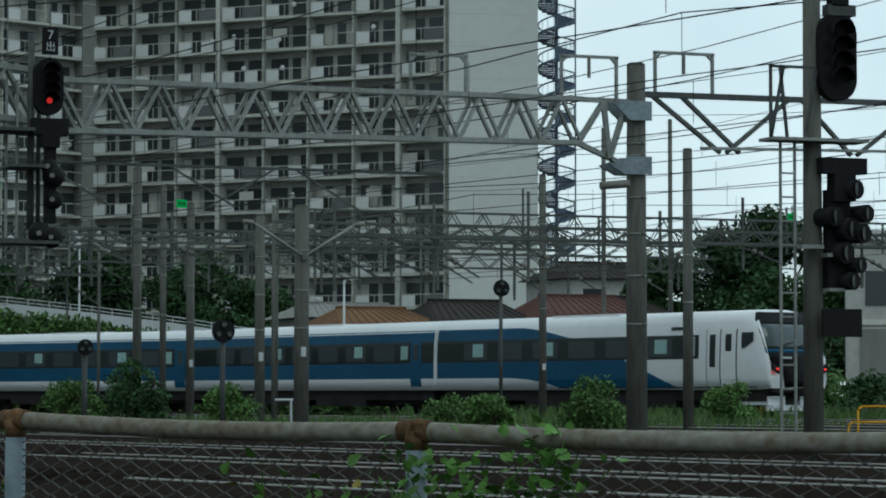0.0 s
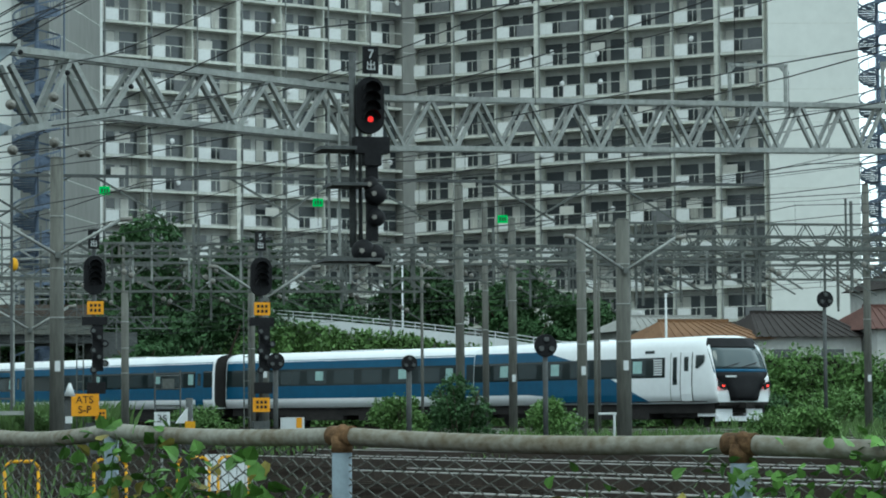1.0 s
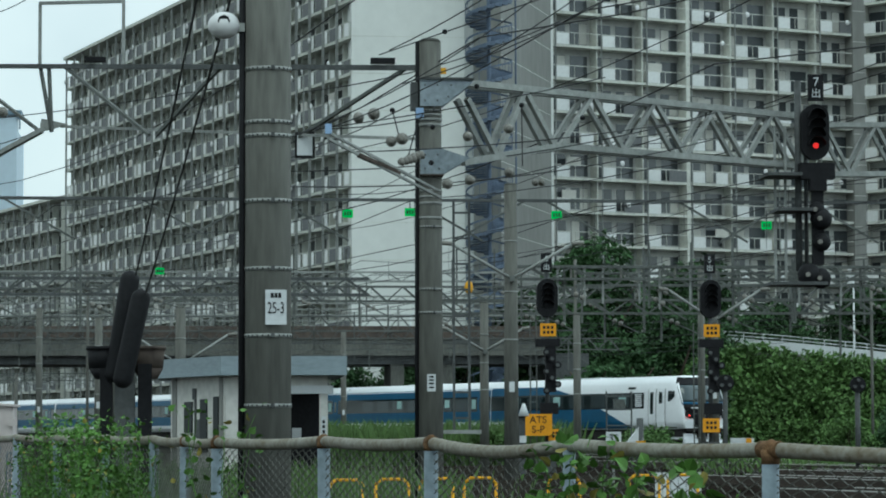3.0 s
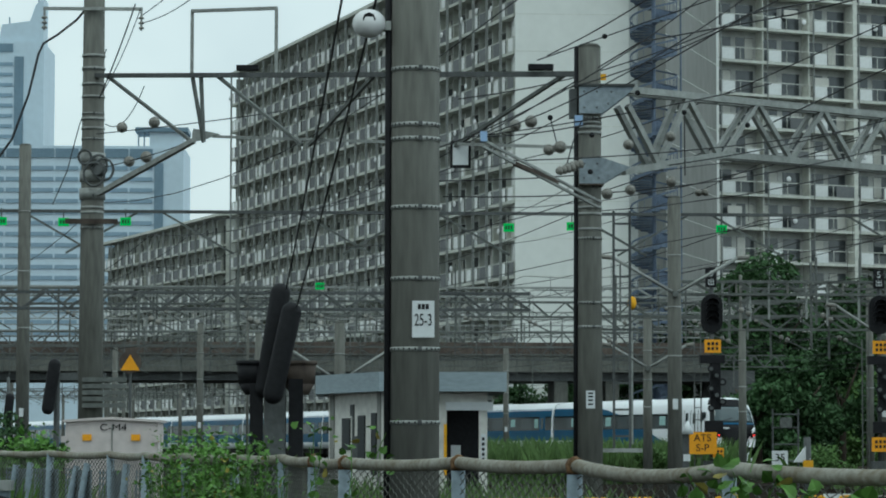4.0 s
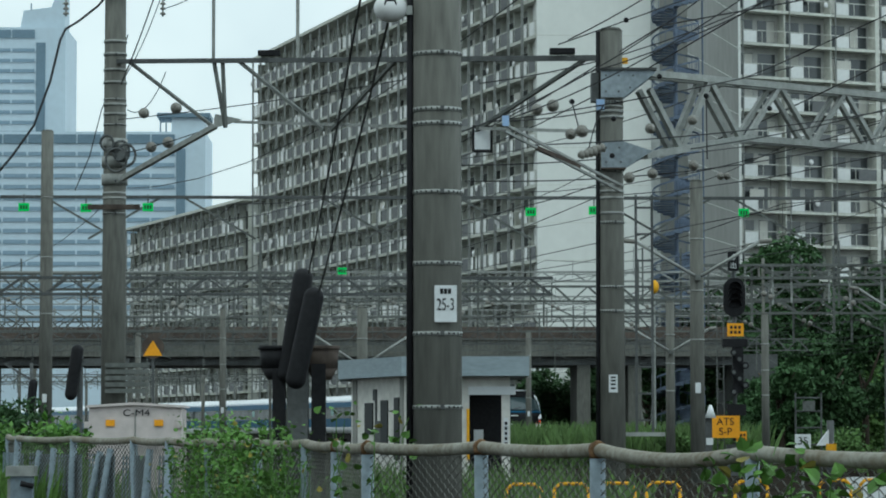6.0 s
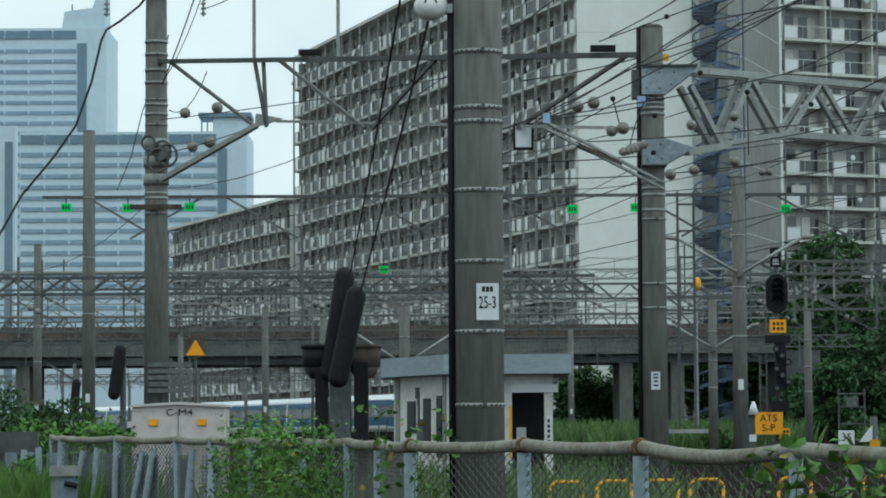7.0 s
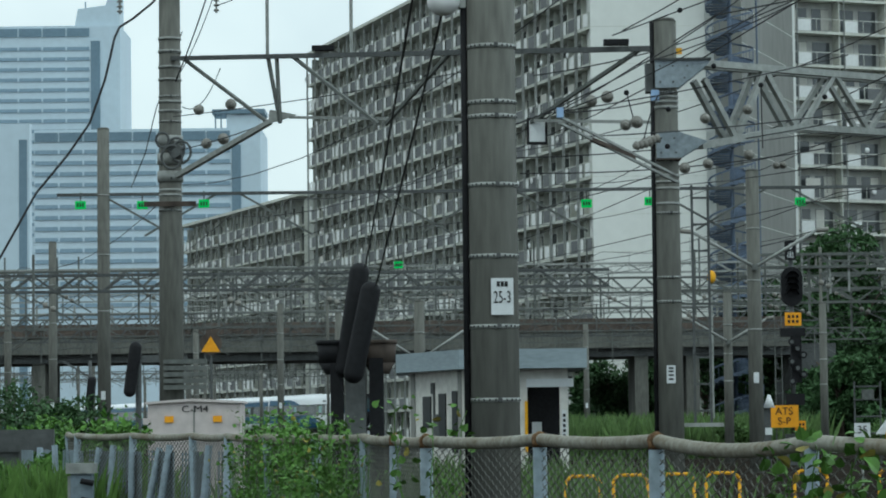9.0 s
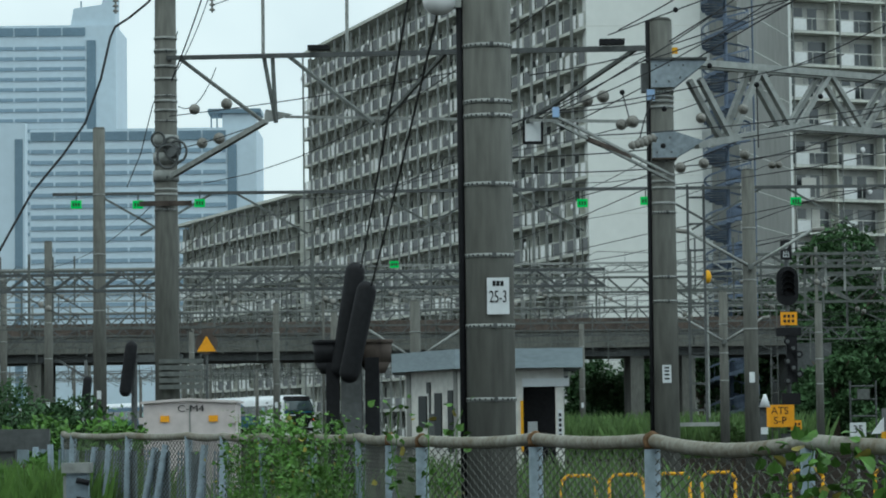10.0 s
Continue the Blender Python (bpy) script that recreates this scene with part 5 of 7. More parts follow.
def starting_signal(x, y, z, words, ats, label):
    t = thing("railway_signal", pose(x, y, 0), label, "railway signal", "starting signals")
    part("mast", tube(bmesh.new(), (0.0, 0.1, -0.4), (0.0, 0.1, z + 1.1), 0.06, seg=10), M_DARKSTEEL, t)
    number_board(t, -0.03, -0.05, z + 0.88, words, 0.27, 0.48)
    signal_head(t, 0, 0, z, 0.53, 0.96)
    s = part("caution_plate", boxes(((-0.19, -0.06, z - 0.96), (0.21, -0.03, z - 0.64))), M_ORANGE, t, "orange plate with dark writing")
    plate_writing(s, 0.01, -0.061, z - 0.8, 0.3, 0.24, 2, 3)
    for a, b in (((-0.3, -0.1, z - 1.22), (0.3, 0.12, z - 1.02)), ((-0.06, -0.08, z - 2.35), (0.2, 0.1, z - 1.22)), ((-0.2, -0.06, z - 2.9), (0.26, -0.02, z - 2.62))):
        part("lamp_box", boxes((a, b)), M_BLACK, t, "black route lamp housing")
    for k in range(7):
        dx, dz = (0.02, 0.16, 0.3)[k % 3] - 0.05, z - 1.36 - 0.16 * k
        lp = part("lamp", tube(bmesh.new(), (dx, 0.05, dz), (dx - 0.02, -0.2, dz), 0.08, 0.09, 12), M_BLACK, t, "hooded black lamp")
        part("lens", tube(bmesh.new(), (dx - 0.02, -0.21, dz), (dx - 0.02, -0.2, dz), 0.05, seg=10), M_DARKSTEEL, lp)
    for dx in (-0.42, -0.26):
        part("ladder_rail", bar(bmesh.new(), (dx, 0.15, -0.3), (dx, 0.15, z - 0.6), 0.028), M_STEELOLD, t)
    for k in range(11):
        part("ladder_rung", bar(bmesh.new(), (-0.42, 0.15, 0.0 + k * 0.3), (-0.26, 0.15, 0.0 + k * 0.3), 0.02), M_STEELOLD, t)
    if ats:
        b = part("ats_board", boxes(((-0.62, -0.2, z - 3.44), (0.08, -0.16, z - 2.9))), M_ORANGE, t, "yellow board lettered ATS S-P")
        lettering("text_line", "ATS", 0.25, M_INK, b, pose(-0.27, -0.207, z - 3.05))
        lettering("text_line", "S-P", 0.25, M_INK, b, pose(-0.27, -0.207, z - 3.29))
        b = part("caution_plate", boxes(((0.0, -0.12, z - 3.56), (0.26, -0.08, z - 3.28))), M_ORANGE, t)
        plate_writing(b, 0.16, -0.121, z - 3.42, 0.16, 0.2, 2, 2)
    else:
        b = part("caution_plate", boxes(((-0.24, -0.12, z - 3.35), (0.18, -0.08, z - 3.0))), M_ORANGE, t, "orange plate with dark writing")
        plate_writing(b, -0.03, -0.121, z - 3.17, 0.3, 0.24, 2, 3)
    part("base_box", boxes(((-0.2, 0.0, -0.4), (0.2, 0.3, 0.5))), M_DARKSTEEL, t)


starting_signal(8.446, 70, 4.1, "6", True, "black railway signal numbered six with yellow boards")
starting_signal(12.58, 70, 4.08, "5", False, "black railway signal numbered five with orange plates")

# the signal that hangs on the long gantry
t = thing("gantry_signal", pose(8.32, 39.0, 0), "black gantry signal numbered seven with a red light", "railway signal")
z7 = 4.99
x7 = 0.24
part("mast", tube(bmesh.new(), (x7 - 0.22, 0.15, 3.0), (x7 - 0.22, 0.15, z7 + 0.75), 0.05, seg=8), M_DARKSTEEL, t)
part("mast", tube(bmesh.new(), (x7 - 0.1, 0.2, 3.0), (x7 - 0.1, 0.2, z7 + 0.4), 0.03, seg=8), M_DARKSTEEL, t)
number_board(t, x7, -0.05, z7 + 0.63, "7", 0.22, 0.38)
signal_head(t, x7, 0, z7, 0.4, 0.8, 3)
part("lamp_box", boxes(((x7 - 0.24, -0.1, z7 - 0.68), (x7 + 0.26, 0.12, z7 - 0.45)), ((x7 - 0.1, -0.1, z7 - 0.85), (x7 + 0.14, 0.1, z7 - 0.68))), M_BLACK, t)
for a, b, r in ((0.06, -1.25, 0.16), (0.0, -1.12, 0.12), (0.07, -1.58, 0.13), (-0.12, -2.05, 0.17), (0.05, -2.1, 0.15)):
    part("lamp", ball(bmesh.new(), (x7 + a, -0.05, z7 + b), r, 12, 8), M_BLACK, t, "round black route lamp")
    part("lens", tube(bmesh.new(), (x7 + a - 0.05, -0.05 - r, z7 + b), (x7 + a - 0.05, -0.04 - r * 0.9, z7 + b), 0.035, seg=8), M_INSUL, t)
part("lamp_post", boxes(((x7 - 0.06, -0.05, z7 - 1.9), (x7 + 0.1, 0.05, z7 - 0.8))), M_BLACK, t)
for a, b, c in ((-0.75, -0.25, -0.65), (-0.6, -0.1, -1.15), (-0.7, 0.1, -2.2)):
    part("platform", boxes(((x7 + a, -0.3, z7 + c), (x7 + b, 0.4, z7 + c + 0.045))), M_DARKSTEEL, t)
bm = bmesh.new()
for dx in (-0.55, -0.4):
    bar(bm, (x7 + dx, 0.2, z7 - 2.1), (x7 + dx, 0.2, z7 + 0.1), 0.035)
part("ladder", bm, M_STEEL, t)

# the tall signal mast by the second gantry
t = thing("mast_signal", pose(16.84, 32, 0), "tall grey mast with an oval black signal and lamp boxes", "railway signal")
part("mast", tube(bmesh.new(), (0, 0.2, -0.5), (0, 0.2, 6.2), 0.13, 0.11, 14), M_POLE, t)
signal_head(t, 0.26, 0, 4.98, 0.52, 1.12)
part("bracket", boxes(((0.1, -0.05, 5.5), (0.5, 0.1, 5.64))), M_DARKSTEEL, t)
part("top_clamp", boxes(((0.16, -0.05, 5.62), (0.4, 0.1, 5.75))), M_BLACK, t)
part("platform", boxes(((-0.7, -0.1, 3.9), (0.65, 0.3, 3.94))), M_STEEL, t)
bm = bmesh.new()
for a, b in (((-0.68, 0, 3.92), (-0.68, 0, 4.85)), ((-0.45, 0, 3.92), (-0.55, 0, 4.85)), ((-0.7, 0, 4.83), (-0.05, 0, 4.83)), ((-0.2, 0, 3.92), (-0.05, 0, 4.8)), ((-0.68, 0, 3.92), (-0.5, 0, 4.83))):
    bar(bm, a, b, 0.035)
part("guard_rail", bm, M_DARKSTEEL, t)
part("arm_box", boxes(((0.0, -0.1, 3.5), (0.62, 0.1, 3.7)), ((0.15, -0.12, 3.15), (0.45, 0.1, 3.5))), M_BLACK, t)
for dx, dz, r in ((0.35, 3.3, 0.12), (0.5, 3.0, 0.11), (0.28, 2.8, 0.14), (0.45, 2.75, 0.12), (0.2, 2.5, 0.13), (0.4, 2.35, 0.1), (0.3, 2.15, 0.11), (0.05, 2.95, 0.12)):
    lp = part("lamp", tube(bmesh.new(), (dx, 0.1, dz), (dx + 0.08, -0.18, dz), r, r * 1.05, 12), M_BLACK, t, "hooded black lamp")
    part("lens", tube(bmesh.new(), (dx + 0.075, -0.185, dz), (dx + 0.08, -0.19, dz), r * 0.7, seg=12), M_DARKSTEEL, lp)
part("lamp_bracket", boxes(((0.1, -0.02, 2.05), (0.42, 0.12, 3.3))), M_BLACK, t)
part("dark_board", boxes(((-0.02, -0.12, 1.45), (0.52, -0.06, 1.8))), M_BLACK, t)
part("step", boxes(((0.05, -0.1, 2.45), (0.3, 0.1, 2.5)), ((0.08, -0.1, 2.02), (0.3, 0.1, 2.06)), ((-0.3, -0.1, 2.55), (0.0, 0.1, 2.6))), M_STEEL, t)
bm = bmesh.new()
for dx in (-0.5, -0.3):
    bar(bm, (dx, 0.1, 0.0), (dx, 0.1, 3.9), 0.03)
for k in range(12):
    bar(bm, (-0.5, 0.1, 0.2 + k * 0.3), (-0.3, 0.1, 0.2 + k * 0.3), 0.022)
part("ladder", bm, M_STEEL, t)


# dwarf signals with round boards
def round_signal(x, y, z, r, label):
    t = thing("dwarf_signal", pose(x, y, 0), label, "railway signal", "dwarf signals")
    part("mast", tube(bmesh.new(), (0, 0.06, -0.3), (0, 0.06, z), 0.06, seg=8), M_DARKSTEEL, t)
    part("board", tube(bmesh.new(), (0, -0.03, z), (0, 0.05, z), r, seg=20), M_BLACK, t)
    for a in (90, 210, 330):
        part("lens", tube(bmesh.new(), (0.55 * r * math.cos(radians(a)), -0.1, z + 0.55 * r * math.sin(radians(a))), (0.55 * r * math.cos(radians(a)), -0.03, z + 0.55 * r * math.sin(radians(a))), 0.22 * r, seg=10), M_DARKSTEEL, t)
    return t


round_signal(17.05, 60, 2.12, 0.25, "round black dwarf signal on a slim mast")
round_signal(31.38, 80, 3.95, 0.25, "round black dwarf signal on a slim mast")
round_signal(14.0, 60, 1.75, 0.17, "small black dwarf signal on a slim mast")
round_signal(12.2, 66, 1.9, 0.2, "small black dwarf signal on a slim mast")


# two slanting arms of a covered signal, and the dark bracket under them
def capsule(parent, a, b, r, name="arm"):
    a, b = Vector(a), Vector(b)
    bm = bmesh.new()
    d = (b - a).normalized()
    steps = 6
    ring = [(a - d * r * math.cos(math.pi / 2 * i / steps), r * math.sin(math.pi / 2 * i / steps)) for i in range(1, steps + 1)]
    ring += [(b + d * r * math.sin(math.pi / 2 * i / steps), r * math.cos(math.pi / 2 * i / steps)) for i in range(steps)]
    for (p, rp), (q, rq) in zip(ring, ring[1:]):
        tube(bm, p, q, rp, rq, 14, caps=False)
    bmesh.ops.remove_doubles(bm, verts=bm.verts[:], dist=0.0005)
    return part(name, bm, M_BLACK, parent)


t = thing("covered_signal", Matrix.Identity(4), "pair of slanting black covered signal arms on a dark bracket", "covered signal")
capsule(t, (-1.29, 36.2, 1.5), (-1.1, 36.2, 2.7), 0.128)
capsule(t, (-1.17, 35.8, 1.42), (-0.95, 35.8, 2.44), 0.128)
for x, r, m, lab in ((-1.42, 0.235, M_BLACK, "black steel drum"), (-0.86, 0.215, M_RUST, "rust-brown steel drum")):
    d = part("drum", tube(bmesh.new(), (x, 36.4, 1.56), (x, 36.4, 1.82), r * 0.9, r, 16), m, t, lab)
    part("drum_foot", tube(bmesh.new(), (x, 36.4, 1.42), (x, 36.4, 1.56), r * 0.55, r * 0.9, 16), m, d)
    part("drum_rim", tube(bmesh.new(), (x, 36.4, 1.8), (x, 36.4, 1.85), r * 1.06, seg=16), m, d)
for x, w in ((-1.4, 0.16), (-1.16, 0.26), (-0.9, 0.18)):
    part("leg", boxes(((x - w / 2, 36.2, -0.5), (x + w / 2, 36.55, 1.62))), M_BLACK if w < 0.2 else M_DARKSTEEL, t)
t = thing("covered_signal", Matrix.Identity(4), "small slanting black covered signal arm on a post", "covered signal")
capsule(t, (-6.1, 55, 1.52), (-5.98, 55, 2.35), 0.12)
part("post", tube(bmesh.new(), (-5.95, 55.2, -0.5), (-5.95, 55.2, 2.3), 0.06), M_DARKSTEEL, t)
part("arm_bracket", boxes(((-5.95, 55.0, 2.06), (-5.0, 55.1, 2.2))), M_DARKSTEEL, t)
t = thing("covered_signal", Matrix.Identity(4), "small slanting black covered signal arm on a post", "covered signal")
capsule(t, (-8.75, 70, 1.35), (-8.68, 70, 2.0), 0.11)
part("post", tube(bmesh.new(), (-8.75, 70.2, -0.4), (-8.75, 70.2, 2.5), 0.04), M_DARKSTEEL, t)
bm = bmesh.new()
bar(bm, (-8.75, 70, 2.1), (-9.4, 70, 2.5), 0.05)
part("arm_bracket", bm, M_DARKSTEEL, t)

t = thing("warning_triangle", pose(-4.95, 60, 2.52), "orange warning triangle on a round dark board", "sign")
part("board", tube(bmesh.new(), (0, -0.0, 0.04), (0, 0.03, 0.04), 0.235, seg=24), M_RUST, t)
part("triangle", prism(bmesh.new(), [(-0.2, -0.13), (0.2, -0.13), (0.0, 0.2)], -0.02, 0.0), M_ORANGE, t)
part("post", tube(bmesh.new(), (0, 0.06, -2.9), (0, 0.06, 0), 0.03, seg=6), M_DARKSTEEL, t)
t = thing("yellow_lamp", pose(8.34, 90, 5.4), "small yellow lamp on a thin pole", "lamp")
part("lamp", ball(bmesh.new(), (0, 0, 0), 0.14, 10, 8, 1.5), M_YELLOW, t)
part("post", tube(bmesh.new(), (0, 0.05, -5.4), (0, 0.05, 0), 0.03, seg=6), M_STEEL, t)
t = thing("speed_board", pose(6.49, 45, 0.1), "small white board with the number thirty-five", "sign")
b = part("board", boxes(((-0.125, -0.01, 0.41), (0.125, 0.01, 0.63))), M_PLATE, t)
lettering("number_text", "35", 0.17, M_INK, b, pose(0, -0.016, 0.52))
part("post", tube(bmesh.new(), (0, 0.03, -0.5), (0, 0.03, 0.5), 0.02, seg=6), M_STEEL, t)
t = thing("trackside_marker", pose(7.0, 45.5, 0.0), "stubby grey marker post with a striped foot", "marker post")
part("post", tube(bmesh.new(), (0, 0, -0.3), (0, 0, 0.95), 0.07, 0.06, 10), M_DARKSTEEL, t)
part("hood", prism(bmesh.new(), [(-0.22, 0.55), (0.0, 0.85), (0.05, 0.55)], -0.05, 0.05), M_PLATE, t)
part("striped_foot", boxes(((-0.08, -0.09, 0.42), (0.08, -0.07, 0.58))), M_YELLOW, t)
t = thing("wire_cage", pose(10.1, 69, 0), "tall narrow frame of dark rods beside the rails", "frame")
for x in (-0.32, 0.3):
    part("upright", tube(bmesh.new(), (x, 0, -0.4), (x, 0, 1.75), 0.022, seg=6), M_DARKSTEEL, t)
for z in (0.5, 0.9, 1.3, 1.62):
    part("cross_rod", tube(bmesh.new(), (-0.32, 0, z), (0.3, 0, z), 0.02, seg=6), M_DARKSTEEL, t)
part("top_box", boxes(((-0.14, -0.08, 1.3), (0.14, 0.08, 1.55))), M_STEELOLD, t)
t = thing("point_lever", pose(7.3, 66, 0), "short post with a white hood and tag beside a signal", "marker post")
part("post", boxes(((-0.1, -0.06, -0.4), (0.12, 0.06, 1.15))), M_DARKSTEEL, t)
part("hood", tube(bmesh.new(), (0.08, -0.08, 1.12), (0.08, -0.08, 1.42), 0.14, 0.03, 10), M_PLATE, t)
part("tag", boxes(((-0.02, -0.08, 0.5), (0.14, -0.065, 0.66))), M_PLATE, t)
t = thing("white_board", pose(14.3, 75, 0.0), "white board with an orange edge by the track", "sign")
part("board", boxes(((-0.32, -0.02, 0.2), (0.32, 0.02, 0.58))), M_PLATE, t)
part("edge", boxes(((0.1, -0.03, 0.3), (0.25, -0.021, 0.57))), M_ORANGE, t)
part("post", boxes(((-0.03, 0.02, -0.4), (0.03, 0.06, 0.4))), M_STEEL, t)


# ---- the hut ----
hut = thing("trackside_hut", pose(0, 62, 0), "small pale trackside hut with a blue-grey flat roof", "hut")
HX0, HXC, HX1 = -0.87, 0.36, 2.6
part("wall", prism(bmesh.new(), [(HXC, -0.6), (1.72, -0.6), (1.72, 2.05), (HXC, 2.05)], 0, 2.5), M_HUT, hut)
part("wall", boxes(((2.42, 0, -0.6), (2.6, 0.2, 2.05)), ((1.72, 0, 1.7), (2.42, 0.2, 2.05))), M_HUT, hut)
# a black sheet stands in for the shade inside the doorway
part("wall", boxes(((1.72, 0.9, -0.6), (2.6, 1.0, 2.05))), M_BLACK, hut, "black sheet standing in for shade inside the doorway")
part("lintel", boxes(((1.7, -0.05, 1.6), (2.72, 0.0, 1.78))), M_PLATE, hut, "white lintel")
bm = bmesh.new()
v = [bm.verts.new(p) for p in ((HX0, 3.2, -0.6), (HXC, 0, -0.6), (HXC, 0, 2.05), (HX0, 3.2, 2.05), (HX0, 5, -0.6), (HXC, 2.5, -0.6), (HXC, 2.5, 2.05), (HX0, 5, 2.05))]
for f in ((0, 1, 2, 3), (4, 7, 6, 5), (0, 3, 7, 4), (1, 5, 6, 2), (3, 2, 6, 7)):
    bm.faces.new([v[i] for i in f])
part("wall", bm, M_HUT, hut)
bm = bmesh.new()
out = [(HX0 - 0.3, 3.0), (0.25, -0.45), (3.0, -0.45), (3.0, 4), (HX0 - 0.3, 6)]
a = [bm.verts.new((x, y, 2.0)) for x, y in out]
b = [bm.verts.new((x, y, 2.42)) for x, y in out]
bm.faces.new(a)
bm.faces.new(b[::-1])
for i in range(5):
    bm.faces.new((a[i], a[(i + 1) % 5], b[(i + 1) % 5], b[i]))
part("roof", bm, M_HUTROOF, hut, "blue-grey metal roof fascia")


def on_slant(f, z0, z1, w, name, material, label=""):
    """A window or pipe on the slanting side of the hut, f of the way along."""
    a, b = Vector((HX0, 3.2, 0)), Vector((HXC, 0, 0))
    p, d = a.lerp(b, f), (b - a).normalized()
    n = Vector((-d.y, d.x, 0)) * -1
    bm = bmesh.new()
    q = [p - d * w / 2, p + d * w / 2]
    vs = [bm.verts.new(Vector((c.x, c.y, z)) + n * o) for o in (0.03, -0.01) for c, z in ((q[0], z0), (q[1], z0), (q[1], z1), (q[0], z1))]
    for f4 in ((3, 2, 1, 0), (4, 5, 6, 7), (0, 1, 5, 4), (1, 2, 6, 5), (2, 3, 7, 6), (3, 0, 4, 7)):
        bm.faces.new([vs[i] for i in f4])
    return part(name, bm, material, hut, label)


on_slant(0.45, 1.5, 1.75, 0.22, "junction_box", M_DARKSTEEL)
on_slant(0.52, 0.5, 1.05, 0.3, "meter_box", M_DARKSTEEL)
on_slant(0.34, 0.75, 1.45, 0.5, "window", M_DARKGLASS)
on_slant(0.62, 0.3, 1.5, 0.42, "window", M_DARKGLASS)
on_slant(0.84, 0.2, 1.55, 0.3, "window", M_DARKGLASS)
on_slant(0.47, 0.4, 1.7, 0.09, "cable", M_DARKSTEEL)
on_slant(0.08, -0.6, 1.98, 0.25, "downpipe", M_APTSHADE)
on_slant(0.93, -0.6, 1.98, 0.18, "downpipe", M_APTSHADE)
part("yellow_strip", boxes(((1.66, -0.03, 0.2), (1.72, -0.005, 1.3))), M_YELLOW, hut)
part("notice", boxes(((1.84, 0.86, 0.4), (2.05, 0.89, 0.85))), M_PLATE, hut, "white notice sheet")
nb = part("name_strip", boxes(((2.46, -0.03, 0.3), (2.56, -0.005, 1.1))), M_PLATE, hut)
for k in range(6):
    part("stroke", boxes(((2.48, -0.036, 0.4 + k * 0.11), (2.54, -0.031, 0.47 + k * 0.11))), M_INK, nb)

# ---- the relay box ----
cab = thing("relay_cabinet", pose(-3.4, 32, 0), "pinkish grey relay cabinet with orange plates", "cabinet")
bm = bmesh.new()
prism(bm, [(0.05, -0.7), (1.08, -0.7), (1.08, 1.02), (0.55, 1.05), (0.05, 1.02)], 0, 0.8)
part("body", bm, M_CAB, cab)
part("lid", prism(bmesh.new(), [(0.02, 1.024), (0.55, 1.054), (1.11, 1.024), (1.11, 1.05), (0.55, 1.085), (0.02, 1.05)], -0.04, 0.84), M_CAB, cab)
for x in (0.24, 0.78):
    part("orange_plate", boxes(((x, -0.02, 0.82), (x + 0.1, -0.004, 0.89))), M_ORANGE, cab)
lettering("text_line", "C-M4", 0.105, M_INK, cab, pose(0.58, -0.012, 0.965) @ Matrix.Diagonal((1.25, 1, 1, 1)))
part("hinge", boxes(((1.03, -0.03, 0.8), (1.13, 0.0, 0.88)), ((0.0, -0.03, 0.8), (0.07, 0.0, 0.87))), M_CAB, cab)
part("seam", boxes(((0.56, -0.01, -0.6), (0.575, 0.0, 1.0))), M_APTSHADE, cab)


# ---- yellow hand rails by the near track ----
def hoop(x, y, w, h, label, z0=-0.35):
    t = thing("yellow_hoop", pose(x, y, z0), label, "handrail", "yellow hoops")
    bm = bmesh.new()
    pts = [(-w / 2, 0), (-w / 2, h - 0.06), (-w / 2 + 0.06, h), (w / 2 - 0.06, h), (w / 2, h - 0.06), (w / 2, 0)]
    for (a, b), (c, d) in zip(pts, pts[1:]):
        tube(bm, (a, 0, b), (c, 0, d), 0.018, seg=8)
    part("hoop", bm, M_YELLOW, t)


for k in (0, 1, 2, 3, 5, 7, 8):
    hoop(1.4 + k * 0.52, 30 + k * 0.35, 0.36, 0.82, "orange-yellow tubular guard hoop", -0.62)
hoop(22.3, 40, 1.2, 0.75, "long orange-yellow guard hoop", -0.2)
hoop(22.4, 40.5, 1.2, 0.5, "long orange-yellow guard hoop", -0.2)
t = thing("fluted_sheet", pose(5.86, 35, 0), "white fluted sheet standing by the track", "sheet")
for k in range(6):
    part("slat", boxes(((-0.28 + k * 0.1, 0, -0.45), (-0.19 + k * 0.1, 0.03, 0.2))), M_PLATE, t)
t = thing("white_stand", pose(20.0, 66, 0), "white tubular stand beside the track", "stand")
for a, b in (((-0.5, 0, -0.3), (-0.5, 0, 0.65)), ((0, 0, -0.3), (0, 0, 0.65)), ((0.45, 0, -0.3), (0.45, 0, 0.62)), ((0, 0, 0.62), (0.5, 0, 0.62))):
    part("tube", tube(bmesh.new(), a, b, 0.03, seg=6), M_PLATE, t)


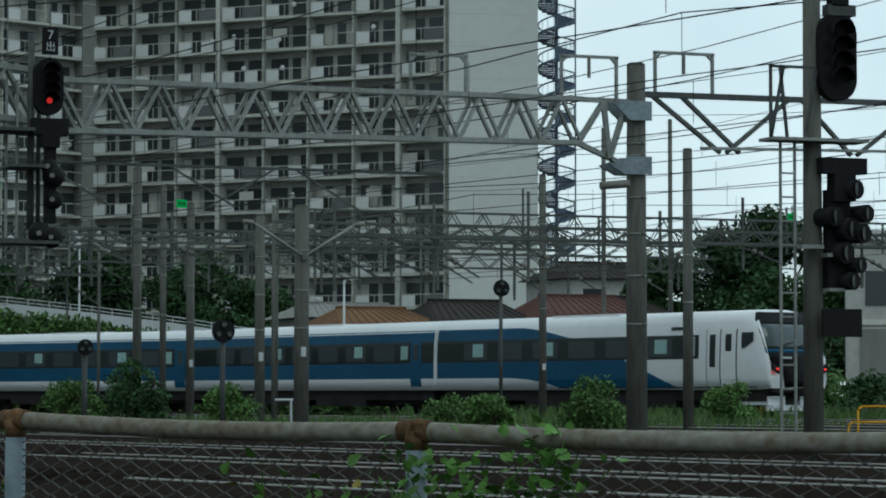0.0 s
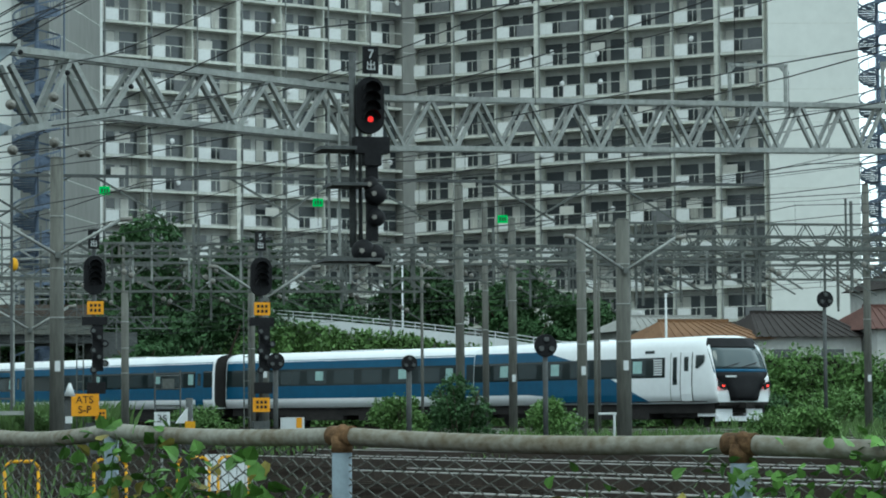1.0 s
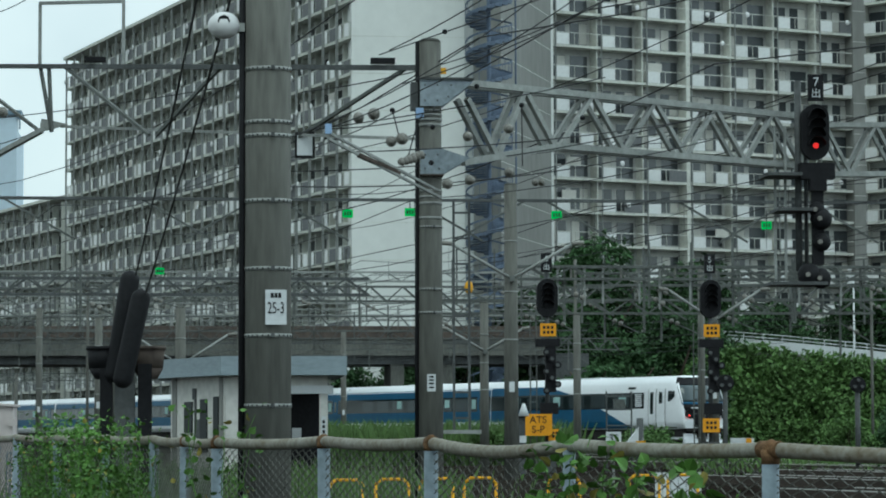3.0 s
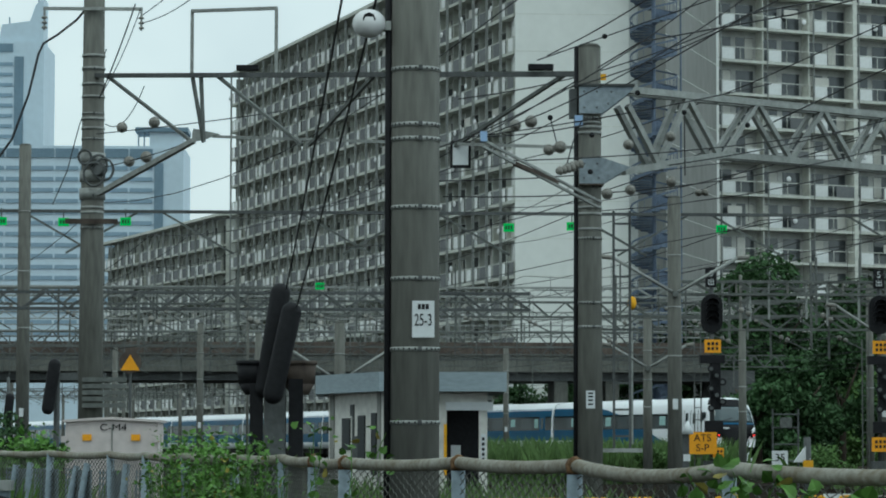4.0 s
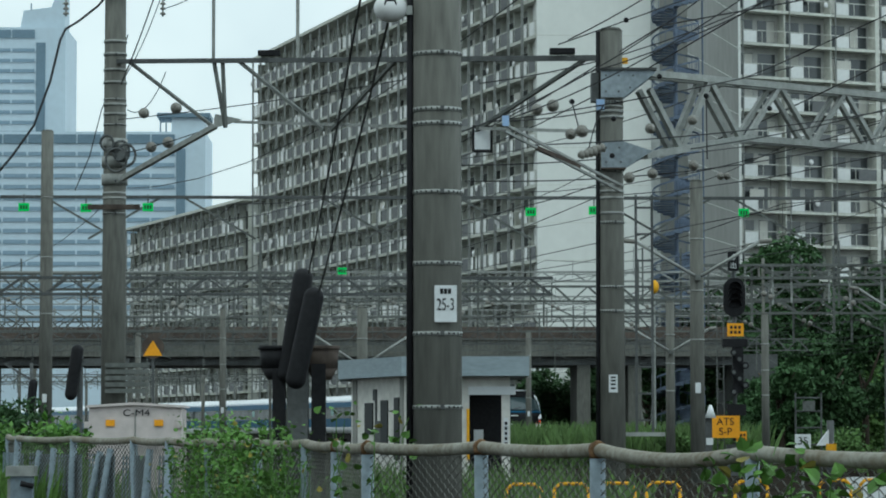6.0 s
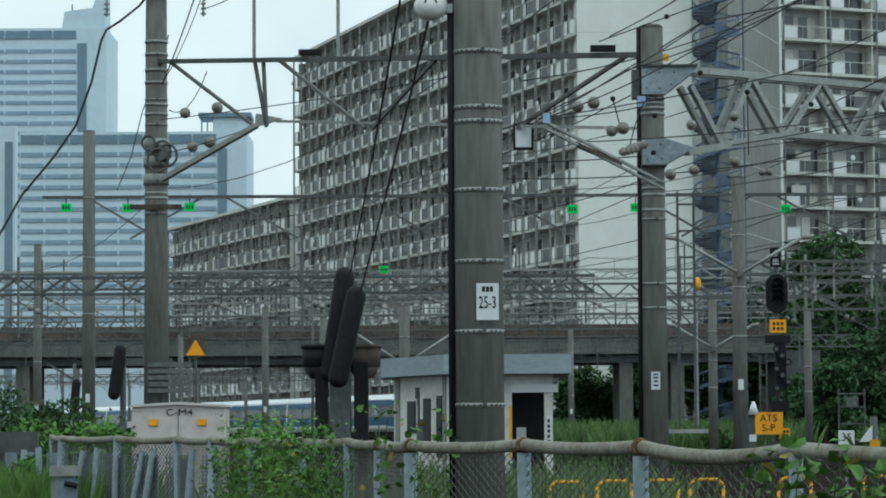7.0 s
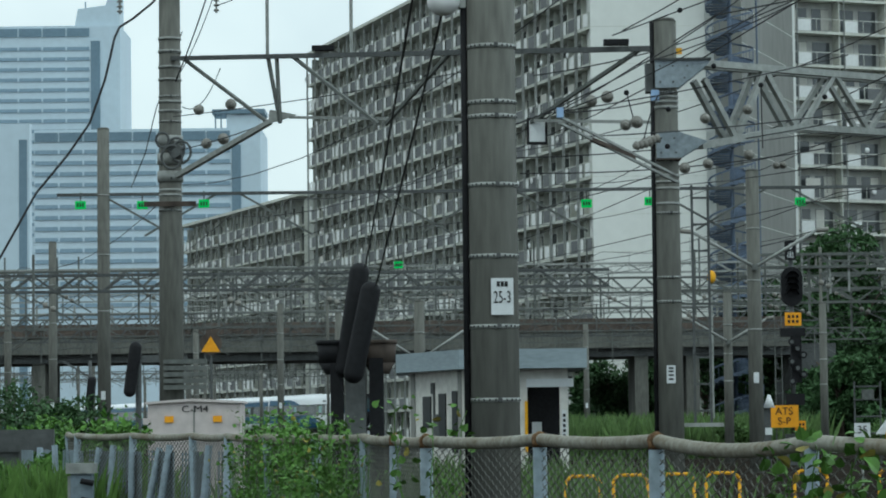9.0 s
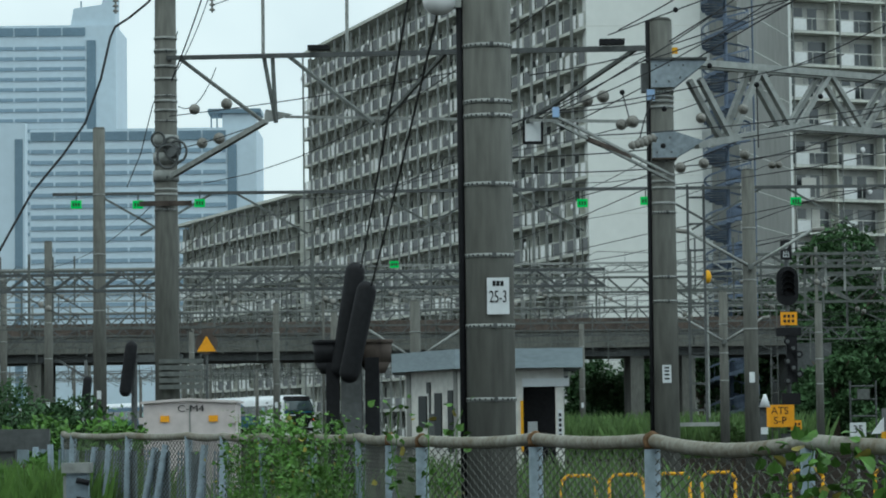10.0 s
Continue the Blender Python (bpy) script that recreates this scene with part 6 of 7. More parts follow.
# ---- plants ----
def leaf_cloud(n, blobs, size, seed, flat=0.35):
    """n small leaves, each a bent pair of triangles, spread through and over the given ellipsoids."""
    r = np.random.RandomState(seed)
    w = np.array([b[3] * b[4] * b[5] for b in blobs]) ** 0.67
    pick = r.choice(len(blobs), n, p=w / w.sum())
    B = np.array(blobs, float)[pick]
    d = r.normal(size=(n, 3))
    d /= np.linalg.norm(d, axis=1)[:, None]
    c = B[:, :3] + d * B[:, 3:6] * (r.uniform(0.45, 1.0, n) ** 0.5 * (1 + 0.18 * r.normal(size=n)))[:, None]
    u = r.normal(size=(n, 3))
    u /= np.linalg.norm(u, axis=1)[:, None]
    v = np.cross(u, r.normal(size=(n, 3)))
    v[:, 2] *= flat
    v /= np.linalg.norm(v, axis=1)[:, None] + 1e-9
    s = (size * r.uniform(0.6, 1.4, n))[:, None]
    nn = np.cross(u, v)
    P = np.stack([c - u * s, c + v * s * 0.55 + nn * s * 0.15, c + u * s, c - v * s * 0.55 + nn * s * 0.15], 1).reshape(-1, 3)
    F = np.arange(4 * n).reshape(n, 4)
    tri = np.concatenate([F[:, [0, 1, 2]], F[:, [0, 2, 3]]])
    me = bpy.data.meshes.new("leaves")
    me.from_pydata(P.tolist(), [], tri.tolist())
    return me


def crown(name, me, material, parent):
    me.materials.append(material)
    ob = new(name, me)
    ob.parent = parent
    return ob


def clumps(r, w, d, h, n, size):
    out = []
    for _ in range(n):
        a, q = r.uniform(0, 6.28), r.uniform(0.2, 0.85)
        z = r.uniform(0.25, 0.95)
        sh = math.sin(math.pi * min(1, 0.25 + z * 0.75)) * 0.7 + 0.35
        k = size * r.uniform(0.6, 1.3)
        out.append((w * q * sh * math.cos(a), d * q * sh * math.sin(a), h * z, k, k, k * 0.8))
    return out


def tree(x, y, h, w, seed, label, leaves=13000, size=0.24, material=None, z0=-0.4):
    r = random.Random(seed)
    t = thing("tree", pose(x, y, z0), label, "tree", "trees behind the tracks")
    bm = bmesh.new()
    tube(bm, (0, 0, 0), (0.1, 0, h * 0.5), 0.26, 0.15, 9)
    for k in range(7):
        a = r.uniform(0, 6.28)
        z = h * r.uniform(0.25, 0.5)
        tube(bm, (0.05, 0, z), (w * 0.6 * math.cos(a), w * 0.6 * math.sin(a), z + h * 0.3), 0.11, 0.04, 6)
    part("trunk", bm, M_BARK, t)
    crown("crown", leaf_cloud(leaves, clumps(r, w, w * 0.8, h * 0.93, 26, w * 0.34), size, seed), material or M_LEAFDARK, t)
    return t


def bush(x, y, h, w, seed, label, leaves=1600, size=0.08, material=None, z0=-0.3, group="bushes by the tracks", name="bush"):
    r = random.Random(seed)
    t = thing(name, pose(x, y, z0), label, "bush", group)
    bm = bmesh.new()
    for k in range(6):
        a = r.uniform(0, 6.28)
        tube(bm, (0, 0, 0), (w * 0.5 * math.cos(a), w * 0.5 * math.sin(a), h * 0.75), 0.02, 0.008, 5)
    tagged(part("stalk_tangle", bm, M_BARK, t), kind="stuff")
    crown("crown", leaf_cloud(leaves, clumps(r, w, w * 0.7, h * 0.92, 14, min(w, h) * 0.36), size, seed), material or M_LEAF, t)
    return t


def tuft(name, x0, x1, y0, y1, h, n, seed, label, z0=-0.3, material=None):
    """Grass: thin bent blades over a stretch of ground."""
    r = np.random.RandomState(seed)
    P, F = [], []
    for i in range(n):
        x, y = r.uniform(x0, x1), r.uniform(y0, y1)
        hh, a, lean = h * r.uniform(0.5, 1.15), r.uniform(0, 6.28), r.uniform(0.05, 0.45)
        w = 0.012 + 0.012 * h
        dx, dy = math.cos(a), math.sin(a)
        k = len(P)
        P += [(x - w * dy, y + w * dx, z0), (x + w * dy, y - w * dx, z0), (x + lean * hh * 0.3 * dx, y + lean * hh * 0.3 * dy, z0 + hh * 0.6), (x + lean * hh * dx, y + lean * hh * dy, z0 + hh)]
        F += [(k, k + 1, k + 2), (k, k + 2, k + 3)]
    me = bpy.data.meshes.new(name)
    me.from_pydata(P, [], F)
    me.materials.append(material or M_GRASS)
    return tagged(new(name, me), label, "grass", kind="stuff")


# trees and the green bank behind the running line
for i, (x, y, h, w) in enumerate(((27.6, 202, 15.2, 5.6), (24.8, 199, 11.2, 3.6), (36.5, 210, 14.2, 5.8), (25.0, 222, 13.0, 5.0), (34.0, 196, 10.5, 5.0), (51.0, 215, 12.8, 5.0), (58.5, 215, 12.2, 5.0), (65.0, 218, 10.6, 4.6), (43.5, 214, 11.5, 5.2))):
    tree(x, y, h, w, 40 + i, "dense dark green broadleaf tree behind the railway")
for i, (x, y, h, w) in enumerate(((77.6, 160, 12.0, 3.6), (81.3, 161, 14.0, 4.0), (84.6, 160, 11.6, 3.4), (79.5, 158, 9.0, 4.4), (89.6, 166, 12.2, 3.6), (74.0, 163, 9.4, 2.8), (76.0, 166, 11.0, 2.8))):
    tree(x, y, h, w, 60 + i, "dark rounded tree beside a house", 11000, 0.2)
tree(11.3, 197, 5.2, 2.4, 80, "small dark conifer-like tree near the bridge", 7000, 0.16)
# the first three are added partly to stand in for dark underpass shade
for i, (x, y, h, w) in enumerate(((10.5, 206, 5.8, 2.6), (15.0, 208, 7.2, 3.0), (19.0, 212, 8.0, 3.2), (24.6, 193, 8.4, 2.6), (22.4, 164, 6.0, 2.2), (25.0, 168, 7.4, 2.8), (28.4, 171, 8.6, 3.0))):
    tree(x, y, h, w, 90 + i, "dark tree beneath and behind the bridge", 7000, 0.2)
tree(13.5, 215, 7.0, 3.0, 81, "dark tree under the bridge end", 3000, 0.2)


def green_bank(name, pts, y, depth, seed, label, leaves, size=0.16, material=None):
    """A mound overgrown with leaves: height over the way along x."""
    blobs, x = [], pts[0][0]
    r = random.Random(seed)
    while x < pts[-1][0]:
        h = float(np.interp(x, [p[0] for p in pts], [p[1] for p in pts]))
        for z in np.arange(0.2, max(0.4, h), 0.9):
            k = r.uniform(0.7, 1.1)
            blobs.append((x + r.uniform(-0.4, 0.4), y + depth * z / max(h, 1) + r.uniform(-0.4, 0.4), float(z), k, k, min(k, max(0.3, h - z + 0.25))))
        x += 0.9
    t = thing(name, pose(0, 0, -0.3), label, "hedge", "green banks")
    bm = bmesh.new()
    lo = [bm.verts.new((p[0], y + 0.3, -0.2)) for p in pts]
    hi = [bm.verts.new((p[0], y + depth + 0.5, p[1] * 0.92)) for p in pts]
    bk = [bm.verts.new((p[0], y + depth + 4, -0.2)) for p in pts]
    for a, b in ((lo, hi), (hi, bk)):
        for i in range(len(pts) - 1):
            bm.faces.new((a[i], a[i + 1], b[i + 1], b[i]))
    part("earth", bm, M_GROUND, t, "dark earth under the leaves")
    crown("leaves", leaf_cloud(leaves, blobs, size, seed), material or M_LEAF, t)


green_bank("green_bank", [(28.0, 3.4), (31, 5.6), (35, 6.7), (40, 6.1), (46, 5.3), (52, 4.2)], 178, 4, 3, "grassy bank overgrown with green creepers", 34000, 0.18)
green_bank("undergrowth", [(20.8, 2.0), (22.5, 4.2), (25, 5.4), (28.5, 5.0)], 174, 3, 7, "dark green undergrowth beneath trees", 26000, 0.14, M_LEAFDARK)
green_bank("hedge", [(40.2, 2.6), (42, 3.4), (45.5, 3.8), (51, 3.8), (54, 3.0)], 128, 1.5, 4, "tall green hedge beside the track", 18000, 0.12)

BUSHES = [(15.6, 68, 1.25, 0.75, "round grey-green bush beside the rails"), (14.6, 58, 1.75, 0.85, "dark leafy shrub beside the rails"), (19.0, 66, 1.1, 0.8, "green weedy bush at a pole"), (24.6, 66, 0.9, 0.9, "low green bush beside the rails"), (24.8, 58, 1.25, 1.0, "bright green bush at a concrete pole"),
          (23.2, 60, 0.8, 0.6, "low green bush beside the rails"), (34.0, 70, 1.2, 0.9, "green weedy bush at a pole"), (8.0, 80, 0.95, 0.7, "round pale green bush near the bridge"), (28.9, 42.5, 1.3, 0.35, "slim dark shrub at a signal mast"),
          (12.0, 76, 0.85, 1.0, "low green bush beside the rails"), (17.6, 76, 0.8, 0.9, "low green bush beside the rails"), (-6.3, 47, 1.35, 1.0, "dark green bush beyond the fence"), (-9.6, 62, 1.9, 1.3, "dark green bush beyond the fence")]
for i, (x, y, h, w, lab) in enumerate(BUSHES):
    bush(x, y, h + 0.2, w, 100 + i, lab, 4200, 0.05, M_LEAFDARK if "dark" in lab else M_LEAF)
for k in range(26):
    p = yard(72.6 + rng.uniform(-0.6, 0.9), 58 + k * 3.1)
    bush(p.x, p.y, rng.uniform(1.2, 1.9), 1.7, 300 + k, "low green bush beyond the running line", 1500, 0.1, M_LEAF if k % 3 else M_LEAFDARK)
tuft("reed_grass", 3.4, 11.5, 86, 96, 1.35, 5000, 1, "tall green reeds by the tracks")
tuft("weeds", 11, 34, 62, 76, 0.55, 5000, 2, "thin green weeds between the tracks")
tuft("weeds", 12, 30, 46, 60, 0.35, 2500, 3, "thin green weeds between the tracks")
tuft("weeds", -7, 3, 26, 50, 0.6, 3000, 4, "thin green weeds between the tracks")
tuft("weeds", 34, 56, 80, 100, 0.7, 4000, 6, "thin green weeds between the tracks")

# ---- houses, ramp and wall behind ----
def house(x, y, w, d, h, roof_h, roof_mat, label, turn=0, wall=None):
    t = thing("house", pose(x, y, -0.4, 0, 0, turn), label, "house", "houses behind the railway")
    part("wall", boxes(((-w / 2, 0, 0), (w / 2, d, h))), wall or M_HOUSE, t)
    bm = bmesh.new()
    e = 0.5
    v = [bm.verts.new(p) for p in ((-w / 2 - e, -e, h), (w / 2 + e, -e, h), (w / 2 + e, d + e, h), (-w / 2 - e, d + e, h), (-w / 2 + w * 0.12, d / 2, h + roof_h), (w / 2 - w * 0.12, d / 2, h + roof_h))]
    for f in ((0, 1, 5, 4), (1, 2, 5), (2, 3, 4, 5), (3, 0, 4), (3, 2, 1, 0)):
        bm.faces.new([v[i] for i in f])
    rf = part("roof", bm, roof_mat, t)
    bm = bmesh.new()
    n = int(w / 0.45)
    for k in range(n):
        fx = (k + 0.5) / n
        x0 = (-w / 2 - e) + (w + 2 * e) * fx
        x1 = (-w / 2 + w * 0.12) + (w * 0.76) * fx
        bar(bm, (x0, -e, h + 0.03), (x1, d / 2, h + roof_h + 0.03), 0.12, 0.05)
    tagged(part("tile_field", bm, roof_mat, rf), kind="stuff")
    part("ridge", boxes(((-w * 0.38, d / 2 - 0.15, h + roof_h - 0.05), (w * 0.38, d / 2 + 0.15, h + roof_h + 0.15))), roof_mat, rf)
    for k in (-0.28, 0.2):
        wd = part("window", boxes(((w * k - 0.7, -0.03, h - 1.9), (w * k + 0.7, 0.01, h - 0.7))), M_PANE, t)
        part("window_frame", boxes(((w * k - 0.78, -0.05, h - 2.0), (w * k - 0.7, 0.0, h - 0.6)), ((w * k + 0.7, -0.05, h - 2.0), (w * k + 0.78, 0.0, h - 0.6))), M_PLATE, wd)
    return t


house(66.0, 152, 6.5, 8, 5.6, 1.4, M_ROOFRED, "pale house with a red-brown tiled roof")
house(59.6, 154, 6.0, 8, 5.2, 1.5, M_ROOFDARK, "house with a dark tiled roof and white gable")
house(53.8, 154, 5.6, 8, 5.1, 1.1, M_ROOFORANGE, "low house with an orange tiled roof")
house(59.5, 176, 8.0, 8, 6.2, 1.0, M_APTSHADE, "grey shed with a ribbed metal roof", 0, M_APTSHADE)
house(77.5, 176, 7.0, 8, 9.0, 1.2, M_ROOFDARK, "tall pale house behind the trees")
house(70.5, 158, 5.0, 8, 6.0, 1.2, M_ROOFDARK, "pale house behind the hedge")

t = thing("house", pose(73.6, 130, -0.4, 0, 0, -28), "white two-storey house with a flat roof and shutter", "house", "houses behind the railway")
part("wall", boxes(((-3.3, 0, 0), (4, 8, 9.2))), M_HOUSE, t)
part("roof_edge", boxes(((-3.6, -0.3, 9.2), (4.2, 8.2, 9.7))), M_PLATE, t)
part("window", boxes(((-2.3, -0.04, 5.8), (-0.6, 0.02, 7.6))), M_PANE, t)
part("shutter", boxes(((-2.6, -0.05, 0), (0.6, 0.02, 4.6))), M_APTSHADE, t, "grey roller shutter")
part("sill_band", boxes(((-3.3, -0.08, 4.8), (4, 0.0, 5.1))), M_SLAB, t)

t = thing("yellow_hoarding", pose(54.6, 126, -0.4), "ochre-yellow steel hoarding wall", "hoarding")
for k in range(14):
    part("sheet", boxes(((k * 0.72, 0.02 * (k % 2), 0), (k * 0.72 + 0.71, 0.06 + 0.02 * (k % 2), 3.9))), M_OCHRE, t)
# no opening here: a black panel paints the darkness of a gap
part("gap_shade_panel", boxes(((6.6, -0.06, 0.3), (8.2, -0.01, 3.0))), M_BLACK, t)

# the road ramp with its white barrier
t = thing("road_ramp", Matrix.Identity(4), "curved road ramp with a white barrier and rails", "ramp")
prev = None
RAMP = [(31.5, 206, 8.1), (35.5, 200, 7.8), (40.0, 195, 7.2), (45.0, 191, 6.5), (50.0, 188.5, 5.8), (55.0, 187, 5.0), (61, 186, 4.4)]
for k, (a, b) in enumerate(zip(RAMP, RAMP[1:])):
    a, b = Vector(a), Vector(b)
    bm = bmesh.new()
    bar(bm, a - Vector((0, 0, 0.5)), b - Vector((0, 0, 0.5)), 0.15, 0.75)
    part("barrier", bm, M_PLATE, t, "white barrier panel")
    bm = bmesh.new()
    for dz in (0.05, 0.3):
        bar(bm, a + Vector((0, 0, dz)), b + Vector((0, 0, dz)), 0.06)
    for f in (0, 0.25, 0.5, 0.75):
        p = a.lerp(b, f)
        bar(bm, p - Vector((0, 0, 0.2)), p + Vector((0, 0, 0.3)), 0.05)
    part("hand_rail", bm, M_PLATE, t)
    bm = bmesh.new()
    bar(bm, a - Vector((0, -1.5, 1.2)), b - Vector((0, -1.5, 1.2)), 3.0, 0.7)
    part("deck", bm, M_CONC, t)
    part("pillar", tube(bmesh.new(), (a.x, a.y + 1.5, -0.4), (a.x, a.y + 1.5, a.z - 1.0), 0.4), M_CONC, t)
for x, y, z in ((46.2, 200, 12.4), (50.5, 153, 7.6), (15.2, 210, 10)):
    t = thing("light_pole", pose(x, y, -0.4), "slim white lamp pole", "lamp pole", "lamp poles")
    part("pole", tube(bmesh.new(), (0, 0, 0), (0, 0, z), 0.1, 0.06, 8), M_PLATE, t)
    part("arm", tube(bmesh.new(), (0, 0, z), (0.6, 0, z + 0.1), 0.035, seg=6), M_PLATE, t)
    part("lamp_head", boxes(((0.5, -0.1, z + 0.04), (0.95, 0.1, z + 0.14))), M_STEEL, t)

# ---- the path and the fence before the eye ----
bm = bmesh.new()
v = [bm.verts.new(p) for p in ((-3.2, 12, -0.8), (-1.9, 12, -0.8), (-12.4, 84, -0.78), (-16.5, 84, -0.78))]
bm.faces.new(v)
tagged(part("path", bm, M_PATH), "worn brown-grey asphalt path beside the fence", "path", kind="structure")

FENCE = [(4.4, 3.6, 0.6), (3.12, 5.35, 0.605), (2.33, 6.5, 0.617), (1.585, 7.6, 0.637), (1.1, 8.7, 0.65), (0.71, 9.8, 0.655), (0.35, 11.0, 0.66), (-0.094, 12.2, 0.655), (-0.246, 13.3, 0.66), (-0.42, 14.4, 0.665), (-0.72, 15.6, 0.67), (-1.06, 16.8, 0.67), (-1.38, 18.0, 0.675), (-1.7, 19.1, 0.68), (-2.25, 20.5, 0.685), (-2.84, 22.0, 0.69), (-3.1, 23.4, 0.7)]
BASE = -0.85
fence = thing("pipe_fence", Matrix.Identity(4), "weathered pipe fence with wire mesh and rusty clamps", "fence")


def mesh_panel(a, b, top, name="wire_mesh"):
    """Diamond wire: zigzag strands side by side, each a run of thin bars."""
    a, b = Vector(a), Vector(b)
    L = (b - a).length
    d = (b - a).normalized()
    bm = bmesh.new()
    cell, step = 0.04, 0.0185
    n = max(2, int(L / cell))
    dist = a.length
    rows = int((top - BASE - 0.1) / step) if dist > 9 else 34
    thick = 0.0014 if dist < 12 else 0.0018
    out = Vector((d.y, -d.x, 0)) * 0.004
    for i in range(n):
        for j in range(rows):
            z0, z1 = top - 0.03 - j * step, top - 0.03 - (j + 1) * step
            x0 = (i + 0.5 + (0.49 if (j + i) % 2 else -0.49)) * cell
            x1 = (i + 0.5 + (0.49 if (j + 1 + i) % 2 else -0.49)) * cell
            p, q = a + d * x0, a + d * x1
            bar(bm, Vector((p.x, p.y, z0)) + out, Vector((q.x, q.y, z1)) - out, thick * 2, thick * 2)
    return part(name, bm, M_WIRE, fence, "thin grey diamond wire mesh")


rf = random.Random(5)
for k, (x, y, z) in enumerate(FENCE):
    lean = rf.uniform(-0.01, 0.01) if k < 12 else rf.uniform(-0.12, 0.2)
    r = 0.027 if k not in (4,) else 0.022
    ps = part("post", tube(bmesh.new(), (x - lean, y, BASE - 0.1), (x, y, z), r, seg=14), M_POST, fence, "pale blue-grey steel post")
    d = (Vector(FENCE[min(k + 1, len(FENCE) - 1)]) - Vector(FENCE[max(k - 1, 0)])).normalized()
    if k < 9 and k != 4:
        bm = bmesh.new()
        c = Vector((x, y, z))
        g = 1.0 if k < 4 else 0.5
        tube(bm, c - d * 0.045 * g, c + d * 0.045 * g, 0.0275, 0.0268, 14)
        tube(bm, c - Vector((0, 0, 0.03 * g + 0.015)), c, 0.0285, 0.03, 14)
        ball(bm, c + Vector((0, -0.012, 0.01)), 0.022, 10, 8)
        part("clamp", bm, M_CLAMP, fence, "rust-brown pipe clamp")
    if k:
        a, b = Vector(FENCE[k - 1]), Vector((x, y, z))
        bm = bmesh.new()
        n = 8
        sag = 0.012 if k != 5 else 0.03
        pts = [a.lerp(b, i / n) - Vector((0, 0, sag * 4 * (i / n) * (1 - i / n))) for i in range(n + 1)]
        pipe(bm, pts, 0.0243 if k < 17 else 0.02, 14)
        part("top_rail", bm, M_PIPE, fence, "lichen-stained cream top rail")
        if k < 17:
            mesh_panel(a, b, min(a.z, z))
for k, (x, y, z, s) in enumerate(((-1.55, 18.6, 0.62, 0.15), (-1.9, 19.6, 0.62, 0.25), (-2.0, 19.9, 0.6, 0.3), (-2.45, 21, 0.62, 0.1), (-2.6, 21.4, 0.6, 0.2), (-3.1, 22.6, 0.62, -0.05), (-3.3, 23.2, 0.6, 0.05))):
    part("leaning_post", tube(bmesh.new(), (x - s, y, BASE), (x, y, z), 0.024, seg=10), M_POST, fence, "pale leaning fence post")
for k in range(14):
    t0 = k / 14
    a, b = Vector((-1.4, 18.3, 0)), Vector((-3.6, 24.2, 0))
    p, q = a.lerp(b, t0), a.lerp(b, t0 + 0.066)
    bm = bmesh.new()
    bar(bm, (p.x, p.y, -0.1), (q.x, q.y, -0.1), 0.012, 1.35)
    if k % 2 == 0:
        bm.clear()
        for j in range(5):
            c = p.lerp(q, j / 5)
            bar(bm, (c.x, c.y, BASE), (c.x + 0.03, c.y, 0.58), 0.012)
    part("slat_panel", bm, M_POST, fence, "pale grey sheet and slat infill")

# steel bollard and dark gate frame on the path's side
t = thing("steel_bollard", pose(-2.55, 20.0, BASE - 0.1), "galvanised steel bollard with a cap and hasps", "bollard")
part("post", boxes(((-0.075, -0.06, 0), (0.075, 0.06, 1.38))), M_POST, t)
part("cap", boxes(((-0.105, -0.09, 1.38), (0.095, 0.09, 1.45))), M_STEEL, t)
for z in (1.2, 1.33):
    part("hasp", tube(bmesh.new(), (0.0, -0.1, z), (0.09, -0.1, z - 0.02), 0.02, seg=8), M_BLACK, t)
part("side_plate", boxes(((-0.1, -0.03, 0.2), (-0.08, 0.05, 1.36))), M_STEEL, t)
t = thing("gate_frame", pose(-3.85, 26, BASE), "dark grey steel gate with a square post at the path", "gate")
part("post", boxes(((-0.03, -0.05, 0), (0.05, 0.05, 1.5))), M_DARKSTEEL, t)
part("post", boxes(((0.2, -0.03, 0), (0.25, 0.03, 1.5))), M_DARKSTEEL, t)
part("top_board", boxes(((-1.6, -0.04, 1.4), (0.28, 0.04, 1.6))), M_DARKSTEEL, t)
part("panel", boxes(((-1.6, -0.015, 0.5), (-0.04, 0.015, 1.4))), M_DARKSTEEL, t)
part("notice", boxes(((0.07, -0.02, 1.12), (0.18, -0.01, 1.28))), M_PLATE, t)
part("rail", boxes(((0.05, -0.02, 0.55), (0.2, 0.02, 0.6)), ), M_DARKSTEEL, t)


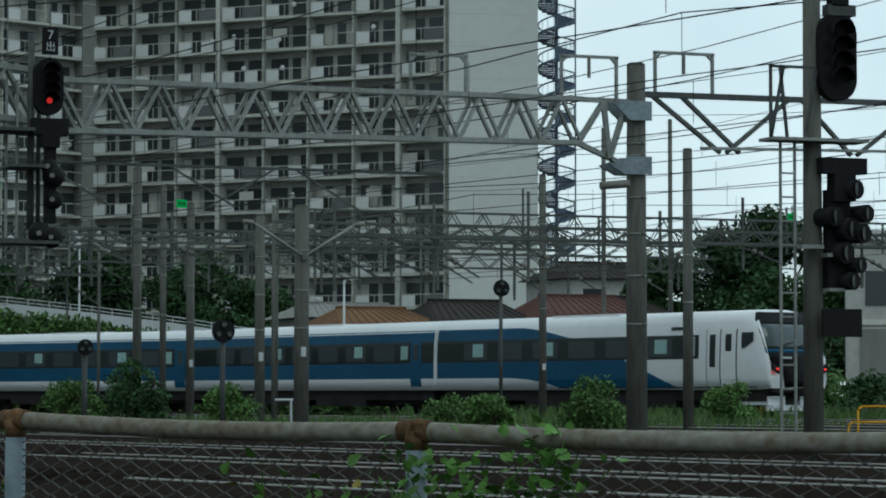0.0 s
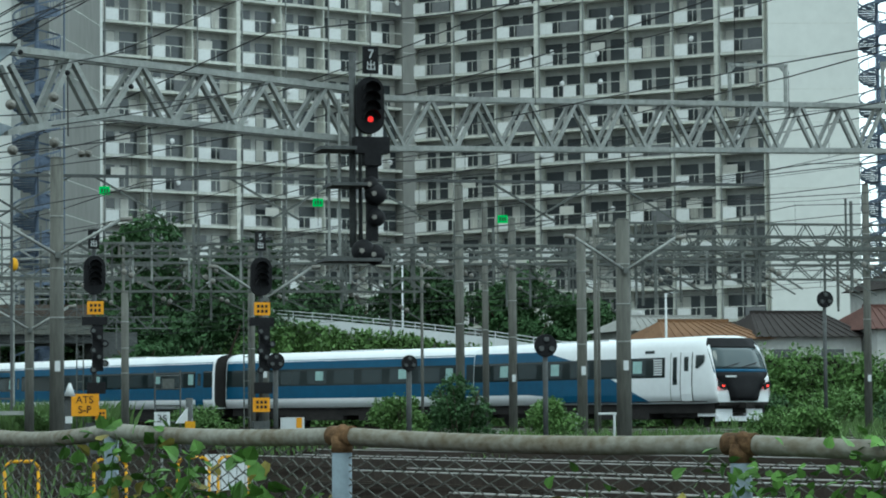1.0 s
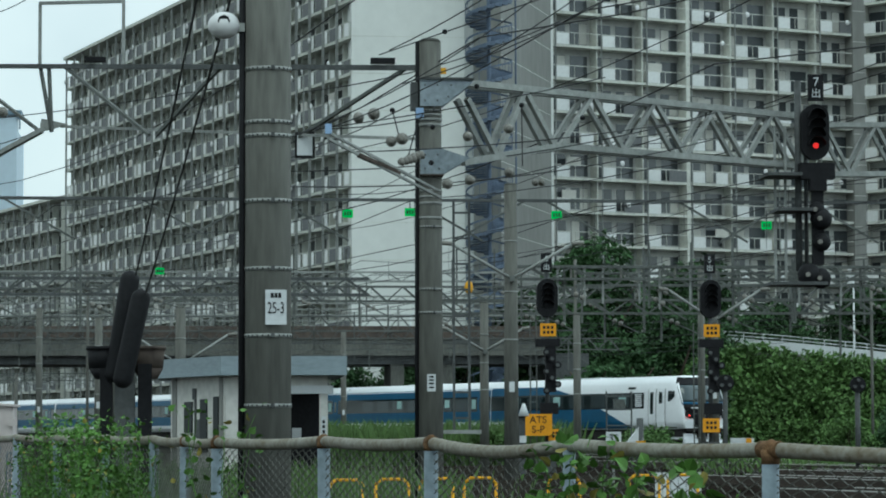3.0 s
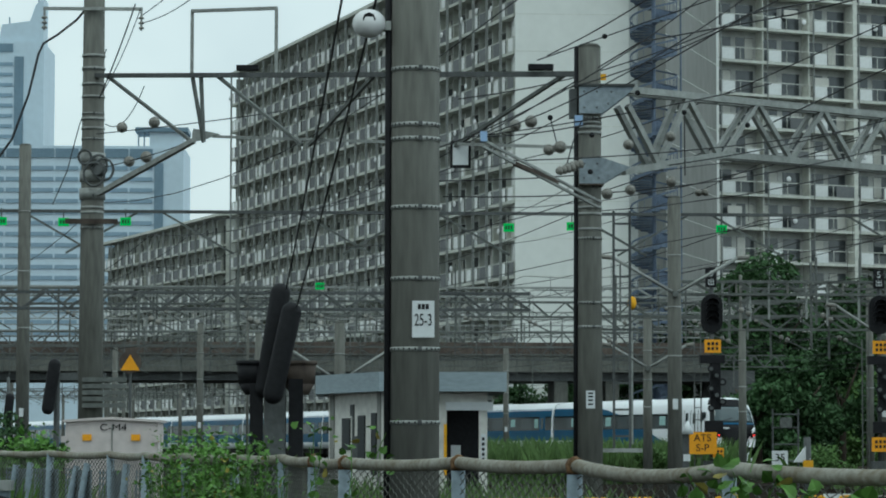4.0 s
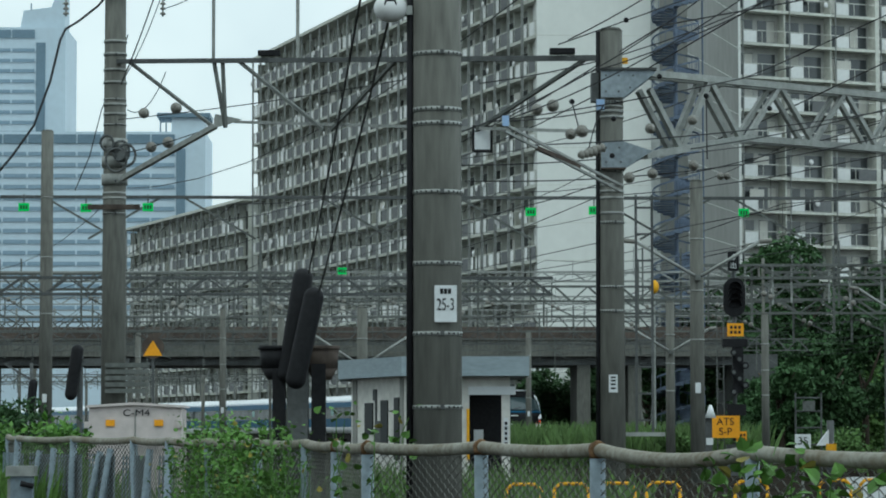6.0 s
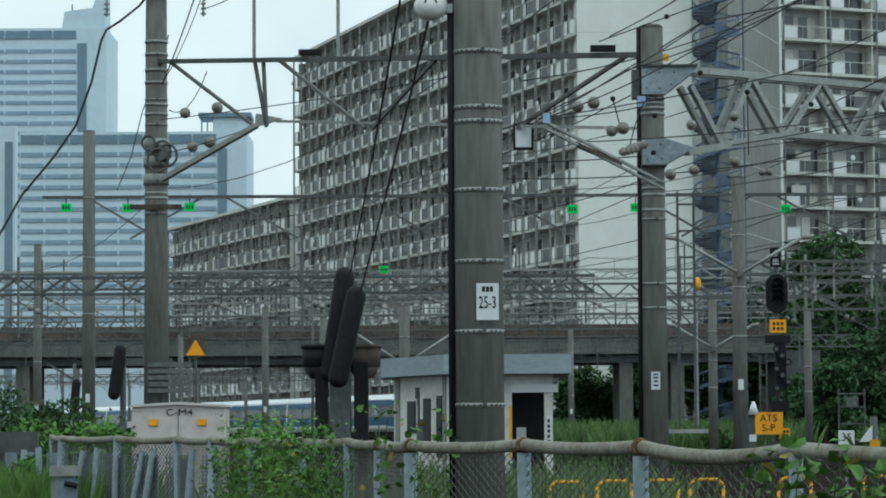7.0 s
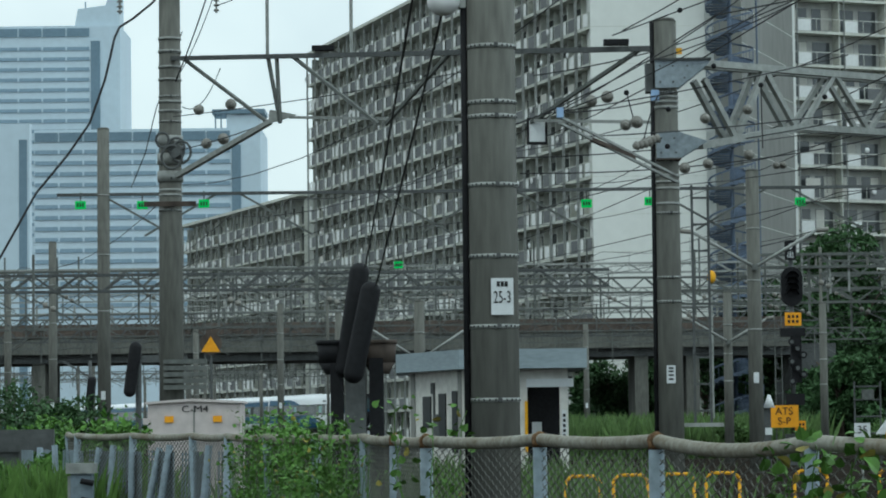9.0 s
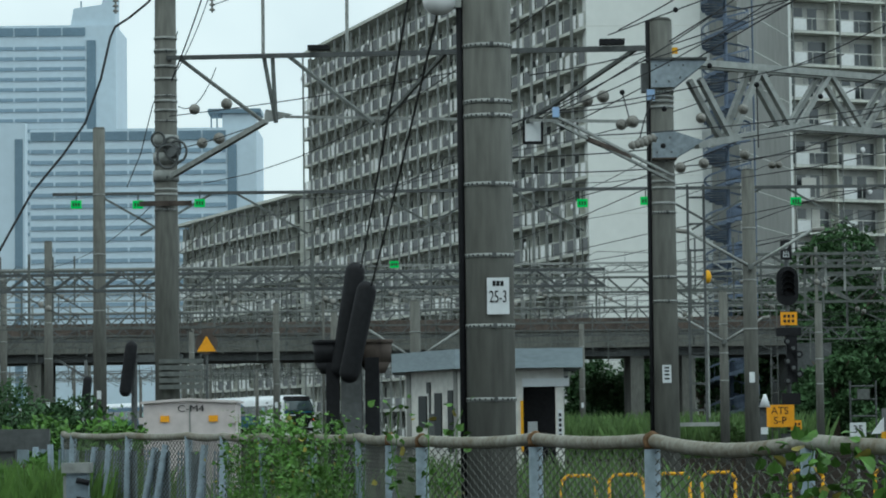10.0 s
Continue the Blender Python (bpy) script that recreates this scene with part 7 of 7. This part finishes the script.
# creepers on the fence
def vine(x, y, z0, h, w, n, size, seed, label, along=(0.6, -0.8), dry=0.0):
    r = random.Random(seed)
    t = thing("creeper", pose(x, y, z0, 0, 0, math.degrees(math.atan2(along[1], along[0]))), label, "creeper", "creepers on the fence")
    bm = bmesh.new()
    ends = []
    for k in range(max(5, n // 60)):
        p = Vector((r.uniform(-w, w), r.uniform(-0.08, 0.08), 0))
        for i in range(7):
            q = p + Vector((r.uniform(-0.06, 0.06), r.uniform(-0.03, 0.03), h / 7 * r.uniform(0.7, 1.3)))
            tube(bm, p, q, 0.0022, 0.0018, 4, caps=False)
            p = q
            ends.append(p.copy())
    tagged(part("stalk_tangle", bm, M_VINE, t), kind="stuff")
    P, F, Q, G = [], [], [], []
    for k in range(n):
        c = r.choice(ends) + Vector((r.gauss(0, 0.04), r.gauss(0, 0.04), r.gauss(0, 0.03)))
        s = size * r.uniform(0.55, 1.3)
        e = Euler((r.uniform(-0.4, 1.5), r.uniform(-0.7, 0.7), r.uniform(0, 6.28))).to_matrix()
        shape = [(0, 0, 0), (0.45, 0.15, 0.1), (0.5, 0.5, 0.12), (0.22, 0.85, 0.05), (0, 1.15, -0.08), (-0.22, 0.85, 0.05), (-0.5, 0.5, 0.12), (-0.45, 0.15, 0.1), (0, 0.5, 0)]
        dst, fc = (Q, G) if r.random() < dry else (P, F)
        b = len(dst)
        dst += [tuple(c + e @ (Vector(q) * s)) for q in shape]
        fc += [(b + 8, b + i, b + (i + 1) % 8) for i in range(8)]
    for V, A, m, nm in ((P, F, M_VINE, "leaves"), (Q, G, M_VINEDRY, "dry_leaves")):
        if V:
            me = bpy.data.meshes.new(nm)
            me.from_pydata(V, [], A)
            crown(nm, me, m, t)
    return t


vine(2.3, 6.35, 0.02, 0.5, 0.08, 260, 0.03, 1, "green leafy creeper climbing a fence post")
vine(2.48, 6.2, 0.16, 0.4, 0.11, 340, 0.032, 2, "green leafy creeper climbing a fence post")
vine(2.1, 6.7, 0.0, 0.46, 0.1, 130, 0.028, 3, "pale green weeds against the fence", dry=0.2)
vine(3.05, 5.2, 0.05, 0.38, 0.22, 120, 0.028, 4, "green leafy creeper on the wire mesh")
vine(1.08, 8.5, -0.1, 0.66, 0.2, 560, 0.036, 5, "green leafy creeper climbing a fence post", dry=0.08)
vine(1.36, 7.9, -0.1, 0.6, 0.16, 220, 0.05, 6, "broad-leaved creeper with yellowing leaves on the mesh", dry=0.2)
vine(-0.02, 12.0, 0.0, 0.75, 0.1, 200, 0.03, 7, "small green creeper on the fence top", dry=0.1)
vine(0.62, 9.7, -0.2, 0.55, 0.2, 80, 0.035, 8, "thin green creeper on the wire mesh")
for k, (x, y, h, w, n) in enumerate(((-0.55, 14.6, 1.45, 0.22, 420), (-0.85, 15.8, 1.5, 0.3, 520), (-1.05, 17.0, 1.5, 0.3, 560), (-1.22, 17.6, 1.45, 0.22, 420), (-0.68, 15.0, 1.3, 0.2, 300))):
    vine(x, y - 0.2, BASE, h, w, int(n * 5.5), 0.022, 20 + k, "thick green creeper over the fence", (0.3, -0.95), dry=0.05)
for k, (x, y, h, w, lab) in enumerate(((-2.55, 19.2, 1.25, 0.25, "bright green weeds at a bollard"), (-3.25, 22.9, 1.75, 0.42, "bright green overgrown bush at the fence"), (-3.45, 21.6, 1.5, 0.3, "bright green overgrown bush at the path"), (-2.9, 24.5, 1.75, 0.6, "bright green overgrown bush at the fence"), (-4.2, 29, 1.75, 0.7, "bright green overgrown bush at the fence"), (-5.6, 36, 1.9, 0.9, "dark green bush at the fence"), (-7.9, 48, 2.3, 1.2, "dark green bush at the fence"))):
    bush(x, y, h, w, 200 + k, lab, 5200, 0.036, M_VINE if "bright" in lab else M_LEAFDARK, BASE, "bushes at the path")
tuft("path_grass", -3.9, -2.5, 20.5, 25, 1.2, 7000, 5, "fresh green grass beside the path", BASE, M_GRASSFRESH)


# ---- what moves ----
def motions():
    times = [0.5 * k for k in range(21)]
    walk(tail, [(t, car_pose(train_at(t), 20.0)) for t in times])
    for k, c in enumerate(COACHES):
        walk(c, [(t, car_pose(train_at(t) + 20.06 + 19.56 * k, 19.5)) for t in times])


motions()
